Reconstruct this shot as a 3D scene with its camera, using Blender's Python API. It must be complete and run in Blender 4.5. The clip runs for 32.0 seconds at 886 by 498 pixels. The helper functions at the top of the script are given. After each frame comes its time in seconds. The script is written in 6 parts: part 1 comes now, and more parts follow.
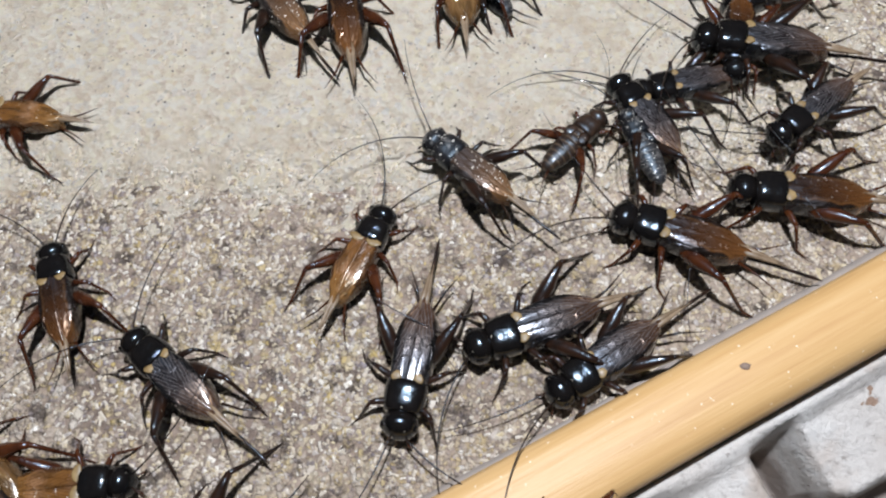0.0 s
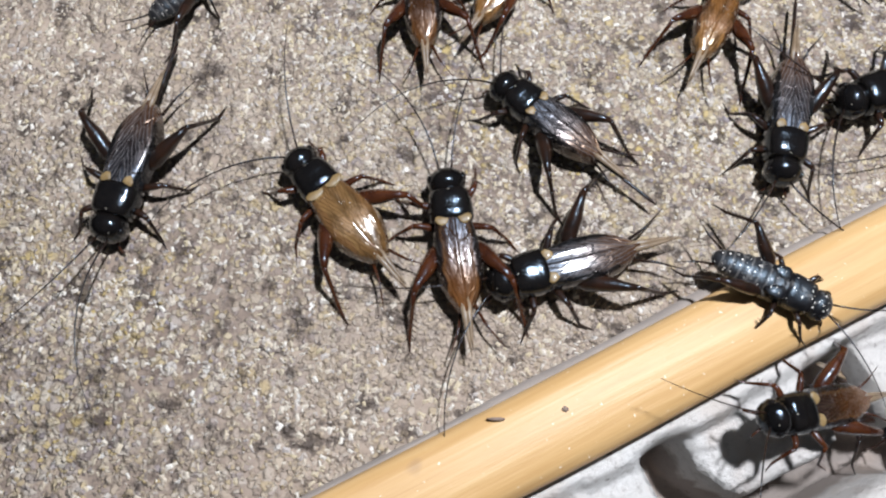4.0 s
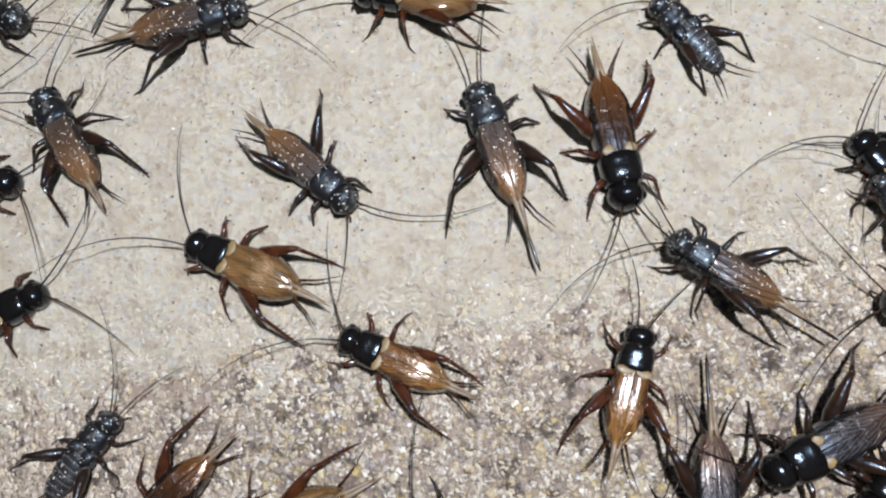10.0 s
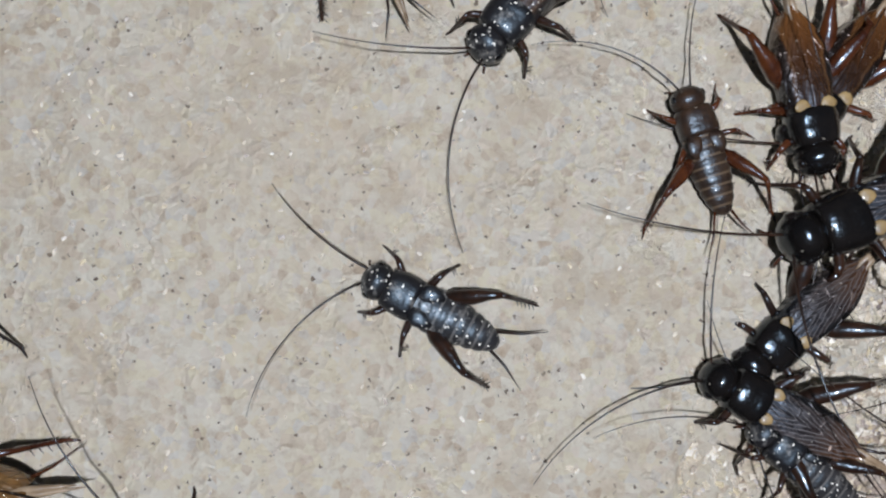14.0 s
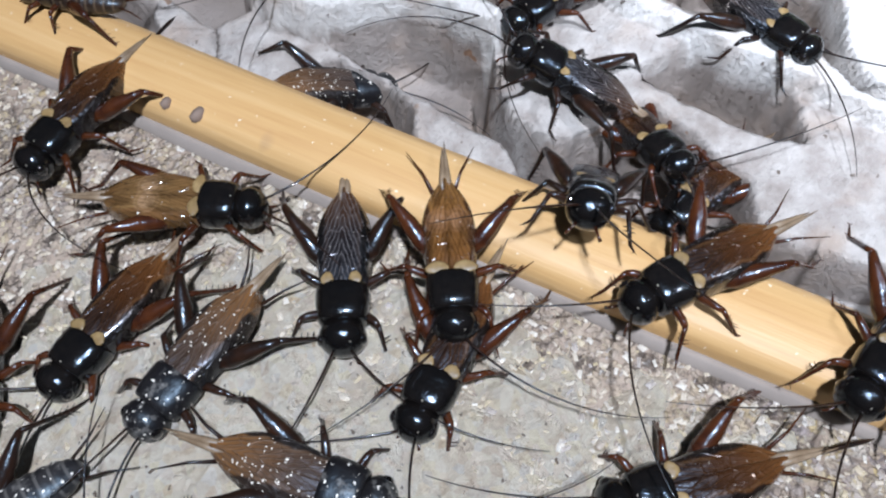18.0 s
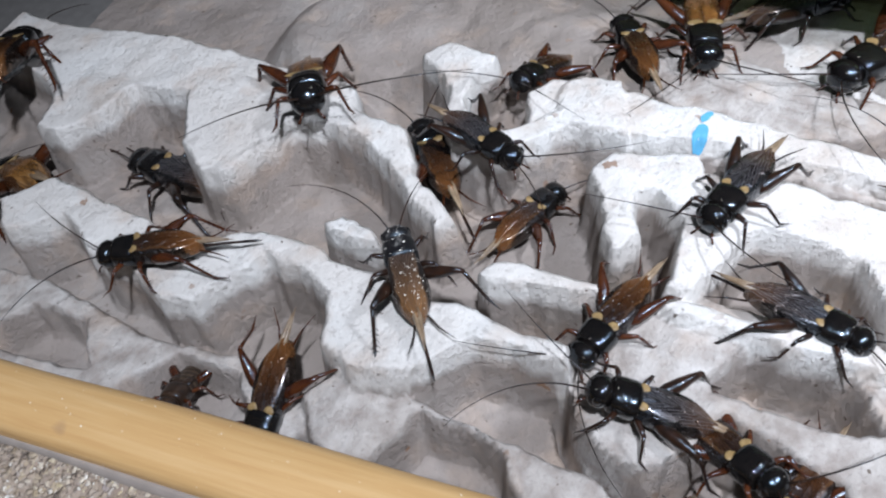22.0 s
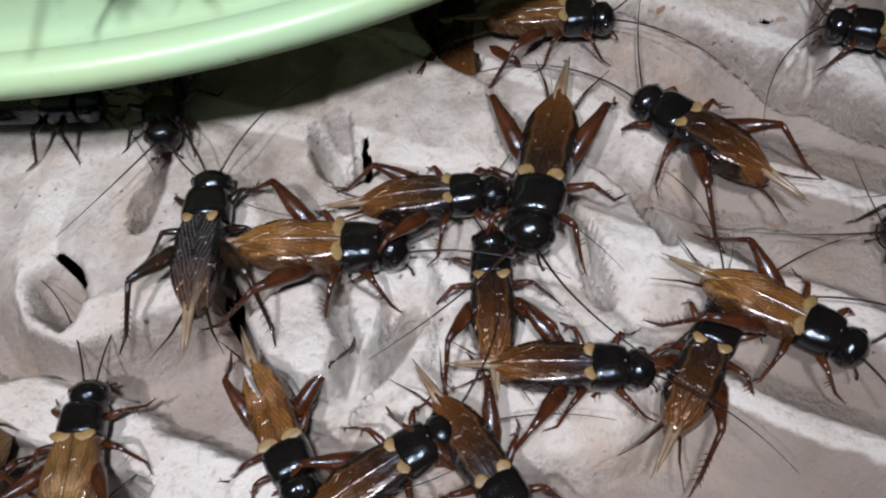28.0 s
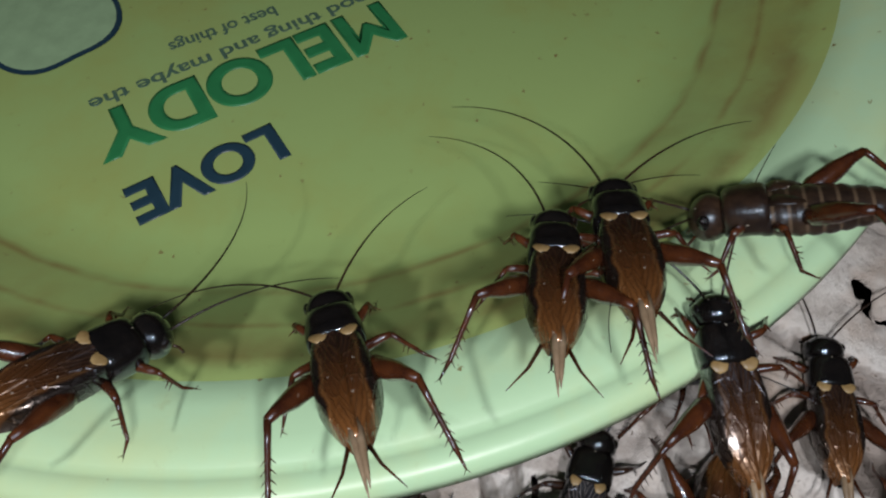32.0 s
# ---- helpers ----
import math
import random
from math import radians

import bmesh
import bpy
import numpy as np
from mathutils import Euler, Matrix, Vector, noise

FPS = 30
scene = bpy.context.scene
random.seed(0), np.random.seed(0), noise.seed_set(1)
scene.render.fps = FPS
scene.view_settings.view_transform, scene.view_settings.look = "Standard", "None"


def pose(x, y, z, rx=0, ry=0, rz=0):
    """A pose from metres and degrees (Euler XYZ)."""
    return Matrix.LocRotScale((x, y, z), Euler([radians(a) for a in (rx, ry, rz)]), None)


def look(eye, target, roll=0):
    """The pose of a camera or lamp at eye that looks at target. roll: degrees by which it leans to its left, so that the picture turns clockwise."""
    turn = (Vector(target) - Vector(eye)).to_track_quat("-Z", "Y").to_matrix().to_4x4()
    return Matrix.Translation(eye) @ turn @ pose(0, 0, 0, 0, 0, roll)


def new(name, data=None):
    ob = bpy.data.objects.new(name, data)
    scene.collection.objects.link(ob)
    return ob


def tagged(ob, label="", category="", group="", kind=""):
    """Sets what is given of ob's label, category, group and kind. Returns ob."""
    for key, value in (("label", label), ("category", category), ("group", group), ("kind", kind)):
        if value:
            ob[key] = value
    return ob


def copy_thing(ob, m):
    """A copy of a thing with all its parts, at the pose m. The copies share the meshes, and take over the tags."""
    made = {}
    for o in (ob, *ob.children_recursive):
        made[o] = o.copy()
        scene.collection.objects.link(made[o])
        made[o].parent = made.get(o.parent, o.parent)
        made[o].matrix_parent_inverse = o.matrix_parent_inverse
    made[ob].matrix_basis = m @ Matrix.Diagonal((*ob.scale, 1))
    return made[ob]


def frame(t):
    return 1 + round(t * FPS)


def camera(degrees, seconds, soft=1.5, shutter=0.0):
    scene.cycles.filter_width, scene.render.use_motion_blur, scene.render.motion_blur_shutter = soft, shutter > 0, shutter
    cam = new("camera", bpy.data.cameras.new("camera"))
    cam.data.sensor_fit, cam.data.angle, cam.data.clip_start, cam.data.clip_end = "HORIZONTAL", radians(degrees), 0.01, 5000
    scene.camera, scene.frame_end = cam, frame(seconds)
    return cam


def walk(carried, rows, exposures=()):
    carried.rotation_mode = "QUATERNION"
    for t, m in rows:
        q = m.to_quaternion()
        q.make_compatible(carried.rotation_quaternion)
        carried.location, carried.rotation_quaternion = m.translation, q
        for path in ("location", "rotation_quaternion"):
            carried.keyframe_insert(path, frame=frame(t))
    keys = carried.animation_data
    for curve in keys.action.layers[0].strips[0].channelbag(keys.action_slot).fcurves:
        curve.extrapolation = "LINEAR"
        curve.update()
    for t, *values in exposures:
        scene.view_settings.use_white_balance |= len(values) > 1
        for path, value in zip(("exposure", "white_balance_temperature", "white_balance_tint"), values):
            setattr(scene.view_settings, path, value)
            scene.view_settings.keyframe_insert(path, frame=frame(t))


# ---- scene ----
cam = camera(59.31, 32.0, soft=2.2)
walk(cam, [
    (0.0, pose(0.0505, -0.0179, 0.1082, 24.99, 2.08, -0.39)),
    (0.5, pose(0.0450, -0.0174, 0.1058, 21.66, 1.36, 0.24)),
    (1.0, pose(0.0367, -0.0188, 0.1039, 19.41, 0.52, 0.18)),
    (1.5, pose(0.0262, -0.0208, 0.1041, 17.27, 1.18, 0.87)),
    (2.0, pose(0.0193, -0.0237, 0.1047, 16.55, 1.46, 0.97)),
    (2.5, pose(0.0067, -0.0298, 0.1033, 16.02, 0.88, 1.30)),
    (3.0, pose(-0.0046, -0.0329, 0.1036, 15.72, 0.00, 0.75)),
    (3.5, pose(-0.0063, -0.0359, 0.1029, 16.24, -0.28, 0.61)),
    (5.5, pose(-0.0017, -0.0346, 0.1037, 16.29, -0.61, 0.61)),
    (6.0, pose(0.0000, -0.0341, 0.1050, 16.47, -0.46, 0.15)),
    (6.5, pose(0.0003, -0.0324, 0.1052, 16.43, -0.65, -0.02)),
    (7.0, pose(0.0008, -0.0313, 0.1058, 16.40, -0.59, -0.09)),
    (7.5, pose(0.0027, -0.0308, 0.1070, 16.54, -0.55, 0.25)),
    (8.0, pose(0.0066, -0.0288, 0.1082, 16.32, -0.29, -0.21)),
    (8.5, pose(-0.0008, -0.0142, 0.1136, 17.18, -1.26, -1.77)),
    (9.0, pose(-0.0052, -0.0030, 0.1164, 16.91, -0.88, -2.76)),
    (9.5, pose(0.0133, 0.0197, 0.1189, 13.29, 2.55, -7.22)),
    (10.0, pose(0.0131, 0.0274, 0.1149, 13.38, 2.70, -9.33)),
    (10.5, pose(0.0109, 0.0340, 0.1152, 12.79, 4.01, -8.80)),
    (11.0, pose(-0.0104, 0.0508, 0.1153, 8.69, -0.59, -8.44)),
    (11.5, pose(-0.0207, 0.0687, 0.1136, 2.65, -1.91, -7.66)),
    (12.0, pose(-0.0121, 0.0784, 0.1137, -0.47, -1.88, -11.90)),
    (12.5, pose(0.0129, 0.0859, 0.1129, -1.43, -1.20, -17.79)),
    (13.0, pose(0.0392, 0.0810, 0.1018, 0.35, 1.03, -26.12)),
    (13.5, pose(0.0482, 0.0824, 0.0910, 1.22, 1.01, -29.35)),
    (14.0, pose(0.0578, 0.0809, 0.0845, 3.51, 1.00, -32.35)),
    (14.5, pose(0.0581, 0.0806, 0.0809, 17.42, -0.69, -43.25)),
    (15.0, pose(0.0612, 0.0899, 0.0762, 23.11, -2.07, -49.45)),
    (15.5, pose(0.0747, 0.0935, 0.0808, 18.69, -3.54, -48.32)),
    (17.5, pose(0.0875, 0.0945, 0.0730, 27.24, 1.67, -51.00)),
    (18.0, pose(0.0870, 0.0999, 0.0750, 27.77, 1.15, -51.22)),
    (18.5, pose(0.0867, 0.1062, 0.0739, 28.48, 0.84, -50.71)),
    (19.0, pose(0.0838, 0.1074, 0.0715, 32.46, 1.17, -50.97)),
    (19.5, pose(0.0874, 0.1082, 0.0768, 33.59, 1.49, -51.55)),
    (20.0, pose(0.0897, 0.1096, 0.0797, 34.71, 1.70, -52.56)),
    (20.5, pose(0.0867, 0.1119, 0.0816, 37.89, 1.89, -52.50)),
    (21.0, pose(0.0916, 0.1126, 0.0867, 39.46, 2.97, -54.18)),
    (21.5, pose(0.0952, 0.1137, 0.0918, 40.09, 6.29, -57.06)),
    (22.0, pose(0.0962, 0.1160, 0.0938, 39.33, 7.23, -58.47)),
    (22.5, pose(0.1034, 0.1113, 0.0908, 38.24, 7.59, -59.13)),
    (23.0, pose(0.1187, 0.0982, 0.0879, 37.30, 7.62, -61.73)),
    (23.5, pose(0.1362, 0.0852, 0.0855, 35.97, 7.67, -62.72)),
    (24.0, pose(0.1535, 0.0743, 0.0787, 35.91, 6.01, -61.30)),
    (24.5, pose(0.1681, 0.0681, 0.0757, 33.71, 2.13, -57.34)),
    (25.0, pose(0.1811, 0.0579, 0.0729, 34.60, 4.20, -55.81)),
    (25.5, pose(0.1921, 0.0542, 0.0719, 34.17, 4.66, -54.67)),
    (27.5, pose(0.1985, 0.0434, 0.0822, 27.58, 1.54, -66.80)),
    (28.0, pose(0.2060, 0.0233, 0.0749, 30.65, 4.97, -66.14)),
    (28.5, pose(0.2109, 0.0143, 0.0739, 32.03, 6.26, -66.72)),
    (29.0, pose(0.2241, 0.0087, 0.0762, 32.43, 6.56, -66.67)),
    (29.5, pose(0.2329, 0.0053, 0.0733, 32.89, 6.17, -66.59)),
    (30.0, pose(0.2402, 0.0114, 0.0729, 33.40, 6.15, -66.43)),
    (30.5, pose(0.2509, 0.0191, 0.0833, 33.78, 4.32, -66.30)),
    (30.7, pose(0.2504, 0.0233, 0.0865, 32.69, 3.87, -68.23)),
    (31.0, pose(0.2503, 0.0295, 0.0918, 31.66, 3.85, -68.95)),
    (31.5, pose(0.2423, 0.0532, 0.1057, 29.01, 1.37, -67.74)),
    (32.0, pose(0.2307, 0.0597, 0.1033, 30.68, 3.24, -65.98)),
], exposures=[(0.0, 0.3, 6500, 10), (3.0, 0.5, 6450, 10), (8.0, 0.55, 6500, 10), (10.0, 0.42, 6400, 10), (12.0, 0.12, 6450, 10), (13.0, 0.06, 6350, 10), (15.0, 0.3, 6350, 10), (18.0, 0.35, 6000, 10), (20.0, 0.2, 5950, 10), (22.0, 0.17, 6150, 10), (23.0, 0.06, 6450, 11), (24.0, -0.2, 6800, 13), (25.0, -0.48, 6850, 15), (28.0, -0.58, 6850, 15), (30.0, -0.22, 7100, 17), (31.0, -0.5, 6900, 14), (32.0, -0.85, 6950, 12)])

# ---------------------------------------------------------------- light
world = bpy.data.worlds.new("dim_room")
world.use_nodes = True
world.node_tree.nodes["Background"].inputs[0].default_value = (0.75, 0.85, 1.0, 1)
world.node_tree.nodes["Background"].inputs[1].default_value = 0.035
scene.world = world



def torch(x, y, z, aim, energy, cone):
    """A fixed spot that stands in for the one light carried beside the lens."""
    lamp = bpy.data.lights.new("torch", "SPOT")
    lamp.energy = energy
    lamp.color = (0.894, 0.926, 1.0)
    lamp.shadow_soft_size = 0.009
    lamp.spot_size = radians(cone)
    lamp.spot_blend = 0.7
    new("torch", lamp).matrix_world = look((x, y, z), aim)


torch(0.060, 0.055, 0.31, (0.065, 0.070, 0), 5.4, 104)
# second spot, added to brighten the plate and the trays under its rim
torch(0.188, 0.003, 0.19, (0.276, 0.119, 0), 2.1, 84)


# ---------------------------------------------------------------- materials
def nodes_of(name):
    m = bpy.data.materials.new(name)
    m.use_nodes = True
    return m, m.node_tree, m.node_tree.nodes["Principled BSDF"]


def add(nt, kind, **values):
    n = nt.nodes.new(kind)
    for key, value in values.items():
        n.inputs[key.replace("_", " ")].default_value = value
    return n


def ramp(nt, source, stops):
    r = nt.nodes.new("ShaderNodeValToRGB")
    while len(r.color_ramp.elements) < len(stops):
        r.color_ramp.elements.new(0.5)
    for e, (at, c) in zip(r.color_ramp.elements, stops):
        e.position, e.color = at, (*c, 1)
    nt.links.new(source, r.inputs[0])
    return r.outputs[0]


def blend(nt, fac, a, b, mode="MIX"):
    m = nt.nodes.new("ShaderNodeMix")
    m.data_type, m.blend_type = "RGBA", mode
    for sock, v in ((m.inputs[0], fac), (m.inputs[6], a), (m.inputs[7], b)):
        if isinstance(v, (int, float)):
            sock.default_value = v
        elif isinstance(v, tuple):
            sock.default_value = (*v, 1)
        else:
            nt.links.new(v, sock)
    return m.outputs[2]


def stretch(nt, source, low, high):
    """Maps low..high to 0..1, for ramps over very small lengths."""
    n = add(nt, "ShaderNodeMapRange")
    for i, val in ((1, low), (2, high), (3, 0.0), (4, 1.0)):
        n.inputs[i].default_value = val
    nt.links.new(source, n.inputs[0])
    return n.outputs[0]


def coords(nt, scale=(1, 1, 1)):
    tc = nt.nodes.new("ShaderNodeTexCoord")
    mp = nt.nodes.new("ShaderNodeMapping")
    mp.inputs["Scale"].default_value = scale
    nt.links.new(tc.outputs["Object"], mp.inputs[0])
    return mp.outputs[0]


def noise_of(nt, vec, scale, detail=4.0, rough=0.55):
    n = add(nt, "ShaderNodeTexNoise", Scale=scale, Detail=detail, Roughness=rough)
    nt.links.new(vec, n.inputs["Vector"])
    return n.outputs["Fac"]


def bump(nt, bsdf, height, strength, distance):
    b = add(nt, "ShaderNodeBump", Strength=strength, Distance=distance)
    nt.links.new(height, b.inputs["Height"])
    nt.links.new(b.outputs[0], bsdf.inputs["Normal"])


def speckle(nt, vec, scale, at, soft=0.02):
    """White dots where a cell's own random value passes the threshold."""
    v = add(nt, "ShaderNodeTexVoronoi", Scale=scale)
    wild = add(nt, "ShaderNodeTexNoise", Scale=1.3 * scale, Detail=2.0)
    nt.links.new(vec, wild.inputs["Vector"])
    warp = nt.nodes.new("ShaderNodeMix")
    warp.data_type = "VECTOR"
    warp.inputs[0].default_value = min(0.5, 1.6 / scale)
    nt.links.new(vec, warp.inputs[4])
    nt.links.new(wild.outputs["Color"], warp.inputs[5])
    nt.links.new(warp.outputs[1], v.inputs["Vector"])
    sep = nt.nodes.new("ShaderNodeSeparateColor")
    nt.links.new(v.outputs["Color"], sep.inputs[0])
    pick = ramp(nt, sep.outputs[0], [(at, (0, 0, 0)), (at + soft, (1, 1, 1))])
    size = ramp(nt, v.outputs["Distance"], [(0.32, (1, 1, 1)), (0.42, (0, 0, 0))])
    return blend(nt, 1.0, pick, size, "MULTIPLY"), v


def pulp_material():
    """Moulded paper pulp: crests whitened for wear and light, hollows greyed for shade, by attribute."""
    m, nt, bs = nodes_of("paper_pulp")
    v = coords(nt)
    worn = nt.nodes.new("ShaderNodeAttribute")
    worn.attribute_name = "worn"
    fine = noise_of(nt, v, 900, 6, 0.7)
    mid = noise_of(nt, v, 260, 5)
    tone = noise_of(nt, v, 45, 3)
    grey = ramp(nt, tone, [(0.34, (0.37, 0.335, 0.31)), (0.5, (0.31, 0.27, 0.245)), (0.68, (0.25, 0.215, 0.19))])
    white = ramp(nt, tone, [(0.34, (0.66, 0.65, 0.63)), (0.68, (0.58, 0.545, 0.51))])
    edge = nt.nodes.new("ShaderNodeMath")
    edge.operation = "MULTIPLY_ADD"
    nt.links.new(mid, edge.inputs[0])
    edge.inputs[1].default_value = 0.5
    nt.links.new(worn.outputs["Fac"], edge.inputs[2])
    # grey to white by height: some wear, some light and shade in the colour
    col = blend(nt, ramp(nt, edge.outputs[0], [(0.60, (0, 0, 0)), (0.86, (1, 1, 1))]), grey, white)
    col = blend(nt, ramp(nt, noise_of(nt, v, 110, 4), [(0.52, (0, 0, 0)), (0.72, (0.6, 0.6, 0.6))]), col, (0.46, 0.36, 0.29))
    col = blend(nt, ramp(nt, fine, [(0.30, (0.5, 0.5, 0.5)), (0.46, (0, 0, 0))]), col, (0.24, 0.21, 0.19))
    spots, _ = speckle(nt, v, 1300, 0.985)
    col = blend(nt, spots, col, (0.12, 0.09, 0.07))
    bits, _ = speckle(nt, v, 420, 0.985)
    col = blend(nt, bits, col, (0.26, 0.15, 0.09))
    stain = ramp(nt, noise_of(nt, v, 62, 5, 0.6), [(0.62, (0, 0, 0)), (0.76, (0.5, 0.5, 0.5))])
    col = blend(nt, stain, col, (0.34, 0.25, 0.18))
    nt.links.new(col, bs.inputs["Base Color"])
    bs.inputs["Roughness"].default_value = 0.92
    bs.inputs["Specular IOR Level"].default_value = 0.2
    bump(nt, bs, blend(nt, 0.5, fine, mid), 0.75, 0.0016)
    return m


def wood_material():
    m, nt, bs = nodes_of("pale_wood")
    v = coords(nt, (12, 260, 260))
    grain = noise_of(nt, v, 3.0, 6, 0.6)
    fine = noise_of(nt, coords(nt, (40, 1500, 1500)), 2.0, 3)
    col = ramp(nt, grain, [(0.25, (0.50, 0.29, 0.115)), (0.48, (0.57, 0.355, 0.15)), (0.75, (0.63, 0.42, 0.20))])
    col = blend(nt, ramp(nt, fine, [(0.58, (0, 0, 0)), (0.75, (0.28, 0.28, 0.28))]), col, (0.42, 0.22, 0.08))
    marks = ramp(nt, noise_of(nt, coords(nt, (1, 1, 1)), 70, 2), [(0.70, (0, 0, 0)), (0.76, (0.75, 0.75, 0.75))])
    col = blend(nt, marks, col, (0.20, 0.13, 0.10))
    dust, _ = speckle(nt, coords(nt), 2600, 0.985)
    col = blend(nt, dust, col, (0.85, 0.78, 0.62))
    nt.links.new(col, bs.inputs["Base Color"])
    bs.inputs["Roughness"].default_value = 0.48
    bump(nt, bs, grain, 0.25, 0.0006)
    return m


def board_material():
    """Brown hardboard under drifts of rounded grains: cream, ochre, white, lilac and brown; bare and smeared elsewhere."""
    m, nt, bs = nodes_of("crumb_strewn_board")
    v = coords(nt)
    bare = ramp(nt, noise_of(nt, v, 260, 6, 0.7), [(0.32, (0.045, 0.031, 0.025)), (0.50, (0.140, 0.100, 0.079)), (0.68, (0.27, 0.208, 0.165))])
    smear = ramp(nt, noise_of(nt, v, 46, 4, 0.6), [(0.42, (0, 0, 0)), (0.62, (0.75, 0.75, 0.75))])
    bare = blend(nt, smear, bare, (0.31, 0.238, 0.185))
    nz = add(nt, "ShaderNodeTexNoise", Scale=900.0, Detail=3.0)
    nt.links.new(v, nz.inputs["Vector"])
    warp = nt.nodes.new("ShaderNodeMix")
    warp.data_type = "VECTOR"
    warp.inputs[0].default_value = 0.0011
    nt.links.new(v, warp.inputs[4])
    nt.links.new(nz.outputs["Color"], warp.inputs[5])
    col, height = bare, None
    for scale, lo, hi in ((1050, 0.40, 0.56), (640, 0.50, 0.64), (1700, 0.52, 0.60)):
        vo = add(nt, "ShaderNodeTexVoronoi", Scale=scale)
        nt.links.new(warp.outputs[1], vo.inputs["Vector"])
        sep = nt.nodes.new("ShaderNodeSeparateColor")
        nt.links.new(vo.outputs["Color"], sep.inputs[0])
        drift = nt.nodes.new("ShaderNodeMath")
        drift.operation = "MULTIPLY_ADD"
        nt.links.new(sep.outputs[0], drift.inputs[0])
        drift.inputs[1].default_value = 0.42
        nt.links.new(noise_of(nt, v, 36, 5, 0.65), drift.inputs[2])
        here = ramp(nt, drift.outputs[0], [(lo + 0.16, (0, 0, 0)), (hi + 0.16, (1, 1, 1))])
        size = ramp(nt, vo.outputs["Distance"], [(0.40, (1, 1, 1)), (0.70, (0.1, 0.1, 0.1))])
        mask = blend(nt, 1.0, here, size, "MULTIPLY")
        tone = ramp(nt, sep.outputs[1], [(0.0, (0.46, 0.395, 0.305)), (0.22, (0.34, 0.265, 0.19)), (0.40, (0.55, 0.51, 0.45)), (0.55, (0.42, 0.315, 0.12)),
                                         (0.70, (0.43, 0.36, 0.27)), (0.82, (0.27, 0.24, 0.26)), (0.92, (0.12, 0.085, 0.065)), (1.0, (0.64, 0.60, 0.55))])
        col = blend(nt, mask, col, tone)
        height = mask if height is None else blend(nt, 1.0, height, mask, "ADD")
    wash = ramp(nt, noise_of(nt, v, 15, 3, 0.55), [(0.40, (0, 0, 0)), (0.60, (0.72, 0.72, 0.72))])
    col = blend(nt, wash, col, blend(nt, 0.5, (0.42, 0.335, 0.265), ramp(nt, noise_of(nt, v, 500, 5, 0.7), [(0.3, (0.28, 0.215, 0.165)), (0.7, (0.56, 0.47, 0.38))])))
    chips, _ = speckle(nt, v, 900, 0.93)
    col = blend(nt, chips, col, (0.72, 0.68, 0.62))
    dirt = ramp(nt, noise_of(nt, v, 210, 6, 0.75), [(0.52, (0, 0, 0)), (0.61, (0.85, 0.85, 0.85))])
    col = blend(nt, dirt, col, (0.055, 0.040, 0.033))
    nt.links.new(col, bs.inputs["Base Color"])
    bs.inputs["Roughness"].default_value = 0.8
    bump(nt, bs, height, 0.8, 0.0006)
    return m


def feed_material():
    m, nt, bs = nodes_of("pale_feed_meal")
    v = coords(nt)
    vo = add(nt, "ShaderNodeTexVoronoi", Scale=950.0)
    nt.links.new(v, vo.inputs["Vector"])
    sep = nt.nodes.new("ShaderNodeSeparateColor")
    nt.links.new(vo.outputs["Color"], sep.inputs[0])
    col = ramp(nt, sep.outputs[0], [(0.0, (0.66, 0.50, 0.35)), (0.15, (0.93, 0.83, 0.66)), (0.4, (0.96, 0.90, 0.78)), (0.6, (0.95, 0.84, 0.58)), (0.8, (0.94, 0.80, 0.66)), (0.95, (0.80, 0.78, 0.74)), (1.0, (0.85, 0.66, 0.40))])
    col = blend(nt, 0.45, col, ramp(nt, noise_of(nt, v, 420, 8, 0.8), [(0.36, (0.56, 0.42, 0.29)), (0.50, (0.97, 0.90, 0.77))]))
    dirt, _ = speckle(nt, v, 1900, 0.955)
    col = blend(nt, dirt, col, (0.22, 0.17, 0.13))
    grey = ramp(nt, noise_of(nt, v, 30, 3), [(0.52, (0, 0, 0)), (0.72, (0.5, 0.5, 0.5))])
    col = blend(nt, grey, col, (0.90, 0.77, 0.60))
    lump = ramp(nt, noise_of(nt, v, 170, 4, 0.6), [(0.34, (0.55, 0.55, 0.55)), (0.50, (0, 0, 0))])
    col = blend(nt, lump, col, (0.74, 0.61, 0.46))
    nt.links.new(col, bs.inputs["Base Color"])
    bs.inputs["Roughness"].default_value = 0.95
    bs.inputs["Specular IOR Level"].default_value = 0.1
    bump(nt, bs, blend(nt, 0.85, vo.outputs["Distance"], noise_of(nt, v, 260, 8, 0.8)), 1.0, 0.0030)
    return m


def crumb_material():
    m, nt, bs = nodes_of("feed_crumbs")
    g = nt.nodes.new("ShaderNodeNewGeometry")
    col = ramp(nt, g.outputs["Random Per Island"], [(0.0, (0.58, 0.53, 0.45)), (0.3, (0.50, 0.42, 0.32)), (0.5, (0.46, 0.37, 0.20)),
                                                    (0.66, (0.36, 0.33, 0.34)), (0.8, (0.28, 0.21, 0.16)), (0.95, (0.74, 0.71, 0.65))])
    nt.links.new(blend(nt, 0.3, col, ramp(nt, noise_of(nt, coords(nt), 2500, 3), [(0.3, (0.4, 0.34, 0.26)), (0.7, (0.85, 0.8, 0.7))])), bs.inputs["Base Color"])
    bs.inputs["Roughness"].default_value = 0.8
    return m


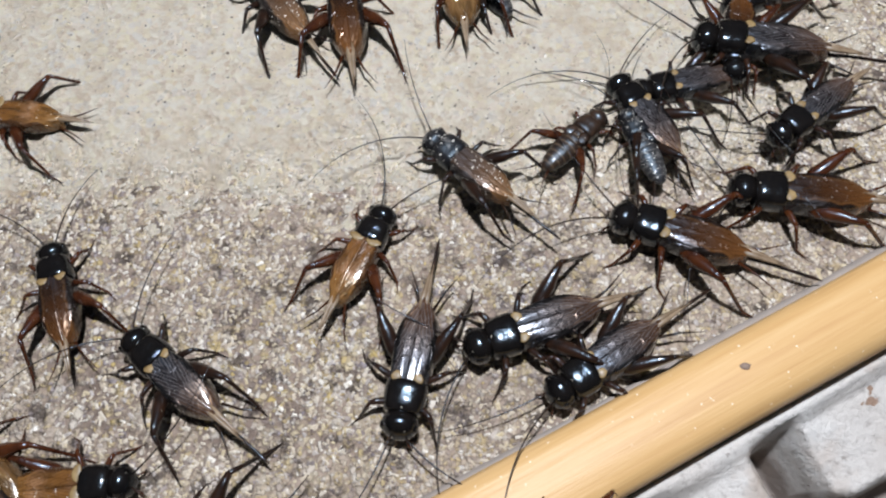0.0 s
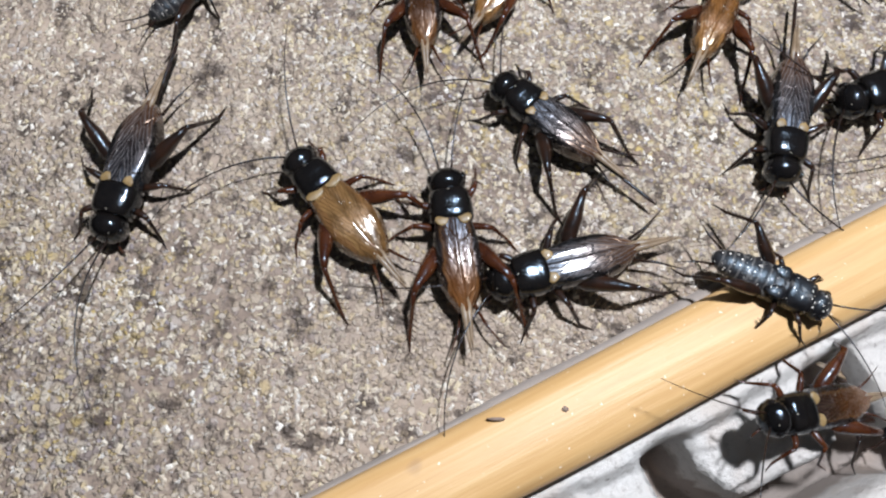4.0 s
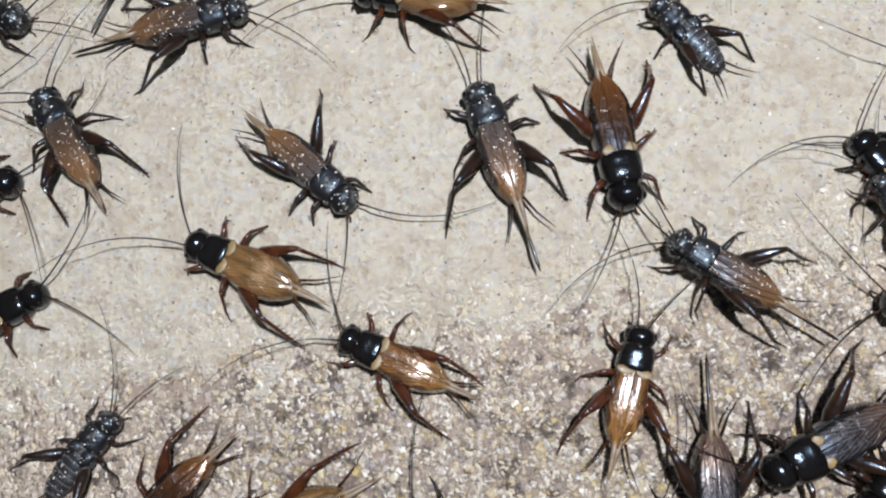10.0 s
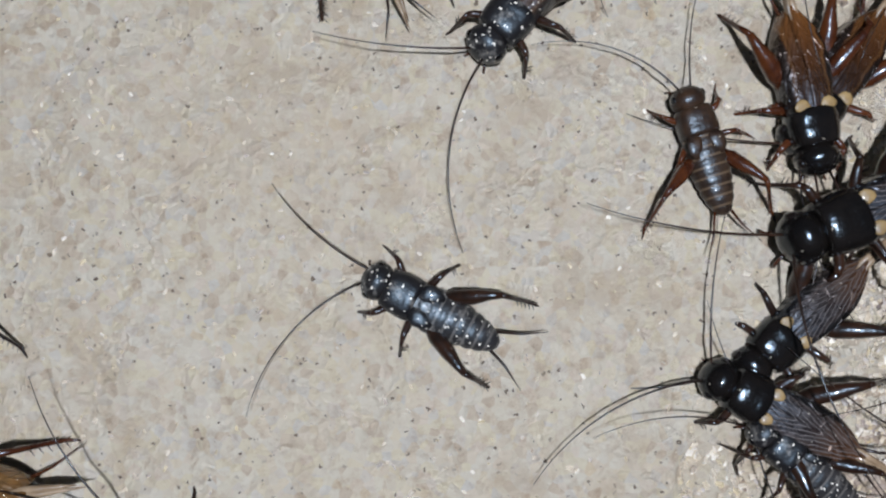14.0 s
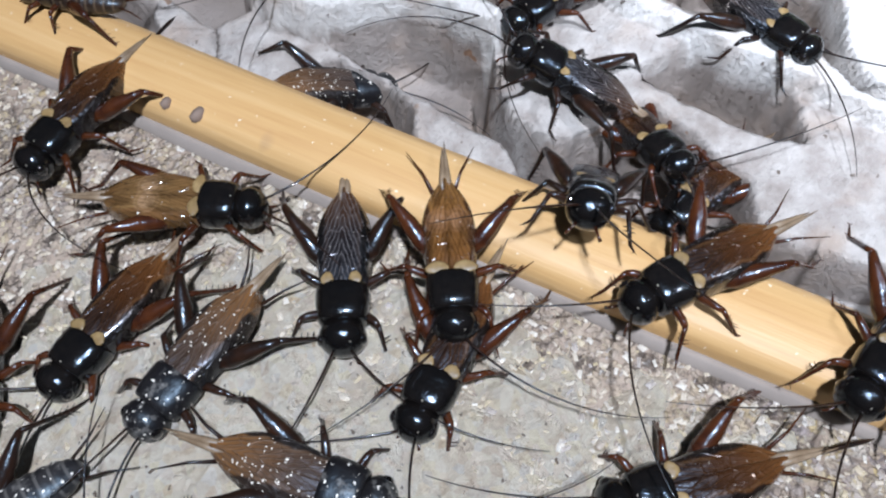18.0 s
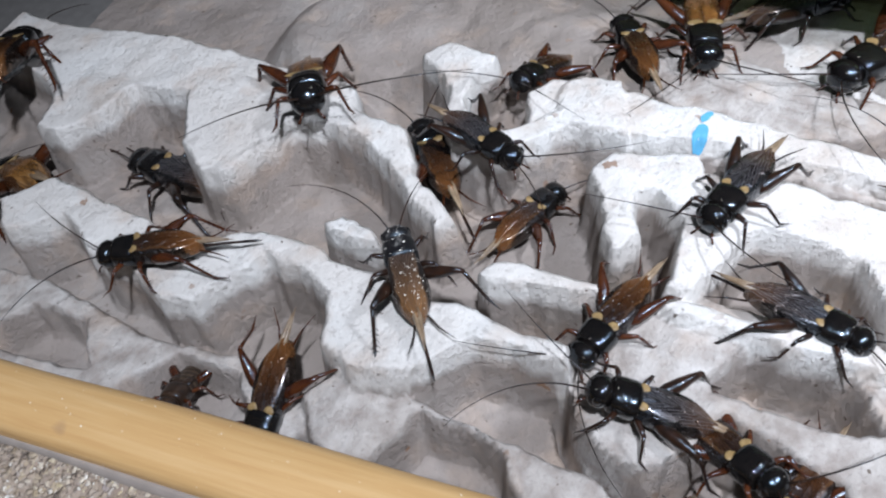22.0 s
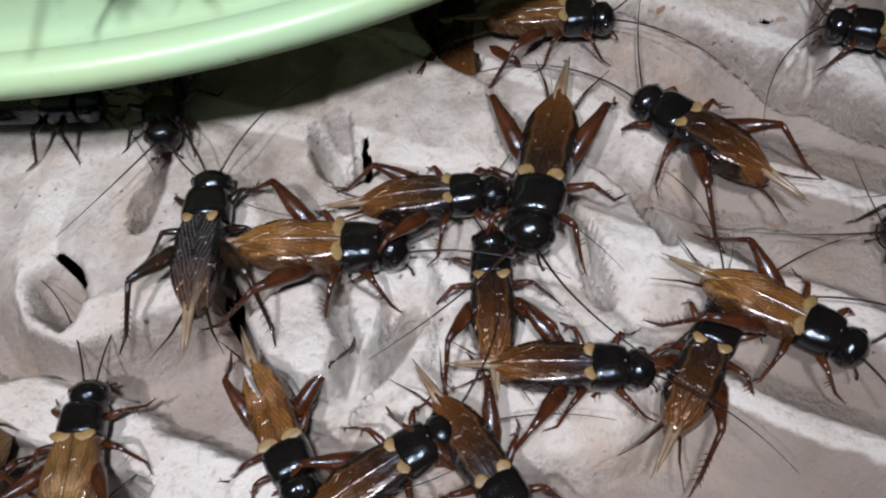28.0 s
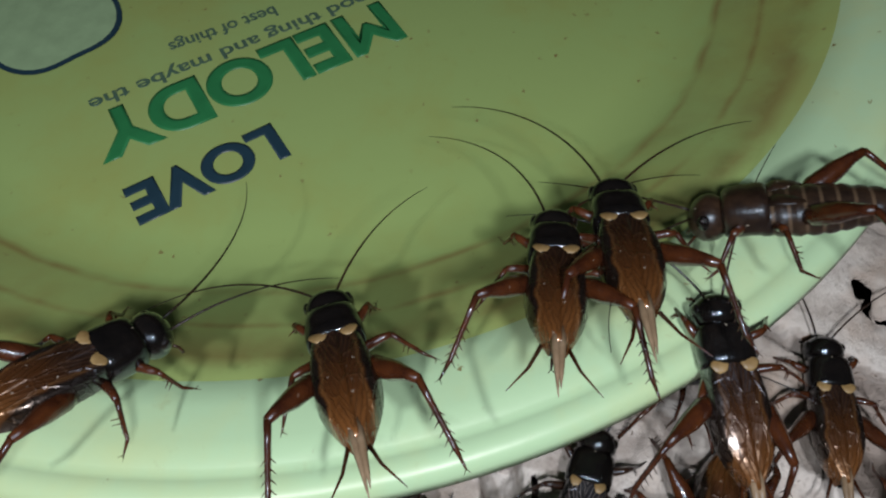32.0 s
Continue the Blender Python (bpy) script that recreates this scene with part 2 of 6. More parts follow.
def shell_material(name, base, tint, rough=0.2, dusty=False, coat=0.4, rings=None):
    """Smooth chitin: dark, glossy, with faint mottling; dusty ones carry white meal."""
    m, nt, bs = nodes_of(name)
    v = coords(nt)
    col = blend(nt, ramp(nt, noise_of(nt, v, 450, 4), [(0.35, (0, 0, 0)), (0.7, (1, 1, 1))]), base, tint)
    info = nt.nodes.new("ShaderNodeObjectInfo")
    col = blend(nt, ramp(nt, info.outputs["Random"], [(0, (0, 0, 0)), (1, (0.35, 0.35, 0.35))]), col, tuple(0.5 * c for c in base))
    if rings:
        band = nt.nodes.new("ShaderNodeTexWave")
        band.wave_type, band.bands_direction = "BANDS", "X"
        for key, val in (("Scale", 174.5), ("Distortion", 0.6), ("Detail", 2.0), ("Detail Scale", 300.0)):
            band.inputs[key].default_value = val
        nt.links.new(v, band.inputs["Vector"])
        col = blend(nt, ramp(nt, band.outputs["Fac"], [(0.80, (0, 0, 0)), (0.97, (0.8, 0.8, 0.8))]), col, rings)
    few, _ = speckle(nt, v, 3600, 0.996)
    col = blend(nt, few, col, (0.6, 0.55, 0.46))
    if dusty:
        spots, _ = speckle(nt, v, 2100, 0.89)
        film = ramp(nt, noise_of(nt, v, 380, 5, 0.7), [(0.56, (0, 0, 0)), (0.74, (0.45, 0.45, 0.45))])
        col = blend(nt, film, col, (0.42, 0.41, 0.39))
        col = blend(nt, spots, col, (0.80, 0.77, 0.70))
        rough += 0.2
    nt.links.new(col, bs.inputs["Base Color"])
    bs.inputs["Roughness"].default_value = rough
    bs.inputs["Specular IOR Level"].default_value = 0.45
    bs.inputs["Specular Tint"].default_value = (0.62, 0.82, 1.0, 1)
    bs.inputs["Coat Weight"].default_value = 0.1 if dusty else coat
    bs.inputs["Coat Roughness"].default_value = 0.06
    bump(nt, bs, noise_of(nt, v, 1100, 4), 0.22, 0.0004)
    return m


def wing_material(name, stops, vein, flank, lines=0.3, mirror=0.0, rough=0.3, dusty=False, edge=(0.2, 0.1, 0.04), sheen=((0.62, 0.78, 1.0), (1.0, 0.66, 0.42))):
    """Leathery forewing: colour runs from base to tip, raised veins, a clear glossy patch, a dark bent-down flank."""
    m, nt, bs = nodes_of(name)
    v = coords(nt)
    sep = nt.nodes.new("ShaderNodeSeparateXYZ")
    nt.links.new(v, sep.inputs[0])
    along = add(nt, "ShaderNodeMapRange")
    for i, val in ((1, 0.004), (2, -0.0135), (3, 0.0), (4, 1.0)):
        along.inputs[i].default_value = val
    nt.links.new(sep.outputs[0], along.inputs[0])
    wob = nt.nodes.new("ShaderNodeMath")
    wob.operation = "MULTIPLY_ADD"
    nt.links.new(noise_of(nt, v, 260, 3), wob.inputs[0])
    wob.inputs[1].default_value = 0.35
    nt.links.new(along.outputs[0], wob.inputs[2])
    col = ramp(nt, wob.outputs[0], stops)
    cells = add(nt, "ShaderNodeTexVoronoi", Scale=330.0)
    nt.links.new(coords(nt, (0.8, 1.7, 1)), cells.inputs["Vector"])
    hue = nt.nodes.new("ShaderNodeSeparateColor")
    nt.links.new(cells.outputs["Color"], hue.inputs[0])
    col = blend(nt, ramp(nt, hue.outputs[0], [(0.2, (0, 0, 0)), (0.9, (0.25, 0.25, 0.25))]), col, tuple(min(1.0, 1.7 * c) for c in stops[1][1]))
    wave = nt.nodes.new("ShaderNodeTexWave")
    wave.wave_type, wave.bands_direction = "BANDS", "Y"
    for key, val in (("Scale", 560.0), ("Distortion", 3.5), ("Detail", 2.0), ("Detail Scale", 1.2)):
        wave.inputs[key].default_value = val
    side = nt.nodes.new("ShaderNodeMath")
    side.operation = "ABSOLUTE"
    nt.links.new(sep.outputs[1], side.inputs[0])
    fold = nt.nodes.new("ShaderNodeCombineXYZ")
    nt.links.new(sep.outputs[0], fold.inputs[0])
    nt.links.new(side.outputs[0], fold.inputs[1])
    mp = add(nt, "ShaderNodeMapping")
    mp.inputs["Rotation"].default_value = (0, 0, radians(-17))
    nt.links.new(fold.outputs[0], mp.inputs[0])
    nt.links.new(mp.outputs[0], wave.inputs["Vector"])
    edges = add(nt, "ShaderNodeTexVoronoi", Scale=330.0)
    edges.feature = "DISTANCE_TO_EDGE"
    nt.links.new(coords(nt, (0.8, 1.7, 1)), edges.inputs["Vector"])
    net = ramp(nt, edges.outputs["Distance"], [(0.0, (1, 1, 1)), (0.05, (0, 0, 0))])
    ridges = ramp(nt, wave.outputs["Fac"], [(0.78, (0, 0, 0)), (0.96, (1, 1, 1))])
    col = blend(nt, ramp(nt, ridges, [(0, (0, 0, 0)), (1, (lines, lines, lines))]), col, vein)
    col = blend(nt, ramp(nt, net, [(0, (0, 0, 0)), (1, (0.16, 0.16, 0.16))]), col, vein)
    out = nt.nodes.new("ShaderNodeMath")
    out.operation = "MULTIPLY_ADD"
    nt.links.new(side.outputs[0], out.inputs[0])
    out.inputs[1].default_value = 200.0
    nt.links.new(ramp(nt, noise_of(nt, v, 300, 2), [(0.3, (0, 0, 0)), (0.7, (0.12, 0.12, 0.12))]), out.inputs[2])
    col = blend(nt, ramp(nt, out.outputs[0], [(0.44, (0, 0, 0)), (0.50, (0.16, 0.16, 0.16)), (0.56, (0, 0, 0))]), col, edge)
    col = blend(nt, ramp(nt, out.outputs[0], [(0.54, (0, 0, 0)), (0.60, (1, 1, 1))]), col, flank)
    info = nt.nodes.new("ShaderNodeObjectInfo")
    col = blend(nt, ramp(nt, info.outputs["Random"], [(0, (0, 0, 0)), (1, (0.35, 0.35, 0.35))]), col, tuple(0.5 * c for c in stops[1][1]))
    gloss = rough
    if mirror:
        far = nt.nodes.new("ShaderNodeVectorMath")
        far.operation = "DISTANCE"
        pos = nt.nodes.new("ShaderNodeCombineXYZ")
        nt.links.new(sep.outputs[0], pos.inputs[0])
        nt.links.new(side.outputs[0], pos.inputs[1])
        nt.links.new(pos.outputs[0], far.inputs[0])
        far.inputs[1].default_value = (-0.0042, 0.0013, 0)
        clear = ramp(nt, stretch(nt, far.outputs["Value"], 0.0, 0.004), [(0.30, (mirror, mirror, mirror)), (0.36, (0.15, 0.15, 0.15)), (0.44, (0.5, 0.5, 0.5)), (0.52, (0, 0, 0))])
        col = blend(nt, clear, col, tuple(min(1.0, 1.5 * c + 0.05) for c in stops[1][1]))
    if mirror:
        harp = ramp(nt, noise_of(nt, coords(nt, (0.6, 1.5, 1)), 330, 3, 0.5), [(0.46, (0, 0, 0)), (0.60, (0.75, 0.75, 0.75))])
        col = blend(nt, harp, col, tuple(0.42 * c for c in stops[1][1]))
    spots, _ = speckle(nt, v, 2600, 0.90 if dusty else 0.993)
    col = blend(nt, spots, col, (0.80, 0.76, 0.68))
    nt.links.new(col, bs.inputs["Base Color"])
    nt.links.new(ramp(nt, noise_of(nt, v, 350, 3), [(0.35, (0.6 * gloss,) * 3), (0.65, (1.3 * gloss,) * 3)]), bs.inputs["Roughness"])
    bs.inputs["Specular IOR Level"].default_value = 0.5 if dusty else 0.7
    nt.links.new(ramp(nt, wob.outputs[0], [(0.25, sheen[0]), (0.95, sheen[1])]), bs.inputs["Specular Tint"])
    bs.inputs["Coat Weight"].default_value = 0.1 if dusty else 0.5
    bs.inputs["Coat Roughness"].default_value = 0.14
    relief = blend(nt, 0.25, blend(nt, 1.0, ridges, tuple([min(1.0, 2.2 * lines)] * 3), "MULTIPLY"), net, "ADD")
    bump(nt, bs, blend(nt, 0.5, relief, noise_of(nt, v, 420, 3), "ADD"), 0.7, 0.0004)
    return m


def plastic_material(name, colour, dirt, rings=False):
    m, nt, bs = nodes_of(name)
    v = coords(nt)
    worn = ramp(nt, noise_of(nt, v, 38, 5, 0.65), [(0.45, (0, 0, 0)), (0.75, (0.6, 0.6, 0.6))])
    col = blend(nt, worn, colour, dirt)
    if rings:
        # tide marks of dried feed round the wall
        size = nt.nodes.new("ShaderNodeVectorMath")
        size.operation = "LENGTH"
        nt.links.new(v, size.inputs[0])
        off = nt.nodes.new("ShaderNodeMath")
        off.operation = "MULTIPLY_ADD"
        nt.links.new(noise_of(nt, v, 22, 4), off.inputs[0])
        off.inputs[1].default_value = 0.006
        nt.links.new(size.outputs["Value"], off.inputs[2])
        tide = ramp(nt, stretch(nt, off.outputs[0], 0.080, 0.102), [(0.10, (0, 0, 0)), (0.16, (0.7, 0.7, 0.7)), (0.20, (0.25, 0.25, 0.25)), (0.45, (0.30, 0.30, 0.30)), (0.49, (0.75, 0.75, 0.75)), (0.53, (0.25, 0.25, 0.25)), (0.78, (0.65, 0.65, 0.65)), (0.90, (0.2, 0.2, 0.2))])
        tide = blend(nt, 1.0, tide, ramp(nt, noise_of(nt, v, 90, 4), [(0.35, (0.2, 0.2, 0.2)), (0.6, (1, 1, 1))]), "MULTIPLY")
        col = blend(nt, tide, col, (0.20, 0.13, 0.045))
    scr = ramp(nt, noise_of(nt, v, 300, 6, 0.7), [(0.62, (0, 0, 0)), (0.8, (0.4, 0.4, 0.4))])
    col = blend(nt, scr, col, tuple(0.6 * c for c in dirt))
    spots, _ = speckle(nt, v, 1100, 0.99)
    col = blend(nt, spots, col, (0.20, 0.16, 0.06))
    nt.links.new(col, bs.inputs["Base Color"])
    bs.inputs["Roughness"].default_value = 0.36
    bs.inputs["Subsurface Weight"].default_value = 0.0
    bump(nt, bs, noise_of(nt, v, 420, 4), 0.08, 0.0004)
    return m


def plain_material(name, colour, rough):
    m, nt, bs = nodes_of(name)
    v = coords(nt)
    nt.links.new(blend(nt, ramp(nt, noise_of(nt, v, 240, 5), [(0.3, (0, 0, 0)), (0.7, (0.5, 0.5, 0.5))]), colour, tuple(0.6 * c for c in colour)), bs.inputs["Base Color"])
    bs.inputs["Roughness"].default_value = rough
    return m


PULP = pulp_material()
WOOD = wood_material()
BOARD = board_material()
FEED = feed_material()
CRUMB = crumb_material()
SEAM = plain_material("grey_fibre_edge", (0.30, 0.26, 0.23), 0.9)
SCUFF = plain_material("scuffed_wood", (0.26, 0.19, 0.15), 0.8)
FLOOR = plain_material("concrete", (0.22, 0.21, 0.20), 0.9)
CHITIN = shell_material("black_chitin", (0.0045, 0.004, 0.004), (0.010, 0.008, 0.007), 0.16)
CHITIN_DUST = shell_material("dusty_black_chitin", (0.007, 0.006, 0.007), (0.018, 0.016, 0.016), dusty=True)
CHITIN_BROWN = shell_material("brown_chitin", (0.017, 0.010, 0.007), (0.050, 0.028, 0.016), 0.34, coat=0.2)
NYMPH_BROWN = shell_material("ringed_brown_belly", (0.018, 0.011, 0.008), (0.052, 0.031, 0.018), 0.36, coat=0.15, rings=(0.105, 0.072, 0.045))
NYMPH_BLACK = shell_material("ringed_black_belly", (0.014, 0.013, 0.014), (0.035, 0.032, 0.032), dusty=True, rings=(0.10, 0.095, 0.09))
BELLY = shell_material("dark_belly", (0.008, 0.007, 0.008), (0.022, 0.017, 0.014), 0.22)
LEG_DARK = shell_material("dark_leg", (0.012, 0.007, 0.005), (0.034, 0.014, 0.007), 0.28)
LEG_RED = shell_material("red_brown_leg", (0.034, 0.010, 0.0045), (0.085, 0.026, 0.008), 0.26)
EYE = shell_material("eye", (0.006, 0.005, 0.005), (0.014, 0.010, 0.008), 0.08, coat=1.0)
SPOT = shell_material("straw_spot", (0.21, 0.135, 0.052), (0.34, 0.24, 0.11), 0.45, coat=0.2)
TAIL = shell_material("straw_tail", (0.16, 0.105, 0.06), (0.32, 0.24, 0.16), 0.4)
# black wings: the pale vein colour paints the light that raised veins catch
WING_BLACK = wing_material("black_wing", [(0.0, (0.006, 0.0055, 0.006)), (0.6, (0.012, 0.010, 0.011)), (1.0, (0.075, 0.034, 0.016))], (0.23, 0.215, 0.22), (0.004, 0.004, 0.004), 0.55, rough=0.34, edge=(0.10, 0.06, 0.035))
WING_BROWN = wing_material("brown_wing", [(0.05, (0.008, 0.004, 0.003)), (0.40, (0.018, 0.008, 0.004)), (0.75, (0.066, 0.023, 0.006)), (1.0, (0.15, 0.060, 0.018))], (0.12, 0.054, 0.02), (0.008, 0.006, 0.005), 0.35, rough=0.31, edge=(0.30, 0.16, 0.06))
WING_TAN = wing_material("tan_wing", [(0.05, (0.38, 0.235, 0.09)), (0.30, (0.155, 0.066, 0.017)), (0.75, (0.225, 0.102, 0.028)), (1.0, (0.26, 0.135, 0.045))], (0.10, 0.040, 0.013), (0.05, 0.022, 0.010), 0.30, 0.7, 0.26, edge=(0.36, 0.20, 0.07), sheen=((0.9, 0.92, 1.0), (1.0, 0.85, 0.6)))
WING_GOLD = wing_material("golden_wing", [(0.05, (0.44, 0.29, 0.12)), (0.30, (0.175, 0.094, 0.034)), (0.7, (0.225, 0.132, 0.052)), (1.0, (0.115, 0.056, 0.018))], (0.10, 0.048, 0.02), (0.16, 0.08, 0.03), 0.22, 0.9, 0.16, edge=(0.40, 0.25, 0.10), sheen=((0.8, 0.9, 1.0), (1.0, 0.9, 0.75)))
WING_DUST = wing_material("dusty_wing", [(0.0, (0.018, 0.014, 0.013)), (0.5, (0.060, 0.034, 0.020)), (1.0, (0.19, 0.090, 0.032))], (0.18, 0.14, 0.11), (0.014, 0.012, 0.011), 0.4, 0.0, 0.42, True, edge=(0.24, 0.15, 0.08))
LIP = plastic_material("mint_plastic", (0.42, 0.64, 0.41), (0.52, 0.57, 0.26))
# yellow-green print and dirt, with the dish's shade mixed into the base colour
DISH = plastic_material("yellow_green_plastic", (0.29, 0.42, 0.15), (0.31, 0.32, 0.085), rings=True)
PRINT_GREEN = plain_material("green_print", (0.02, 0.20, 0.07), 0.4)
PRINT_NAVY = plain_material("navy_print", (0.015, 0.045, 0.07), 0.4)
PRINT_GREY = plain_material("grey_print", (0.07, 0.14, 0.10), 0.4)
PRINT_BLUE = plain_material("blue_ink", (0.10, 0.36, 0.58), 0.8)
PRINT_WHITE = plain_material("pale_green_print", (0.30, 0.46, 0.27), 0.4)


# ---------------------------------------------------------------- mesh helpers
def mesh_ob(name, bm, material, parent=None, label="", smooth=True):
    me = bpy.data.meshes.new(name)
    bm.to_mesh(me)
    bm.free()
    me.materials.append(material)
    if smooth:
        me.shade_smooth()
    ob = new(name, me)
    if parent is not None:
        ob.parent = parent
    if label:
        ob["label"] = label
    return ob


def part(name, bm, material, parent, label="", smooth=True):
    return mesh_ob(name, bm, material, parent, label, smooth)


def array_mesh(name, verts, faces, material, parent=None, smooth=True, worn=None, normals=None):
    me = bpy.data.meshes.new(name)
    me.from_pydata([tuple(map(float, v)) for v in verts], [], [tuple(map(int, f)) for f in faces])
    me.materials.append(material)
    if smooth:
        me.shade_smooth()
    if worn is not None:
        me.attributes.new("worn", "FLOAT", "POINT").data.foreach_set("value", np.asarray(worn, dtype=np.float32))
    if normals is not None:
        me.normals_split_custom_set_from_vertices([tuple(map(float, n)) for n in normals])
    ob = new(name, me)
    if parent is not None:
        ob.parent = parent
    return ob


def loft(rings, sides=14, power=2.0, cap=True):
    """A closed skin over rings (x, y, z, half width, half height) set across the x axis."""
    bm = bmesh.new()
    loops = []
    for x, y, z, ry, rz in rings:
        loop = []
        for i in range(sides):
            a = 2 * math.pi * i / sides
            c, s = math.cos(a), math.sin(a)
            e = 2.0 / power
            loop.append(bm.verts.new((x, y + ry * math.copysign(abs(c) ** e, c), z + rz * math.copysign(abs(s) ** e, s))))
        loops.append(loop)
    for a, b in zip(loops, loops[1:]):
        for i in range(sides):
            j = (i + 1) % sides
            bm.faces.new((a[i], a[j], b[j], b[i]))
    if cap:
        bm.faces.new(loops[0][::-1])
        bm.faces.new(loops[-1])
    bmesh.ops.recalc_face_normals(bm, faces=bm.faces)
    return bm


def tube(points, radii, sides=7, bm=None):
    """A skin round a line of points, with a radius at each."""
    bm = bm or bmesh.new()
    pts = [Vector(p) for p in points]
    loops, side = [], None
    for i, p in enumerate(pts):
        d = (pts[min(i + 1, len(pts) - 1)] - pts[max(i - 1, 0)]).normalized()
        ref = Vector((0, 0, 1)) if abs(d.z) < 0.9 else Vector((1, 0, 0))
        a = d.cross(ref).normalized()
        b = d.cross(a).normalized()
        loops.append([bm.verts.new(p + radii[i] * (math.cos(2 * math.pi * k / sides) * a + math.sin(2 * math.pi * k / sides) * b)) for k in range(sides)])
    for a, b in zip(loops, loops[1:]):
        for k in range(sides):
            j = (k + 1) % sides
            bm.faces.new((a[k], a[j], b[j], b[k]))
    bm.faces.new(loops[0][::-1])
    bm.faces.new(loops[-1])
    bmesh.ops.recalc_face_normals(bm, faces=bm.faces)
    return bm


def box(bm, x0, x1, y0, y1, z0, z1):
    vs = [bm.verts.new((x, y, z)) for x in (x0, x1) for y in (y0, y1) for z in (z0, z1)]
    for f in ((0, 1, 3, 2), (4, 6, 7, 5), (0, 4, 5, 1), (2, 3, 7, 6), (0, 2, 6, 4), (1, 5, 7, 3)):
        bm.faces.new([vs[i] for i in f])
    bmesh.ops.recalc_face_normals(bm, faces=bm.faces)
    return bm


def wobble(x, y, scale, seed=0.0):
    return noise.noise((x * scale, y * scale, seed))


# ---------------------------------------------------------------- the pen
GROUND_Z = -0.034
floor = mesh_ob("floor", box(bmesh.new(), -0.8, 1.1, -0.8, 1.1, GROUND_Z - 0.03, GROUND_Z), FLOOR, smooth=False)
tagged(floor, "grey concrete floor of the cricket pen", "floor", kind="structure")
for name, b in (("wall_north", (-0.8, 1.1, 1.1, 1.15)), ("wall_south", (-0.8, 1.1, -0.85, -0.8)), ("wall_west", (-0.85, -0.8, -0.85, 1.15)), ("wall_east", (1.1, 1.15, -0.85, 1.15))):
    w = mesh_ob(name, box(bmesh.new(), *b, GROUND_Z - 0.03, 0.4), FLOOR, smooth=False)
    tagged(w, "plain grey concrete wall of the pen", "wall", kind="structure")


# ---------------------------------------------------------------- the feeding tray
S1 = Vector((0.0456, -0.0041, 0))           # a point on the inner edge of the first strip, and its run
D1 = Vector((0.0677, 0.0347, 0)).normalized()
S2 = Vector((0.1013, 0.1956, 0))            # the same for the second strip
D2 = Vector((0.0232, -0.1053, 0)).normalized()
den = D1.x * D2.y - D1.y * D2.x
k = ((S2.x - S1.x) * D2.y - (S2.y - S1.y) * D2.x) / den
CORNER = S1 + k * D1
FAR1 = CORNER - 0.36 * D1
FAR2 = CORNER - 0.40 * D2
FAR3 = FAR1 - 0.40 * D2

tray = tagged(new("feeding_tray"), "brown board feeding tray with pale wooden edge strips", "tray")


def slab(corners, z0, z1):
    bm = bmesh.new()
    low = [bm.verts.new((c.x, c.y, z0)) for c in corners]
    top = [bm.verts.new((c.x, c.y, z1)) for c in corners]
    bm.faces.new(low[::-1])
    bm.faces.new(top)
    for i in range(len(corners)):
        j = (i + 1) % len(corners)
        bm.faces.new((low[i], low[j], top[j], top[i]))
    bmesh.ops.recalc_face_normals(bm, faces=bm.faces)
    return bm


part("board", slab([CORNER, FAR2, FAR3, FAR1], -0.006, 0.0), BOARD, tray, "brown hardboard strewn with feed crumbs", smooth=False)
N1 = Vector((D1.y, -D1.x, 0))
N2 = Vector((-D2.y, D2.x, 0))
mid = (CORNER + FAR3) / 2
for s in (0.3, 0.7):
    a, b = FAR1.lerp(CORNER, s), FAR3.lerp(FAR2, s)
    part("batten", slab([a, a + 0.02 * D1, b + 0.02 * D1, b], GROUND_Z, -0.006), SEAM, tray, smooth=False)


def strip(start, run, out, length, width, top):
    """A rounded wooden edge strip along the tray's side, uneven by a hair."""
    bm = bmesh.new()
    prof = [(0, -0.006), (0, 0.55 * top), (0.06, 0.85 * top), (0.2, top), (0.5, 1.06 * top), (0.8, top), (0.94, 0.8 * top), (1, 0.5 * top), (1, -0.006)]
    n, loops = 60, []
    for i in range(n + 1):
        s = length * i / n
        w = width * (1 + 0.05 * noise.noise((s * 25, 3.1, start.x * 9)))
        off = 0.0006 * noise.noise((s * 18, 7.7, start.y * 9))
        loops.append([bm.verts.new((s, off + p * w, z + (0.0004 * noise.noise((s * 30, p * 2, 1.0)) if z > 0 else 0))) for p, z in prof])
    for a, b in zip(loops, loops[1:]):
        for j in range(len(prof) - 1):
            bm.faces.new((a[j], a[j + 1], b[j + 1], b[j]))
        bm.faces.new((a[-1], a[0], b[0], b[-1]))
    bm.faces.new(loops[0])
    bm.faces.new(loops[-1][::-1])
    bmesh.ops.recalc_face_normals(bm, faces=bm.faces)
    ob = part("edge_strip", bm, WOOD, tray, "pale yellow split-wood edge strip")
    rot = Matrix((run, out, Vector((0, 0, 1)))).transposed().to_4x4()
    ob.matrix_basis = Matrix.Translation(start) @ rot
    return ob


strip(CORNER - 0.005 * D1 + 0.012 * D1, -D1, N1, 0.33, 0.0115, 0.0045)
strip(CORNER + 0.0135 * D2, -D2, N2, 0.38, 0.0105, 0.0045)


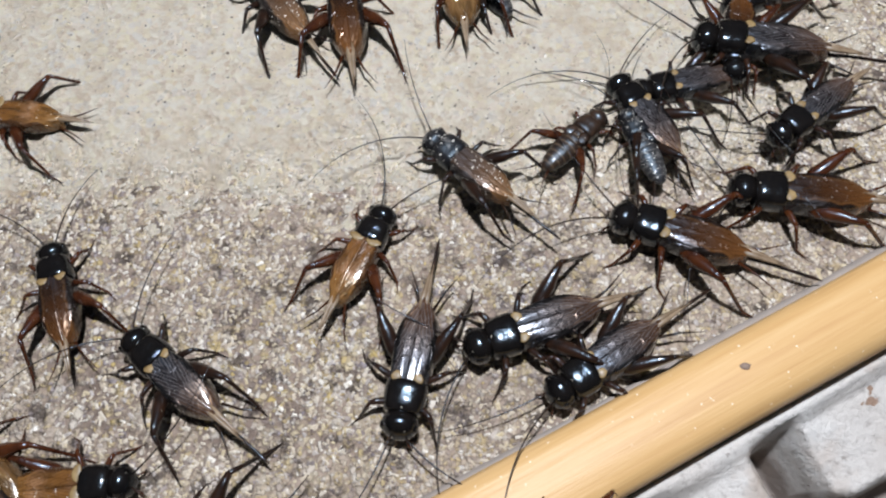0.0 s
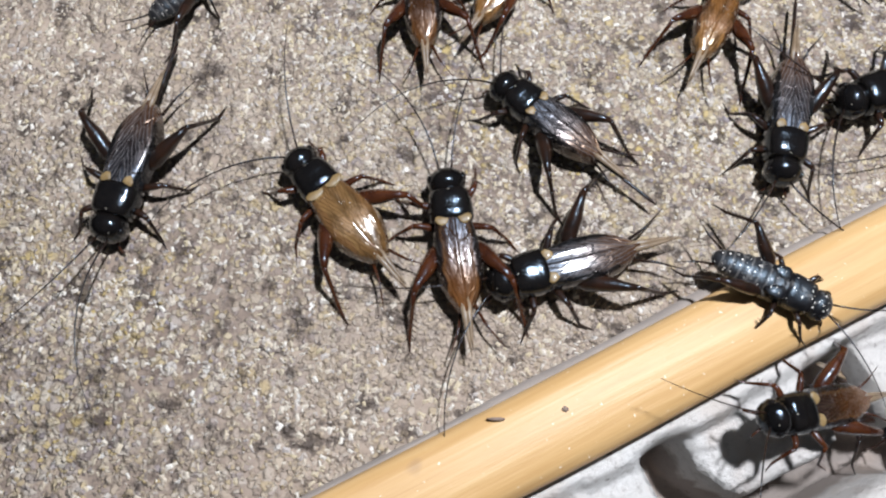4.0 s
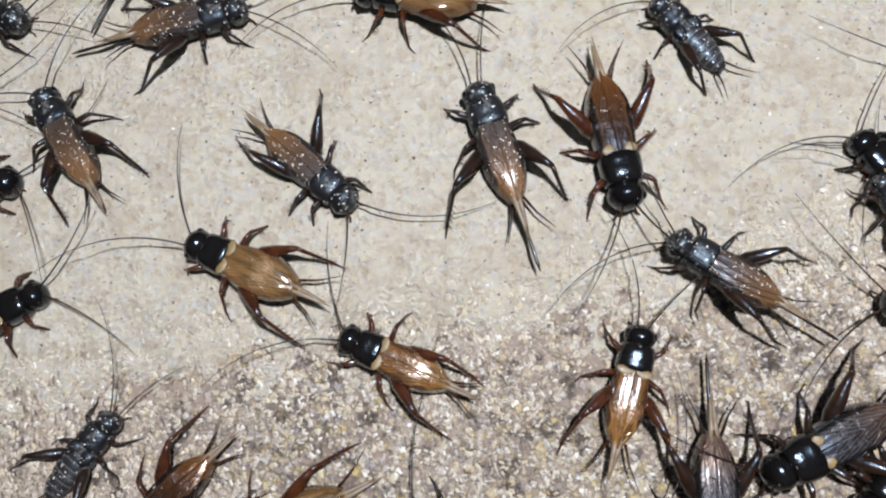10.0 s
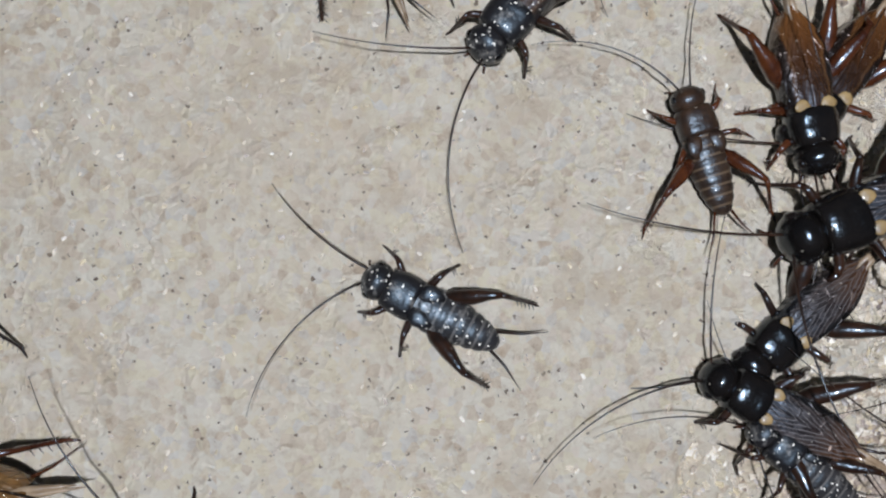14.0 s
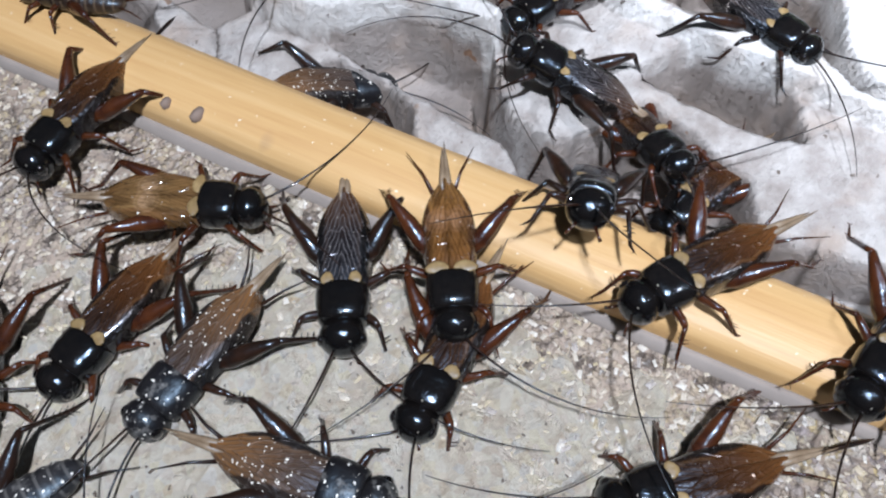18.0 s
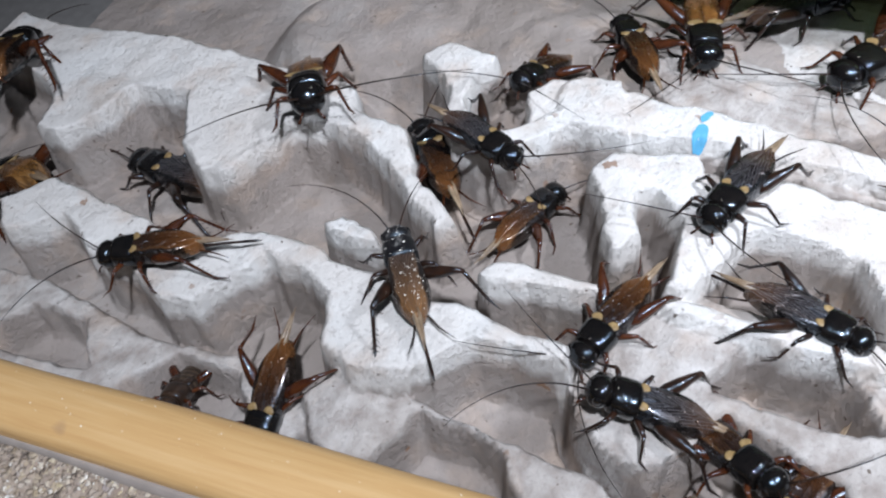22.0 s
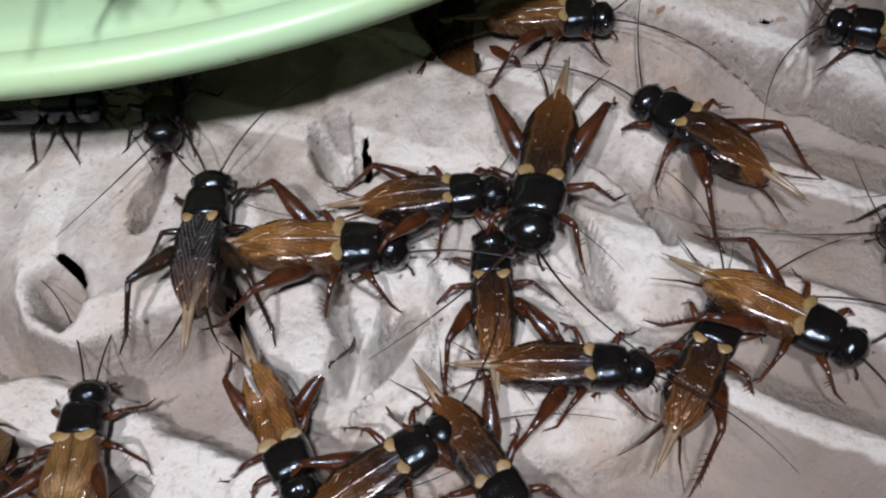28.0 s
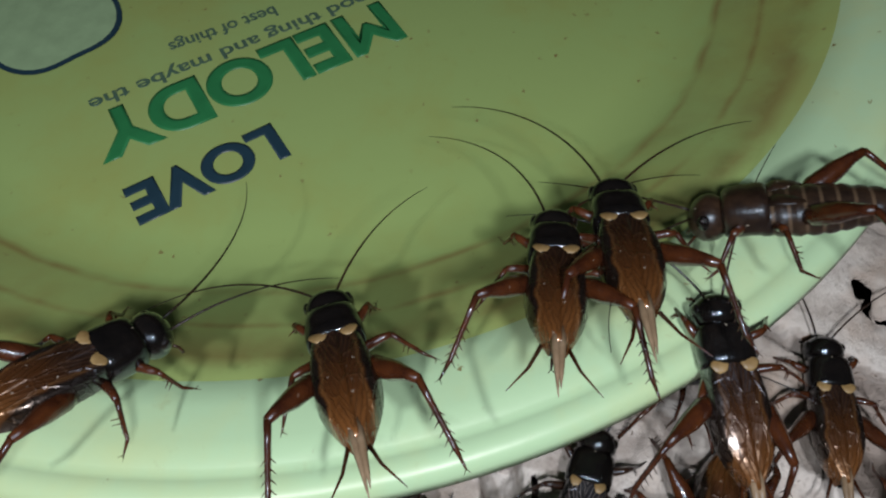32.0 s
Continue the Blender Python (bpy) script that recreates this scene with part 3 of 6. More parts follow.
def seam(start, run, out, length):
    bm = bmesh.new()
    n = 80
    loops = []
    for i in range(n + 1):
        s = length * i / n
        w = 0.0010 + 0.0006 * noise.noise((s * 60, start.x * 30, 0.5))
        loops.append([bm.verts.new(start + run * s + out * p + Vector((0, 0, z))) for p, z in ((0.0004, 0.0001), (0.0004, 0.0013), (-w * 0.5, 0.0011), (-w, 0.0001))])
    for a, b in zip(loops, loops[1:]):
        for j in range(3):
            bm.faces.new((a[j], a[j + 1], b[j + 1], b[j]))
    bmesh.ops.recalc_face_normals(bm, faces=bm.faces)
    return part("edge_seam", bm, SEAM, tray, "frayed grey board edge")


seam(CORNER - 0.001 * D1, -D1, N1, 0.31)
seam(CORNER - 0.001 * D2, -D2, N2, 0.36)


# ---------------------------------------------------------------- the feed
FC, FA, FB = (0.008, 0.101), 0.108, 0.0585


def feed_depth(x, y):
    """How far a place lies inside the heap's outline: 1 at the middle, 0 on the rim."""
    r = (abs((x - FC[0]) / FA) ** 4 + abs((y - FC[1]) / FB) ** 4) ** 0.25
    return 1 - r + 0.06 * wobble(x, y, 45, 2.0) + 0.10 * wobble(x, y, 150, 5.0) + 0.15 * wobble(x, y, 420, 8.0)


def feed_height(x, y):
    d = feed_depth(x, y)
    if d <= 0:
        return max(-0.001, 0.008 * d)
    lift = min(d / 0.22, 1.0)
    return 0.0026 * lift ** 0.7 + 0.0005 * wobble(x, y, 60, 1.0) * lift + 0.0009 * wobble(x, y, 170, 4.0) * lift + 0.0006 * wobble(x, y, 420, 9.0) * lift


def build_feed():
    step = 0.0009
    nx, ny = int(2.2 * FA / step), int(2.3 * FB / step)
    idx, verts, faces = {}, [], []
    for i in range(nx + 1):
        for j in range(ny + 1):
            x, y = FC[0] - 1.1 * FA + i * step, FC[1] - 1.15 * FB + j * step
            if feed_depth(x, y) > -0.10:
                idx[i, j] = len(verts)
                verts.append((x, y, feed_height(x, y)))
    for i, j in idx:
        q = [(i, j), (i + 1, j), (i + 1, j + 1), (i, j + 1)]
        if all(c in idx for c in q):
            faces.append([idx[c] for c in q])
    return array_mesh("feed_heap", verts, faces, FEED)


tagged(build_feed(), "low heap of pale cream ground feed on the tray", "feed", kind="stuff")


def on_tray(x, y, margin=0.0):
    p = Vector((x, y, 0))
    return (p - S1).dot(N1) < -margin and (p - S2).dot(N2) < -margin


def build_crumbs(name, count, pick, lo, hi, seed, lift):
    rnd = random.Random(seed)
    verts, faces = [], []
    while len(faces) < count * 6:
        x, y = pick(rnd)
        z = lift(x, y)
        if z is None:
            continue
        r = rnd.uniform(lo, hi) * (0.6 + 0.4 * rnd.random())
        a, e = rnd.uniform(0, 6.28), rnd.uniform(0.45, 1.0)
        c, s = math.cos(a), math.sin(a)
        n = len(verts)
        h = r * rnd.uniform(0.35, 0.7)
        for kx, ky, kz in ((-1, -0.6, 0), (1, -0.7, 0), (0.9, 0.7, 0), (-0.8, 0.6, 0), (0.2, 0.1, 1), (-0.3, -0.1, 0.9)):
            px, py = kx * r + rnd.uniform(-0.2, 0.2) * r, ky * r * e
            verts.append((x + c * px - s * py, y + s * px + c * py, z + kz * h))
        for f in ((0, 1, 4), (1, 2, 4), (2, 3, 5), (3, 0, 5), (0, 4, 5), (2, 5, 4)):
            faces.append([n + i for i in f])
    return array_mesh(name, verts, faces, CRUMB, smooth=False)


def crumb_lift(x, y):
    if not on_tray(x, y, 0.0005):
        return None
    d = feed_depth(x, y)
    if d > 0.12:
        return None
    # thick drifts and nearly bare patches
    if wobble(x, y, 55, 3.0) + 0.5 * wobble(x, y, 160, 6.0) + 1.5 * (y - 0.01) / 0.06 * 0.3 < wobble(x, y, 9000, 1.0) - 0.15:
        return None
    return max(feed_height(x, y), 0.0) + 0.00005


tagged(build_crumbs("feed_crumbs", 15000, lambda r: (r.uniform(-0.10, 0.13), r.uniform(-0.06, 0.075)), 0.00022, 0.00062, 5, crumb_lift),
       "cream, yellow and lilac feed crumbs scattered on the board", "crumbs", kind="stuff")
tagged(build_crumbs("feed_crumbs", 5500, lambda r: (r.uniform(0.05, 0.145), r.uniform(0.04, 0.20)), 0.00022, 0.0006, 6, crumb_lift),
       "pale feed crumbs scattered along the tray edge", "crumbs", kind="stuff")
tagged(build_crumbs("feed_grains", 2600, lambda r: (r.uniform(-0.09, 0.105), r.uniform(0.045, 0.16)), 0.0002, 0.00045, 7,
                    lambda x, y: feed_height(x, y) if feed_depth(x, y) > 0.05 else None),
       "coarse grains lying on the feed heap", "grains", kind="stuff")


# ---------------------------------------------------------------- egg trays of paper pulp
O2 = np.array([0.1013, 0.1956])
U2 = np.array([0.21781, -0.97599])
V2 = np.array([0.97599, 0.21781])


def ease(t):
    t = np.clip(t, 0, 1)
    return t * t * (3 - 2 * t)


def rounded(path, rounds=1):
    """Cuts a path's corners, so that moulded ridges bend softly."""
    p = [np.array(q, float) for q in path]
    for _ in range(rounds):
        q = [p[0]]
        for a, b in zip(p, p[1:]):
            q += [0.75 * a + 0.25 * b, 0.25 * a + 0.75 * b]
        p = q + [p[-1]]
    return p


def far_from(path, u, v):
    best = np.full(u.shape, 1e9)
    pts = rounded(path)
    for a, b in zip(pts, pts[1:]):
        d = b - a
        t = np.clip(((u - a[0]) * d[0] + (v - a[1]) * d[1]) / max(d @ d, 1e-9), 0, 1)
        best = np.minimum(best, np.hypot(u - a[0] - t * d[0], v - a[1] - t * d[1]))
    return best


def grain(u, v, scale, seed):
    """Soft value noise on arrays."""
    rng = np.random.RandomState(seed)
    table = rng.uniform(-1, 1, (64, 64))
    x, y = u / scale, v / scale
    i, j = np.floor(x).astype(int), np.floor(y).astype(int)
    fx, fy = ease(x - i), ease(y - j)
    g = lambda a, b: table[a % 64, b % 64]
    return (g(i, j) * (1 - fx) + g(i + 1, j) * fx) * (1 - fy) + (g(i, j + 1) * (1 - fx) + g(i + 1, j + 1) * fx) * fy


# Outlines in millimetres, along the second strip and away from it.
CRESTS, FLANKS, CELLS, RECESSES, RIDGES, CUPS = [], [], [], [], [], []


def outline(kind, tray_id, top, *corners):
    kind.append((tray_id, top, corners))


def ridge(tray_id, top, half, slope, depth, *path):
    RIDGES.append((tray_id, path, top, half, slope, depth))


def cup(tray_id, cu, cv, ru, rv, turn, top, slope):
    """The rounded back of an egg cup."""
    CUPS.append((tray_id, (cu, cv), (ru, rv), turn, top, slope))


outline(CRESTS, 1, 1.0, (-37.2, 32.6), (-32.4, 35.6), (-28.6, 38.9), (-17.8, 32.3), (-8.8, 31.4), (-0.6, 26.5), (5.6, 27.1), (9.1, 33.5), (12.4, 38.9), (21.2, 37.0), (25.6, 33.9), (28.0, 26.2), (33.4, 23.0), (40.7, 23.4), (45.4, 26.4), (49.7, 31.6), (55.0, 32.5), (59.9, 31.4), (63.8, 30.5), (63.5, 33.7), (54.7, 35.6), (47.8, 37.2), (39.6, 37.0), (35.7, 37.8), (31.0, 39.9), (25.0, 40.2), (20.3, 42.3), (8.2, 43.0), (2.4, 40.1), (-6.8, 40.1), (-16.6, 42.3), (-28.3, 44.9), (-36.1, 46.7), (-42.9, 39.0))  # waved crest next to the strip
outline(CRESTS, 2, 1.0, (-99.4, 93.6), (-89.0, 94.3), (-66.5, 89.3), (-32.8, 89.0), (-7.2, 84.3), (10.6, 81.4), (13.2, 74.6), (25.6, 70.8), (29.8, 61.7), (40.2, 53.2), (37.6, 50.7), (25.6, 61.6), (19.7, 67.0), (10.1, 70.2), (2.6, 68.8), (-3.6, 54.8), (-8.9, 53.9), (-15.8, 59.6), (-23.0, 73.5), (-35.3, 73.1), (-37.3, 64.4), (-44.1, 56.7), (-50.0, 58.0), (-52.5, 69.8), (-74.5, 76.8), (-85.4, 78.2))  # second crest with its lobe
outline(CRESTS, 2, 0.5, (18.5, 47.8), (21.1, 50.3), (26.9, 49.0), (30.2, 45.2), (25.1, 45.3), (20.2, 46.4))  # short stub
outline(CRESTS, 3, 2.0, (21.0, 91.3), (25.2, 96.5), (35.7, 93.2), (33.5, 87.5), (33.7, 79.3), (37.0, 71.3), (43.5, 73.0), (50.4, 80.7), (49.7, 87.0), (53.5, 90.2), (59.6, 89.9), (63.6, 75.7), (53.8, 77.8), (47.2, 71.1), (41.3, 67.3), (35.2, 67.7), (31.4, 73.6), (29.4, 83.3))  # hook at the end of the inked crest
outline(CRESTS, 3, 1.0, (43.7, 84.3), (47.8, 89.0), (56.5, 89.3), (71.1, 86.5), (88.4, 85.4), (109.5, 84.0), (120.8, 84.4), (121.4, 77.4), (111.1, 77.7), (90.9, 78.7), (74.8, 78.7), (64.0, 77.5), (54.2, 80.1), (45.8, 75.2))  # inked crest
outline(FLANKS, 3, -2.0, (50.7, 83.2), (72.5, 81.4), (89.3, 81.0), (110.3, 80.0), (121.8, 79.9), (122.3, 73.1), (119.1, 74.7), (103.7, 76.0), (86.3, 76.1), (74.2, 77.7))  # inked crest flank
outline(CRESTS, 4, 1.0, (58.9, 67.8), (61.6, 72.6), (75.3, 75.8), (76.8, 70.9), (87.3, 73.7), (100.7, 72.7), (124.3, 73.9), (123.7, 64.4), (118.4, 50.5), (115.0, 47.2), (109.8, 47.3), (104.9, 51.7), (100.6, 61.5), (93.9, 62.5), (85.2, 62.1), (81.3, 54.0), (77.8, 47.5), (73.9, 47.7), (74.6, 54.0), (75.1, 60.1), (69.7, 66.1), (66.7, 64.5), (68.8, 56.9), (67.2, 52.6), (65.2, 52.2), (62.3, 60.0))  # tongued crest
outline(CRESTS, 4, 0.5, (133.5, 75.2), (135.5, 79.2), (139.1, 86.4), (142.8, 85.1), (159.9, 81.8), (167.9, 79.7), (166.7, 63.5), (150.4, 59.4), (145.9, 66.5), (141.6, 73.6), (134.7, 74.3))  # crest past the tongue
outline(CRESTS, 4, 0.0, (117.9, 83.9), (130.7, 87.7), (135.8, 87.5), (142.1, 86.2), (145.4, 85.3), (144.4, 80.0), (139.3, 79.4), (132.9, 80.3), (126.6, 80.6), (120.7, 79.5))  # crest joining the inked one and the next
outline(CRESTS, 2, 0.5, (47.2, 43.5), (48.8, 46.2), (53.2, 47.3), (65.1, 45.6), (66.6, 43.2), (55.4, 43.7), (48.9, 42.1))  # band behind the waved crest
outline(CRESTS, 1, -1.0, (73.3, 45.8), (75.7, 47.3), (85.7, 46.1), (102.0, 45.6), (107.4, 42.3), (126.6, 41.1), (125.9, 38.2), (109.9, 39.7), (103.1, 41.2), (95.0, 42.0), (86.0, 43.0), (76.1, 44.2))  # long low crest
outline(FLANKS, 1, -5.0, (26.5, 19.4), (29.9, 25.8), (38.9, 24.8), (43.8, 23.7), (45.3, 21.3), (40.2, 12.2), (38.1, 11.7), (31.2, 13.2))  # left pink flank
outline(FLANKS, 0, -5.0, (43.8, 23.7), (56.5, 20.9), (71.4, 18.6), (73.9, 16.0), (72.2, 13.3), (61.8, 12.5), (57.0, 18.7), (45.3, 21.3))  # front pink flank
outline(FLANKS, 0, -4.0, (63.6, 29.6), (64.9, 35.4), (68.3, 41.8), (77.6, 51.0), (94.4, 48.3), (106.9, 44.5), (121.5, 41.2), (121.0, 20.8), (102.2, 18.9), (99.6, 25.6), (84.6, 32.0), (82.5, 27.4), (78.3, 22.2), (73.8, 20.1), (68.1, 22.4), (64.9, 26.2))  # broad pink flank
outline(FLANKS, 4, -4.0, (75.7, 47.3), (85.5, 45.2), (94.7, 45.2), (102.5, 43.4), (109.3, 41.9), (127.4, 39.9), (127.2, 34.8), (107.9, 30.9), (103.5, 34.0), (89.2, 43.3), (81.9, 42.9), (78.9, 38.4), (68.8, 34.5), (66.0, 40.3))  # long pink flank
outline(CELLS, 0, 0, (82.6, 36.6), (85.6, 41.0), (93.8, 41.3), (98.5, 39.2), (101.3, 33.4), (96.2, 33.5), (89.2, 34.1))  # under the lone cricket
outline(CELLS, 0, 0, (41.4, 13.0), (44.4, 21.6), (53.4, 20.6), (57.0, 18.7), (59.9, 13.0), (51.8, 13.7))  # cell under the waved crest
outline(CELLS, 1, 0, (83.3, 35.4), (88.2, 43.5), (96.2, 42.8), (100.7, 39.7), (103.5, 34.0), (94.5, 35.0))  # cell behind the crossing crickets
outline(RECESSES, 4, 0, (107.6, 65.8), (112.5, 68.9), (119.0, 66.9), (118.0, 60.6), (112.8, 57.2), (110.4, 61.2))  # recess on the tongue
outline(FLANKS, 0, -8.0, (-80, 12), (26, 12), (30, 20), (12, 25), (-6, 24), (-30, 30), (-80, 32))  # pink slope behind the strip
outline(FLANKS, 0, -5.0, (96, 12), (121, 18), (121, 41), (150, 40), (175, 36), (185, 12))  # pink slope at the tray corner
outline(CELLS, 0, 0, (-4, 15), (2, 22), (14, 21), (20, 14), (10, 12))  # dark cell behind the strip
outline(CELLS, 0, 0, (-34, 16), (-29, 24), (-18, 24), (-12, 16))  # dark cell behind the strip
outline(CELLS, 0, 0, (76, 19), (80, 24), (92, 25), (99, 20), (92, 14), (80, 14))  # cell full of crickets
outline(CELLS, 5, 0, (125.9, 97.6), (127.7, 101.3), (130.9, 101.6), (133.5, 94.9), (131.8, 92.2), (128.2, 94.0))  # hole gnawed into a cup back
outline(FLANKS, 6, -5.5, (191.9, 155.4), (193.1, 165.3), (204.0, 173.2), (214.7, 170.0), (218.6, 160.5), (219.7, 152.3), (214.0, 145.9), (202.5, 150.2))  # flat panel with gnawed holes
outline(FLANKS, 6, -5.8, (219.5, 158.4), (227.3, 156.5), (237.1, 154.4), (246.0, 152.4), (244.7, 136.8), (236.3, 137.4), (222.7, 142.0), (216.0, 145.7))  # flat panel
outline(FLANKS, 5, -4.5, (149.3, 142.0), (155.4, 143.3), (175.7, 135.1), (178.3, 131.7), (178.3, 122.7), (166.8, 118.9), (158.7, 117.8), (156.1, 122.1), (154.8, 137.4))  # flat panel
outline(FLANKS, 5, -4.0, (152.9, 94.7), (156.4, 101.1), (164.3, 104.4), (169.7, 101.2), (170.9, 92.7), (166.9, 88.5), (158.4, 87.3), (154.9, 90.1))  # round cup back
outline(FLANKS, 3, -3.5, (64.8, 94.9), (63.5, 107.4), (77.8, 107.3), (96.3, 98.1), (108.4, 97.4), (109.5, 93.1), (96.8, 86.7), (85.4, 86.2), (69.6, 88.7))  # cup back behind the inked crest
ridge(3, -8.0, 2.6, 5, 13.5, (160, 79), (176, 76), (200, 72))
ridge(4, -9.0, 3.0, 5, 13.5, (160, 60), (172, 58), (196, 58))
ridge(5, -4.5, 2.0, 5, 9, (87, 123), (120, 121), (124, 112), (125, 98), (131, 92), (142, 98), (149, 111))
ridge(5, -6.0, 1.8, 10, 8, (93.5, 121.2), (112.6, 121.2), (131.1, 127.3), (151.4, 125.5), (184.3, 119.1), (236.2, 104.7))
ridge(6, -8.0, 1.2, 13, 7, (131.9, 137.5), (145.2, 145.0), (177.1, 138.4), (194.9, 132.3), (227.7, 126.9), (285.4, 114.2))
ridge(6, -8.0, 1.2, 13, 7, (158.7, 168.6), (176.6, 161.5), (202.8, 151.8), (219.4, 147.1), (238.4, 139.2), (304.6, 122.3))
ridge(6, -8.5, 1.4, 14, 8, (171.2, 192.1), (208.0, 178.1), (241.3, 167.6), (312.0, 147.3))
ridge(5, -8.5, 1.2, 12, 7, (160.9, 112.5), (175.4, 108.1), (201.5, 99.9), (247.9, 89.9))
cup(2, -10, 82, 14, 8, 0, -8.0, 8)
cup(3, 60, 104, 22, 9, -3, -4.5, 9)
cup(5, 106, 108, 16, 12, -5, -6.5, 7)
cup(5, 134, 110, 12, 15, 0, -5.5, 5)
cup(5, 166, 99, 9, 9, 20, -7.0, 5)
cup(5, 182.7, 96.8, 14, 10, 20, -9.0, 7)
cup(6, 211.5, 164.4, 13, 9, -20, -7.5, 8)
cup(6, 170.8, 149.8, 12, 9, -20, -9.0, 8)
cup(2, -60, 84, 20, 12, 0, -8.0, 9)
cup(6, 138.6, 168.4, 25, 20, 0, -9.0, 9)
cup(6, 260.1, 161.7, 25, 14, -20, -9.0, 9)
cup(5, 234.9, 116.6, 18, 8, -20, -9.0, 9)
cup(3, 10, 108, 24, 12, 0, -6.0, 9)


def inside(corners, u, v):
    """Signed distance from a closed outline, negative within it."""
    best, odd = np.full(u.shape, 1e9), np.zeros(u.shape, bool)
    p = [np.array(q, float) for q in corners]
    for a, b in zip(p, p[1:] + p[:1]):
        d = b - a
        t = np.clip(((u - a[0]) * d[0] + (v - a[1]) * d[1]) / max(d @ d, 1e-9), 0, 1)
        best = np.minimum(best, np.hypot(u - a[0] - t * d[0], v - a[1] - t * d[1]))
        if abs(d[1]) > 1e-9:
            odd ^= ((a[1] > v) != (b[1] > v)) & (u < a[0] + d[0] * (v - a[1]) / d[1])
    return np.where(odd, -best, best)


def pulp_height(u, v):
    base = -17.5 + 1.6 * np.cos(u * 0.18) * np.cos(v * 0.18 + 0.6) + 1.2 * grain(u, v, 16, 3)
    h, who, worn, piece = base.copy(), np.full(u.shape, -1), np.zeros(u.shape), np.full(u.shape, -1)
    near = np.full(u.shape, 1e9)
    wu, wv = u + 1.1 * grain(u, v, 9, 1), v + 1.1 * grain(u, v, 9, 2)
    ru_, rv_ = u + 0.45 * grain(u, v, 4, 13) + 0.3 * grain(u, v, 1.7, 15), v + 0.45 * grain(u, v, 4, 14) + 0.3 * grain(u, v, 1.7, 16)
    sunk = np.clip(0.15 * (u - 74), 0, 10)  # the trays by the inked crest lean down along the strip
    for k, (tray_id, path, top, half, slope, depth) in enumerate(RIDGES):
        d = far_from(path, wu, wv)
        depth = depth + (2 if depth > 13 else 0)
        fall = np.clip((d - half) / slope, 0, 1)
        hb = top - depth * (ease(fall) if depth > 10 else fall ** 0.75) + 0.5 * grain(u, v, 7, 4)
        h = np.maximum(h, hb)
        who = np.where(d < near, tray_id, who)
        piece = np.where((d < near) & (d < half + 1.0), k, piece)
        near = np.minimum(near, d)
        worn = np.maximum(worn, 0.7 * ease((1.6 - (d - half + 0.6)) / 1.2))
    for k, (tray_id, (cu, cv), (ru, rv), turn, top, slope) in enumerate(CUPS):
        c, s = math.cos(radians(turn)), math.sin(radians(turn))
        pu, pv = c * (wu - cu) + s * (wv - cv), -s * (wu - cu) + c * (wv - cv)
        d = ((np.abs(pu) / ru) ** 3 + (np.abs(pv) / rv) ** 3) ** (1 / 3)
        d = (d - 1) * min(ru, rv)
        piece = np.where((d < 0.5) & (piece < 0), 100 + k, piece)
        who = np.where(d < near, tray_id, who)
        near = np.minimum(near, np.maximum(d, 0))
        h = np.maximum(h, top - 10 * ease(d / slope) + 0.8 * grain(u, v, 11, 6) - 0.02 * np.clip(d, -20, 0) * 4)
    for k, (tray_id, top, corners) in enumerate(FLANKS):
        d = inside(corners, ru_, rv_)
        hb = top - (sunk if top == -2.0 else 0) + 0.10 * np.clip(-d, 0, 8) - 12 * ease((d + 0.5) / 2.6) + 0.6 * grain(u, v, 9, 17)
        mine = (d < 0.8) & (hb > h - 0.01)
        piece = np.where(mine, 200 + k, piece)
        who = np.where(mine | (d < near), tray_id, who)
        near = np.minimum(near, d)
        h = np.maximum(h, hb)
        # slopes take a middle tone, part wear, part painted shading
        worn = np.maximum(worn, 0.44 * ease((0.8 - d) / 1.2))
    for tray_id, top, corners in CELLS:
        d = inside(corners, ru_, rv_)
        cut = ease((0.8 - d) / 2.0)
        h = h + (np.minimum(h, -14.5 + 0.3 * d) - h) * cut
        # cells lose the white: their shade is put into the pulp colour
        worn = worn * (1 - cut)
        piece = np.where(d < 0, -1, piece)
    for k, (tray_id, top, corners) in enumerate(CRESTS):
        d = inside(corners, ru_, rv_)
        hb = top - (sunk if tray_id in (3, 4) else 0) - 15 * ease((d + 0.4) / 3.0) - 3.5 * np.clip(d, 0, 1) + 0.45 * grain(u, v, 7, 4)
        piece = np.where(d < 1.0, 300 + k, piece)
        who = np.where(d < np.maximum(near, 1.0), tray_id, who)
        near = np.minimum(near, d)
        h = np.maximum(h, hb)
        # crests turn fully white, as rubbing and as painted light
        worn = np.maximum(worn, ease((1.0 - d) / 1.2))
    for tray_id, top, corners in RECESSES:
        h = h - 0.9 * ease((0.4 - inside(corners, ru_, rv_)) / 0.8)
    away = np.hypot(u - 100.6, v - 219.2)
    h = np.maximum(h, h + (-3 - h) * 0.8 * ease((away - 84) / 6) * ease((136 - away) / 16))
    return h + 0.16 * grain(u, v, 2.6, 8) + 0.4 * np.abs(grain(u, v, 6.5, 9)), who, worn, piece


HOLES = ((205.8, 161.3, 1.9, 2.0), (207.0, 158.4, 0.9, 1.8), (209.2, 156.3, 1.9, 0.9), (212.0, 152.3, 1.1, 1.0), (184.6, 163.2, 2.2, 1.4))
GAPS = []
SPLITS = (
    (0.75, ((148.3, 104.5), (148.9, 99.5), (152.8, 95.8), (153.4, 94.4))),
    (0.9, ((109.2, 96.2), (111.5, 92.6), (114.0, 87.5))),
    (0.65, ((127.7, 101.3), (130.4, 99.7), (132.9, 97.1), (132.1, 93.2))),
    (0.6, ((161.6, 124.5), (163.2, 118.0))),
)


def crack(half, depth, *path):
    """A crack between moulded panels."""
    GAPS.append((path, half, depth))


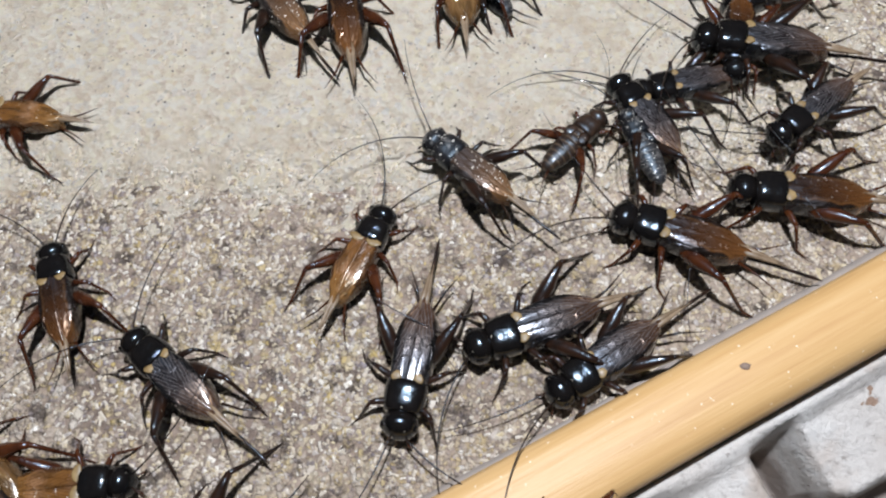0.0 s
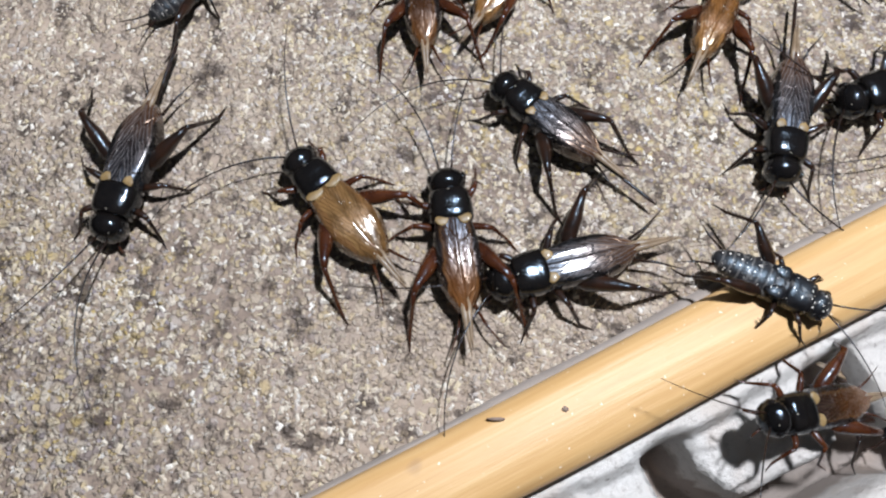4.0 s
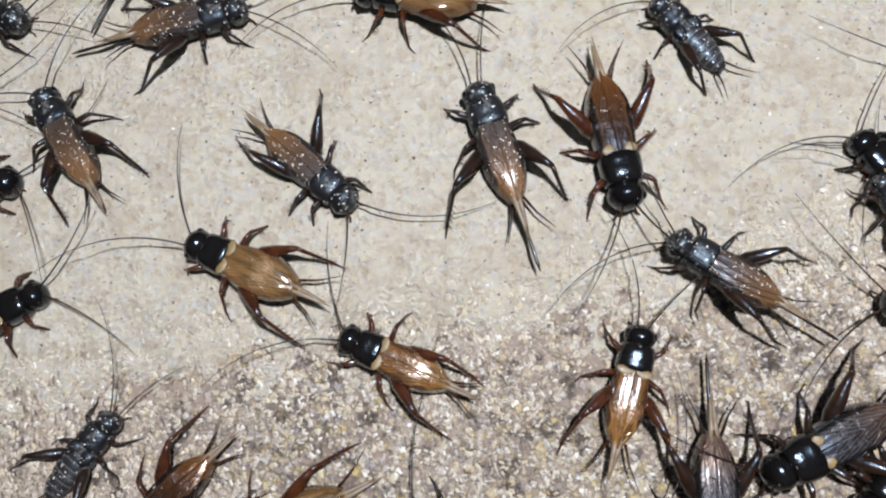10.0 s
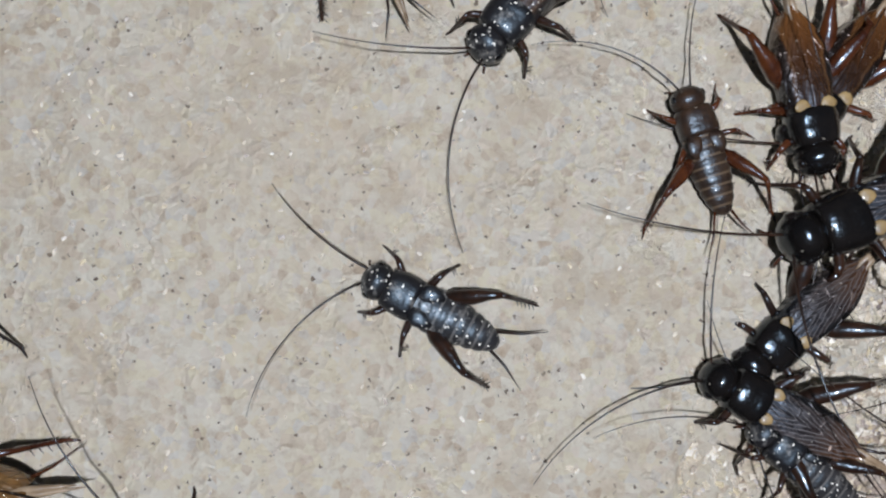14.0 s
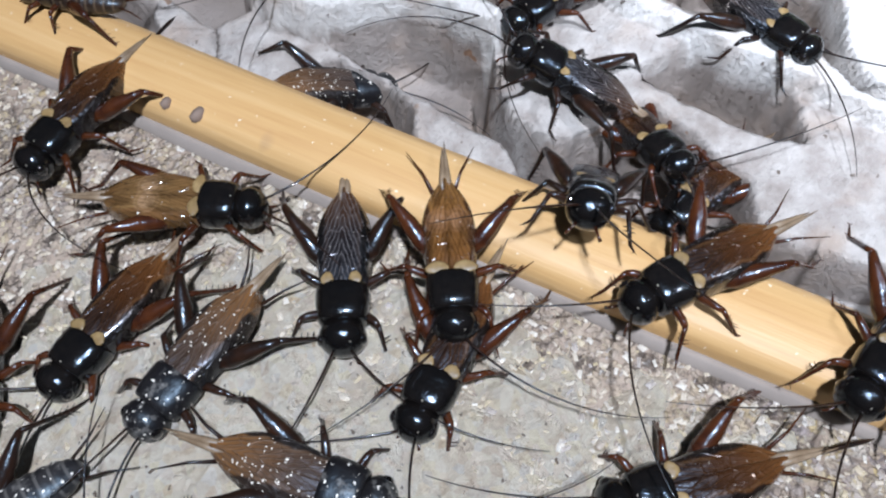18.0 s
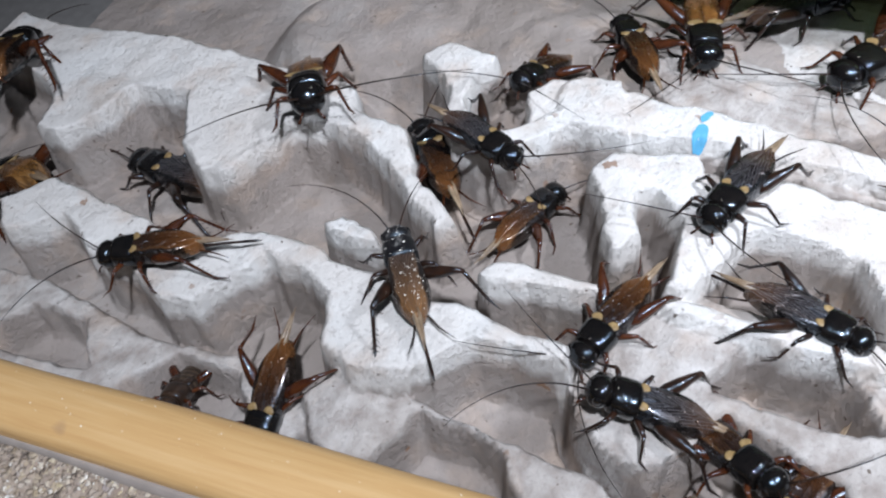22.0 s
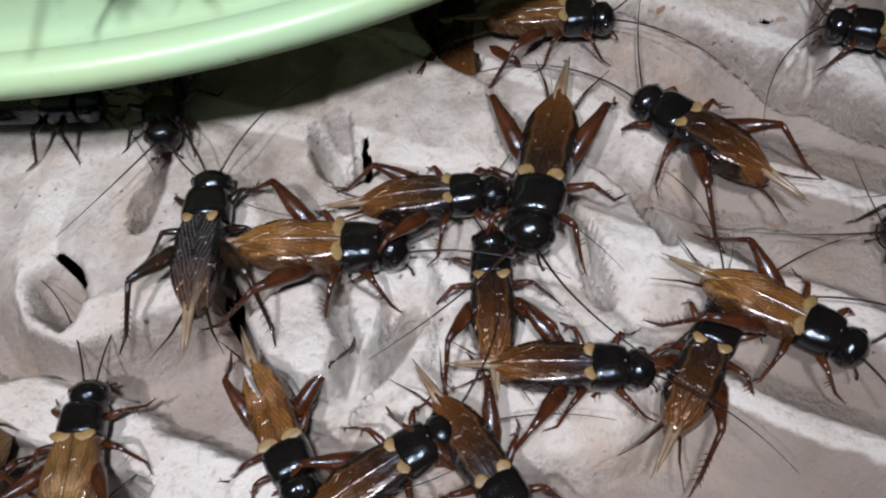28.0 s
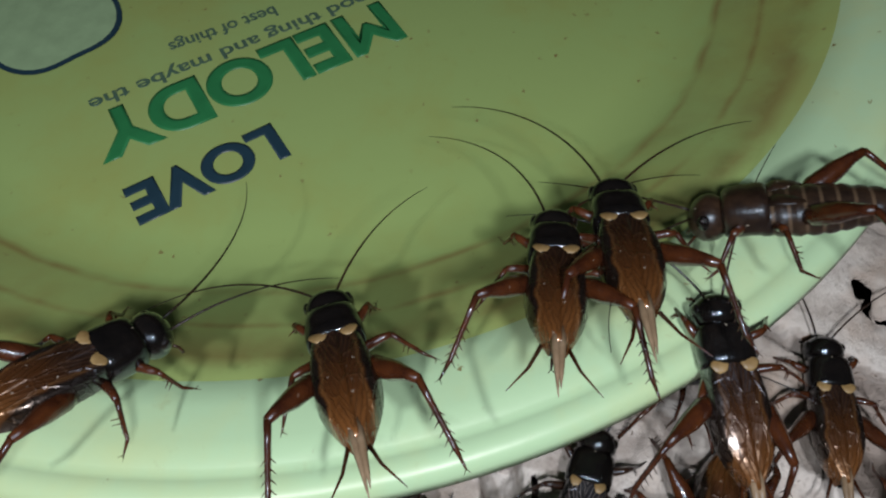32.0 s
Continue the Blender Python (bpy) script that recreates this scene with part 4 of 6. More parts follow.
crack(0.8, 9, (63, 30), (66, 24), (72, 20.5), (76, 19))
crack(1.0, 8, (103, 103), (106, 100), (108.5, 96.5), (113, 87))
crack(0.8, 7, (146, 107), (147, 105), (150, 101), (154, 95), (159, 91), (161, 89), (168, 90.5), (173, 101))
crack(1.6, 7, (159.5, 91), (162, 88.5), (166, 89.5))
crack(1.2, 10, (156.6, 124.1), (157.6, 120.2), (160.2, 118.1))
crack(1.5, 11, (162.5, 151.9), (168.2, 142.5), (173.0, 139.0))
crack(0.9, 7, (161, 107), (166, 98), (167.5, 91))
crack(1.4, 7, (129, 74.5), (135, 74), (146, 76.5))
crack(0.6, 4, (221.0, 164.4), (218.6, 154.1), (218.3, 144.0))
crack(0.7, 7, (181.1, 129.8), (189.4, 118.7), (194.5, 108.2))
crack(0.5, 5, (197.6, 125.6), (201.7, 116.0))
crack(0.6, 6, (133.3, 125.5), (136.6, 113.8), (136.3, 106.8))
crack(0.9, 4, (148.3, 104.5), (148.9, 99.5), (152.8, 95.8), (154.8, 90.5), (157.0, 87.5), (160.3, 86))
crack(1.0, 8, (157.6, 126.0), (158.9, 120.8))
crack(0.5, 4, (179.4, 157.8), (188.1, 154.7), (199.6, 149.5), (212.2, 145.0), (222.8, 140.9), (236.3, 135.4))
crack(0.4, 3, (181.5, 131.5), (196.1, 126.8), (202.8, 124.1), (210.8, 123.1), (220.6, 121.1))


def gaping(u, v):
    """How far inside a gnawed hole or an open split each place lies, in millimetres; negative outside."""
    out = np.full(u.shape, -9.0)
    for cu, cv, ru, rv in HOLES:
        r = np.hypot((u - cu + 0.8 * grain(u, v, 2.2, 11)) / ru, (v - cv + 0.8 * grain(u, v, 2.2, 12)) / rv)
        out = np.maximum(out, (1 - r) * min(ru, rv))
    for half, path in SPLITS:
        out = np.maximum(out, half - far_from(path, u + 0.5 * grain(u, v, 4, 31), v + 0.5 * grain(u, v, 4, 32)))
    return out


def cracked(u, v):
    """How deep the cracks cut into the pulp, in millimetres."""
    out = np.zeros(u.shape)
    for path, half, depth in GAPS:
        d = far_from(path, u + 0.7 * grain(u, v, 5, 31), v + 0.7 * grain(u, v, 5, 32))
        out = np.maximum(out, depth * ease((half + 0.7 - d) / 0.9))
    return out


def leaning(P, shape):
    """Normals of a height sheet, turned up."""
    g = P.reshape(*shape, 3)
    n = np.cross(np.gradient(g, axis=0), np.gradient(g, axis=1)).reshape(-1, 3)
    n *= np.sign(n[:, 2:])
    return n / np.linalg.norm(n, axis=1)[:, None]


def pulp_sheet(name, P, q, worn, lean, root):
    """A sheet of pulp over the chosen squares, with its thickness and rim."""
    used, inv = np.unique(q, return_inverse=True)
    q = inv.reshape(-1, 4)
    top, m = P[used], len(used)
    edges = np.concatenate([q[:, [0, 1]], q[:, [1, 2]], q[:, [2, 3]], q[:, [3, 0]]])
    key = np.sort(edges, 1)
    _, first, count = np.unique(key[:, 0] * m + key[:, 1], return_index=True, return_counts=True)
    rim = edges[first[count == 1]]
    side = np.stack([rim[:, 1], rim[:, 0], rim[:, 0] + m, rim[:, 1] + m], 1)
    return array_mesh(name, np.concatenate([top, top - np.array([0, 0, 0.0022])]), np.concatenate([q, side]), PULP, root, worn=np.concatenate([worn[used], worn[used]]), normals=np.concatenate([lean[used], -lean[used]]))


def regions(key, use):
    """Numbers the connected squares of one key; crumbs of a few squares go to their neighbour."""
    n, m = key.shape
    out = np.full((n, m), -1)
    count, flat, used, lab = 0, key.tolist(), use.tolist(), out.tolist()
    for i0 in range(n):
        for j0 in range(m):
            if lab[i0][j0] >= 0 or not used[i0][j0]:
                continue
            mark, want, stack, beside = count, flat[i0][j0], [(i0, j0)], -1
            lab[i0][j0] = mark
            cells = []
            while stack:
                i, j = stack.pop()
                cells.append((i, j))
                for a, b in ((i + 1, j), (i - 1, j), (i, j + 1), (i, j - 1)):
                    if 0 <= a < n and 0 <= b < m and used[a][b]:
                        if flat[a][b] == want and lab[a][b] < 0:
                            lab[a][b] = mark
                            stack.append((a, b))
                        elif lab[a][b] >= 0 and lab[a][b] != mark and flat[a][b] // 1000 == want // 1000:
                            beside = lab[a][b]
            count += 1
            if len(cells) < 80 and beside >= 0:
                for i, j in cells:
                    lab[i][j] = beside
    return np.array(lab)


def build_trays():
    step = 0.58
    us, vs = np.arange(-80, 290, step), np.arange(12.2, 236, step)
    u, v = np.meshgrid(us, vs, indexing="ij")
    h, who, rubbed_lit, piece = pulp_height(u, v)
    low = -31 + 0.4 * grain(u, v, 5, 41)
    # corners beside an opening are drawn onto its rim
    rim = gaping(u, v)
    su, sv = np.gradient(rim, step)
    slope = np.maximum(su * su + sv * sv, 0.09)
    close = np.abs(rim) < 0.7 * step * np.sqrt(slope)
    ud, vd = u - np.where(close, rim * su / slope, 0), v - np.where(close, rim * sv / slope, 0)
    h = np.maximum(h - cracked(u, v) - 0.6 * ease((rim + 0.8) / 0.8), low)
    x = O2[0] + (ud * U2[0] + vd * V2[0]) / 1000
    y = O2[1] + (ud * U2[1] + vd * V2[1]) / 1000
    n1 = len(vs)
    quad = np.stack([np.arange(len(us) - 1)[:, None] * n1 + np.arange(n1 - 1)[None]] * 4, -1) + np.array([0, n1, n1 + 1, 1])
    P = np.stack([x, y, h / 1000], -1).reshape(-1, 3)
    lean = leaning(P, u.shape)
    # steep crests are whitened for wear and painted light, the flat trays only in part
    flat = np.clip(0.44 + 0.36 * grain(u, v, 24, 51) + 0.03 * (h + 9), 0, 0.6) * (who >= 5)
    worn = np.maximum(rubbed_lit, flat).reshape(-1)
    owner, bit, whole = who[:-1, :-1], piece[:-1, :-1], rim[:-1, :-1] + rim[1:, :-1] + rim[:-1, 1:] + rim[1:, 1:] < 0
    patches = regions(owner * 1000 + bit, whole)
    for tray_id in range(7):
        root = tagged(new("egg_tray"), "grey paper-pulp egg tray with white ridges, partly wear, partly painted light" if tray_id < 5 else "pinkish-grey paper-pulp egg tray with gnawed holes", "egg tray", "egg trays in the pen")
        mine = (owner == tray_id) & whole
        for patch in np.unique(patches[mine]):
            here = mine & (patches == patch)
            k = bit[here].max()
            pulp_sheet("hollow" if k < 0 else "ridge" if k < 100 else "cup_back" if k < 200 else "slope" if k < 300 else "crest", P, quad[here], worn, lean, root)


build_trays()


def front_height(u, v):
    h = -29 + 1.5 * grain(u, v, 14, 21)
    wu, wv = u + 1.6 * grain(u, v, 9, 22), v + 1.6 * grain(u, v, 9, 23)
    for row in range(4):
        for col in range(-6, 6):
            cu, cv = 7 + col * 25.5 + (9 if row % 2 else 0), 19.5 + row * 21 - (1.5 if col % 2 else 0)
            d = ((np.abs(wu - cu) / 8.4) ** 4 + (np.abs(wv - cv) / 6.8) ** 4) ** 0.25
            d = (d - 1) * 7
            top = -5 if row == 0 else -9
            h = np.maximum(h, top - 22 * ease(d / 2.2) + 1.5 * grain(u, v, 12, 24 + row) + 0.10 * np.clip(wu - cu, -9, 9) - 0.16 * np.clip(wv - cv, -8, 8))
    h = np.maximum(h, -1.5 - 20 * ease((v - 14.2 - 0.6 * grain(u, v, 8, 29)) / 1.5))
    return h + 0.22 * grain(u, v, 2.6, 28)


def build_front_tray():
    """The egg tray outside the first strip: cup backs parted by deep gaps."""
    step = 0.9
    us, vs = np.arange(-130, 128, step), np.arange(11.8, 92, step)
    u, v = np.meshgrid(us, vs, indexing="ij")
    h = front_height(u, v)
    x = S1.x + (u * D1.x + v * N1.x) / 1000
    y = S1.y + (u * D1.y + v * N1.y) / 1000
    z = np.maximum(h / 1000, GROUND_Z + 0.003)
    n1 = len(vs)
    q = (np.stack([np.arange(len(us) - 1)[:, None] * n1 + np.arange(n1 - 1)[None]] * 4, -1) + np.array([0, 1, n1 + 1, n1])).reshape(-1, 4)
    P = np.stack([x, y, z], -1).reshape(-1, 3)
    root = tagged(new("egg_tray"), "whitish moulded paper-pulp egg tray beside the feeding tray", "egg tray", "egg trays in the pen")
    # whitened by height: wear on the cup backs, painted shade in the gaps
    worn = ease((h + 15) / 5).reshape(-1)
    raised = h[:-1, :-1] > -15
    row, col = np.floor((v[:-1, :-1] - 9) / 21).astype(int), np.floor((u[:-1, :-1] - np.where(np.floor((v[:-1, :-1] - 9) / 21) % 2 == 1, 9, 0) + 5.75) / 25.5).astype(int)
    bit = np.where(raised, row * 100 + col + 50, -1).reshape(-1)
    for k in np.unique(bit):
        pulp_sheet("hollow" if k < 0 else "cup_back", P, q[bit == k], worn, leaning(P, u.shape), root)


build_front_tray()


# ---------------------------------------------------------------- the green plate
PC = Vector((0.3362, 0.1432, 0))
plate = tagged(new("plate"), "round mint-green plastic plate with printed words, crawled over by crickets", "plate")
plate.matrix_basis = pose(PC.x, PC.y, 0, 0, 2.75, 0)


def turned(profile, sides=160):
    bm = bmesh.new()
    loops = []
    for r, z in profile:
        loops.append([bm.verts.new((r * math.cos(2 * math.pi * i / sides), r * math.sin(2 * math.pi * i / sides), z)) for i in range(sides)] if r > 0 else [bm.verts.new((0, 0, z))])
    for a, b in zip(loops, loops[1:]):
        for i in range(sides):
            j = (i + 1) % sides
            if len(a) == 1:
                bm.faces.new((a[0], b[i], b[j]))
            elif len(b) == 1:
                bm.faces.new((a[i], b[0], a[j]))
            else:
                bm.faces.new((a[i], b[i], b[j], a[j]))
    bmesh.ops.recalc_face_normals(bm, faces=bm.faces)
    return bm


PLATE_FLOOR = 0.0030
part("dish", turned([(0, PLATE_FLOOR), (0.070, PLATE_FLOOR), (0.0775, PLATE_FLOOR + 0.0005), (0.0800, PLATE_FLOOR + 0.0018), (0.093, 0.0108), (0.0975, 0.0135), (0.0985, 0.0133), (0.094, 0.0095), (0.081, 0.0005), (0.076, -0.0005), (0, -0.0005)]), DISH, plate, "stained yellow-green dish, also darkened for shade")
part("rim", turned([(0.0972, 0.0133), (0.0990, 0.0145), (0.1015, 0.0152), (0.1055, 0.0155), (0.1085, 0.0155), (0.1092, 0.0150), (0.1099, 0.0154), (0.1120, 0.0153), (0.1132, 0.0143), (0.1134, 0.0120), (0.1122, 0.0117), (0.1100, 0.0133), (0.1040, 0.0135), (0.0985, 0.0125), (0.0972, 0.0133)]), LIP, plate, "pale mint rolled rim")
part("foot_ring", turned([(0.066, -0.0005), (0.070, -0.0005), (0.069, -0.0075), (0.067, -0.0075), (0.066, -0.0005)]), LIP, plate)


def words(text, x, y, length, height, turn, material, bold):
    """Printed words on the dish, from the start of their base line."""
    cu = bpy.data.curves.new("words", "FONT")
    cu.body = text
    cu.size = 1.0
    cu.extrude = 0.001
    cu.bevel_depth = bold
    cu.bevel_resolution = 0
    tmp = new("words", cu)
    bpy.context.view_layer.update()
    me = bpy.data.meshes.new_from_object(tmp.evaluated_get(bpy.context.evaluated_depsgraph_get()))
    bpy.data.objects.remove(tmp)
    xs = [v.co.x for v in me.vertices]
    ys = [v.co.y for v in me.vertices]
    sx, sy = length / (max(xs) - min(xs)), height / (max(ys) - min(ys))
    x0, y0 = min(xs), min(ys)
    for v in me.vertices:
        v.co = ((v.co.x - x0) * sx, (v.co.y - y0) * sy, v.co.z * 0.001)
    me.materials.clear()
    me.materials.append(material)
    ob = new("printed_word" if len(text) < 8 else "printed_line", me)
    ob.parent = plate
    ob.matrix_basis = pose(x - PC.x, y - PC.y, PLATE_FLOOR + 0.0001, 0, 0, turn)
    ob["label"] = "printed word " + text if len(text) < 8 else "small printed motto"
    return ob


words("MELODY", 0.3269, 0.1220, 0.0559, 0.0118, 144.1, PRINT_GREEN, 0.045)
words("LOVE", 0.2930, 0.1250, 0.0256, 0.0085, 145.6, PRINT_NAVY, 0.045)
words("Hope is a good thing and maybe the", 0.3479, 0.1119, 0.0770, 0.0040, 143.6, PRINT_GREY, 0.02)
words("best of things", 0.3189, 0.1403, 0.0204, 0.0040, 141.6, PRINT_GREY, 0.02)


def print_disc(x, y, rx, ry, turn, material, ring, label):
    bm = bmesh.new()
    n = 48
    pts = [(rx * math.cos(a) * (1 + 0.12 * math.cos(3 * a)), ry * math.sin(a) * (1 + 0.12 * math.cos(3 * a))) for a in [2 * math.pi * i / n for i in range(n)]]
    outer = [bm.verts.new((px, py, 0)) for px, py in pts]
    inner = [bm.verts.new((0.93 * px, 0.93 * py, 0)) for px, py in pts]
    if ring:
        for i in range(n):
            j = (i + 1) % n
            bm.faces.new((outer[i], outer[j], inner[j], inner[i]))
    else:
        bm.faces.new(inner)
    for v in [v for v in bm.verts if not v.link_faces]:
        bm.verts.remove(v)
    ob = part("printed_shape", bm, material, plate, label, smooth=False)
    ob.matrix_basis = pose(x - PC.x, y - PC.y, PLATE_FLOOR + 0.0002, 0, 0, turn)


print_disc(0.3008, 0.1800, 0.0190, 0.0120, 62.6, PRINT_WHITE, False, "pale printed shape")
print_disc(0.3008, 0.1800, 0.0190, 0.0120, 62.6, PRINT_NAVY, True, "navy printed outline")
print_disc(0.3595, 0.0701, 0.0110, 0.0110, -3.7, PRINT_NAVY, False, "blue printed round shape")


# ink stain on one tray's ridge
def ink(u0, v0, ru, rv, turn):
    bm = bmesh.new()
    n, rings = 14, 4
    c, s = math.cos(radians(turn)), math.sin(radians(turn))
    loops = []
    for r in range(rings + 1):
        loop = []
        for i in range(n):
            a = 2 * math.pi * i / n
            k = r / rings * (1 + 0.3 * noise.noise((3 * math.cos(a), 3 * math.sin(a), u0)))
            pu, pv = k * ru * math.cos(a), k * rv * math.sin(a)
            u, v = u0 + c * pu - s * pv, v0 + s * pu + c * pv
            h = pulp_height(np.array([[u]]), np.array([[v]]))[0][0, 0]
            xy = O2 + (u * U2 + v * V2) / 1000
            loop.append(bm.verts.new((xy[0], xy[1], h / 1000 + 0.0003)))
        loops.append(loop)
    for a, b in zip(loops, loops[1:]):
        for i in range(n):
            j = (i + 1) % n
            bm.faces.new((a[i], b[i], b[j], a[j]))
    return bm


stain = tagged(new("ink_stain"), "small smeared blue ink stain on an egg tray ridge", "stain")
part("blot", ink(74.9, 79.6, 2.2, 1.2, 80), PRINT_BLUE, stain)
part("streak", ink(75.3, 83.6, 1.6, 0.7, 60), PRINT_BLUE, stain)


# scuffs on the wooden strips
def scuff(x, y, rx, ry):
    bm = bmesh.new()
    n = 16
    ring = []
    for i in range(n):
        a = 2 * math.pi * i / n
        k = 1 + 0.45 * noise.noise((3 * math.cos(a), 3 * math.sin(a), 90 * x))
        ring.append(bm.verts.new((x + 0.7 * k * rx * math.cos(a), y + 0.7 * k * ry * math.sin(a), 0.0049)))
    top = bm.verts.new((x, y, 0.0050))
    for a, b in zip(ring, ring[1:] + ring[:1]):
        bm.faces.new((a, b, top))
    low = [bm.verts.new((v.co.x, v.co.y, 0.0040)) for v in ring]
    for i in range(n):
        bm.faces.new((ring[i], low[i], low[(i + 1) % n], ring[(i + 1) % n]))
    return bm


for spot in ((0.1113, 0.1570, 0.0013, 0.0008), (0.1102, 0.1611, 0.0009, 0.0006), (0.0878, 0.0119, 0.0010, 0.0007), (0.0098, -0.0276, 0.0006, 0.0005), (0.0012, -0.0289, 0.0016, 0.0003)):
    part("scuff", scuff(*spot), SCUFF, tray, "small grey scuff on the wood")


# ---------------------------------------------------------------- crickets
# Built 26 mm long, head towards +x, feet on z = 0, in millimetres.
MM = 0.001
BUILT = 26.0


def mm(rings):
    return [tuple(MM * c for c in r) for r in rings]


def pts(*p):
    return [tuple(MM * c for c in q) for q in p]


def forewing(side, spread=0.0, droop=1.0, length=16.0, width=3.0):
    """One leathery wing: flat on the back, bent down along the flank."""
    rows, cols = 14, 9
    top, low = [], []
    bm = bmesh.new()
    for i in range(rows + 1):
        s = i / rows
        x = 4.2 - length * s
        w = width * (0.80 + 0.46 * math.sin(math.pi * min(s * 0.86 + 0.10, 1.0))) * (1 - 0.66 * max(0, (s - 0.55) / 0.45) ** 2.4) * (1 + spread * s)
        zt = 6.9 - 0.4 * (s - 0.35) ** 2 * 4 - 1.5 * max(0, s - 0.6)
        a, b = [], []
        for j in range(cols + 1):
            q = j / cols
            y = side * (w * min(q / 0.72, 1.0) * (1.0 if q < 0.72 else 1.0) - 0.35)
            z = zt - 0.35 * (q / 0.72) ** 2 * min(q / 0.72, 1)
            if q > 0.72:
                z -= droop * 3.0 * ((q - 0.72) / 0.28) * (1 - 0.35 * s)
                y += side * 0.45 * ((q - 0.72) / 0.28) * (1 + 2 * spread)
            z += 0.10 * math.sin(17 * q + 3 * s) * (1 - s) + (0.12 if side > 0 else 0)
            a.append(bm.verts.new((x * MM, y * MM, z * MM)))
            b.append(bm.verts.new((x * MM, y * MM * 0.985, (z - 0.16) * MM)))
        top.append(a)
        low.append(b)
    for i in range(rows):
        for j in range(cols):
            bm.faces.new((top[i][j], top[i + 1][j], top[i + 1][j + 1], top[i][j + 1]))
            bm.faces.new((low[i][j], low[i][j + 1], low[i + 1][j + 1], low[i + 1][j]))
        bm.faces.new((top[i][0], low[i][0], low[i + 1][0], top[i + 1][0]))
        bm.faces.new((top[i][-1], top[i + 1][-1], low[i + 1][-1], low[i][-1]))
    for j in range(cols):
        bm.faces.new((top[0][j], top[0][j + 1], low[0][j + 1], low[0][j]))
        bm.faces.new((top[-1][j], low[-1][j], low[-1][j + 1], top[-1][j + 1]))
    bmesh.ops.recalc_face_normals(bm, faces=bm.faces)
    return bm


def abdomen(width, length, nymph=False):
    rings = []
    n = 27
    for i in range(n + 1):
        s = i / n
        seg = (s * 9) % 1.0
        notch = 1 - (0.06 if nymph else 0.045) * (1 - min(seg, 1 - seg) * 4 if min(seg, 1 - seg) < 0.25 else 0)
        taper = math.sqrt(max(0.02, 1 - max(0, (s - 0.45) / 0.56) ** 2.2)) * (0.88 + 0.12 * math.sin(math.pi * min(1, s * 1.5)))
        rings.append((4.5 - length * s, 0, 3.8 - 0.6 * s, width * taper * notch, (2.6 if not nymph else 2.9) * taper * notch))
    return loft(mm(rings), 16, 2.2)


def leg(kind, side, spine_count=5):
    """Femur from the hip at the origin, and the shin with its spines and foot."""
    if kind == "hind":
        knee, heel, toe = (-7.4, side * 5.2, 3.3), (-12.6, side * 6.9, -3.0), (-15.2, side * 7.3, -3.6)
        fem = [(0, 0, 0), (-1.6, side * 1.2, 0.9), (-4.0, side * 2.8, 2.0), (-6.0, side * 4.3, 2.9), knee]
        fr = [0.85, 1.35, 1.25, 0.75, 0.55]
    elif kind == "mid":
        knee, heel, toe = (-1.4, side * 3.9, 1.5), (-2.8, side * 6.6, -2.4), (-4.4, side * 7.6, -2.75)
        fem = [(0, 0, 0), (-0.5, side * 1.4, 0.7), (-0.9, side * 2.7, 1.2), knee]
        fr = [0.6, 0.66, 0.55, 0.42]
    else:
        knee, heel, toe = (2.0, side * 3.2, 1.2), (4.4, side * 4.5, -2.4), (5.8, side * 5.2, -2.75)
        fem = [(0, 0, 0), (0.7, side * 1.3, 0.7), (1.4, side * 2.5, 1.1), knee]
        fr = [0.6, 0.66, 0.55, 0.42]
    femur = tube(pts(*fem), [r * MM for r in fr], 9)
    k, h, t = Vector(knee), Vector(heel), Vector(toe)
    shin = tube(pts(k, k.lerp(h, 0.3), k.lerp(h, 0.7), h, h.lerp(t, 0.5), t), [MM * r for r in ((0.46, 0.40, 0.34, 0.34, 0.22, 0.12) if kind == "hind" else (0.38, 0.33, 0.28, 0.26, 0.18, 0.10))], 7)
    for i in range(spine_count if kind == "hind" else 2):
        p = k.lerp(h, 0.45 + 0.53 * i / max(1, spine_count - 1))
        for e in (-1, 1):
            tip = p + Vector((-0.9, e * 0.85, -0.3))
            tube(pts(p, tip), [0.13 * MM, 0.03 * MM], 4, shin)
    for e in (-1, 1):
        tube(pts(t, t + Vector((-0.5 if kind != "fore" else 0.5, e * 0.4, -0.15))), [0.08 * MM, 0.03 * MM], 4, shin)
    return femur, shin


def feeler(side, length, bend, rise):
    p, r = [], []
    n = 16
    ang, x, y, z = side * 0.45, 0.0, 0.0, 0.0
    for i in range(n + 1):
        s = i / n
        p.append((x, y, z))
        r.append(MM * (0.15 * (1 - s) + 0.045))
        x += length / n * math.cos(ang)
        y += length / n * math.sin(ang)
        z += length / n * rise * (0.55 - s * 1.35)
        ang += side * bend / n
    return tube(pts(*p), r, 5)


HIPS = {"fore": (6.2, 2.0, 3.0), "mid": (2.6, 2.3, 3.0), "hind": (-0.6, 2.6, 3.9)}
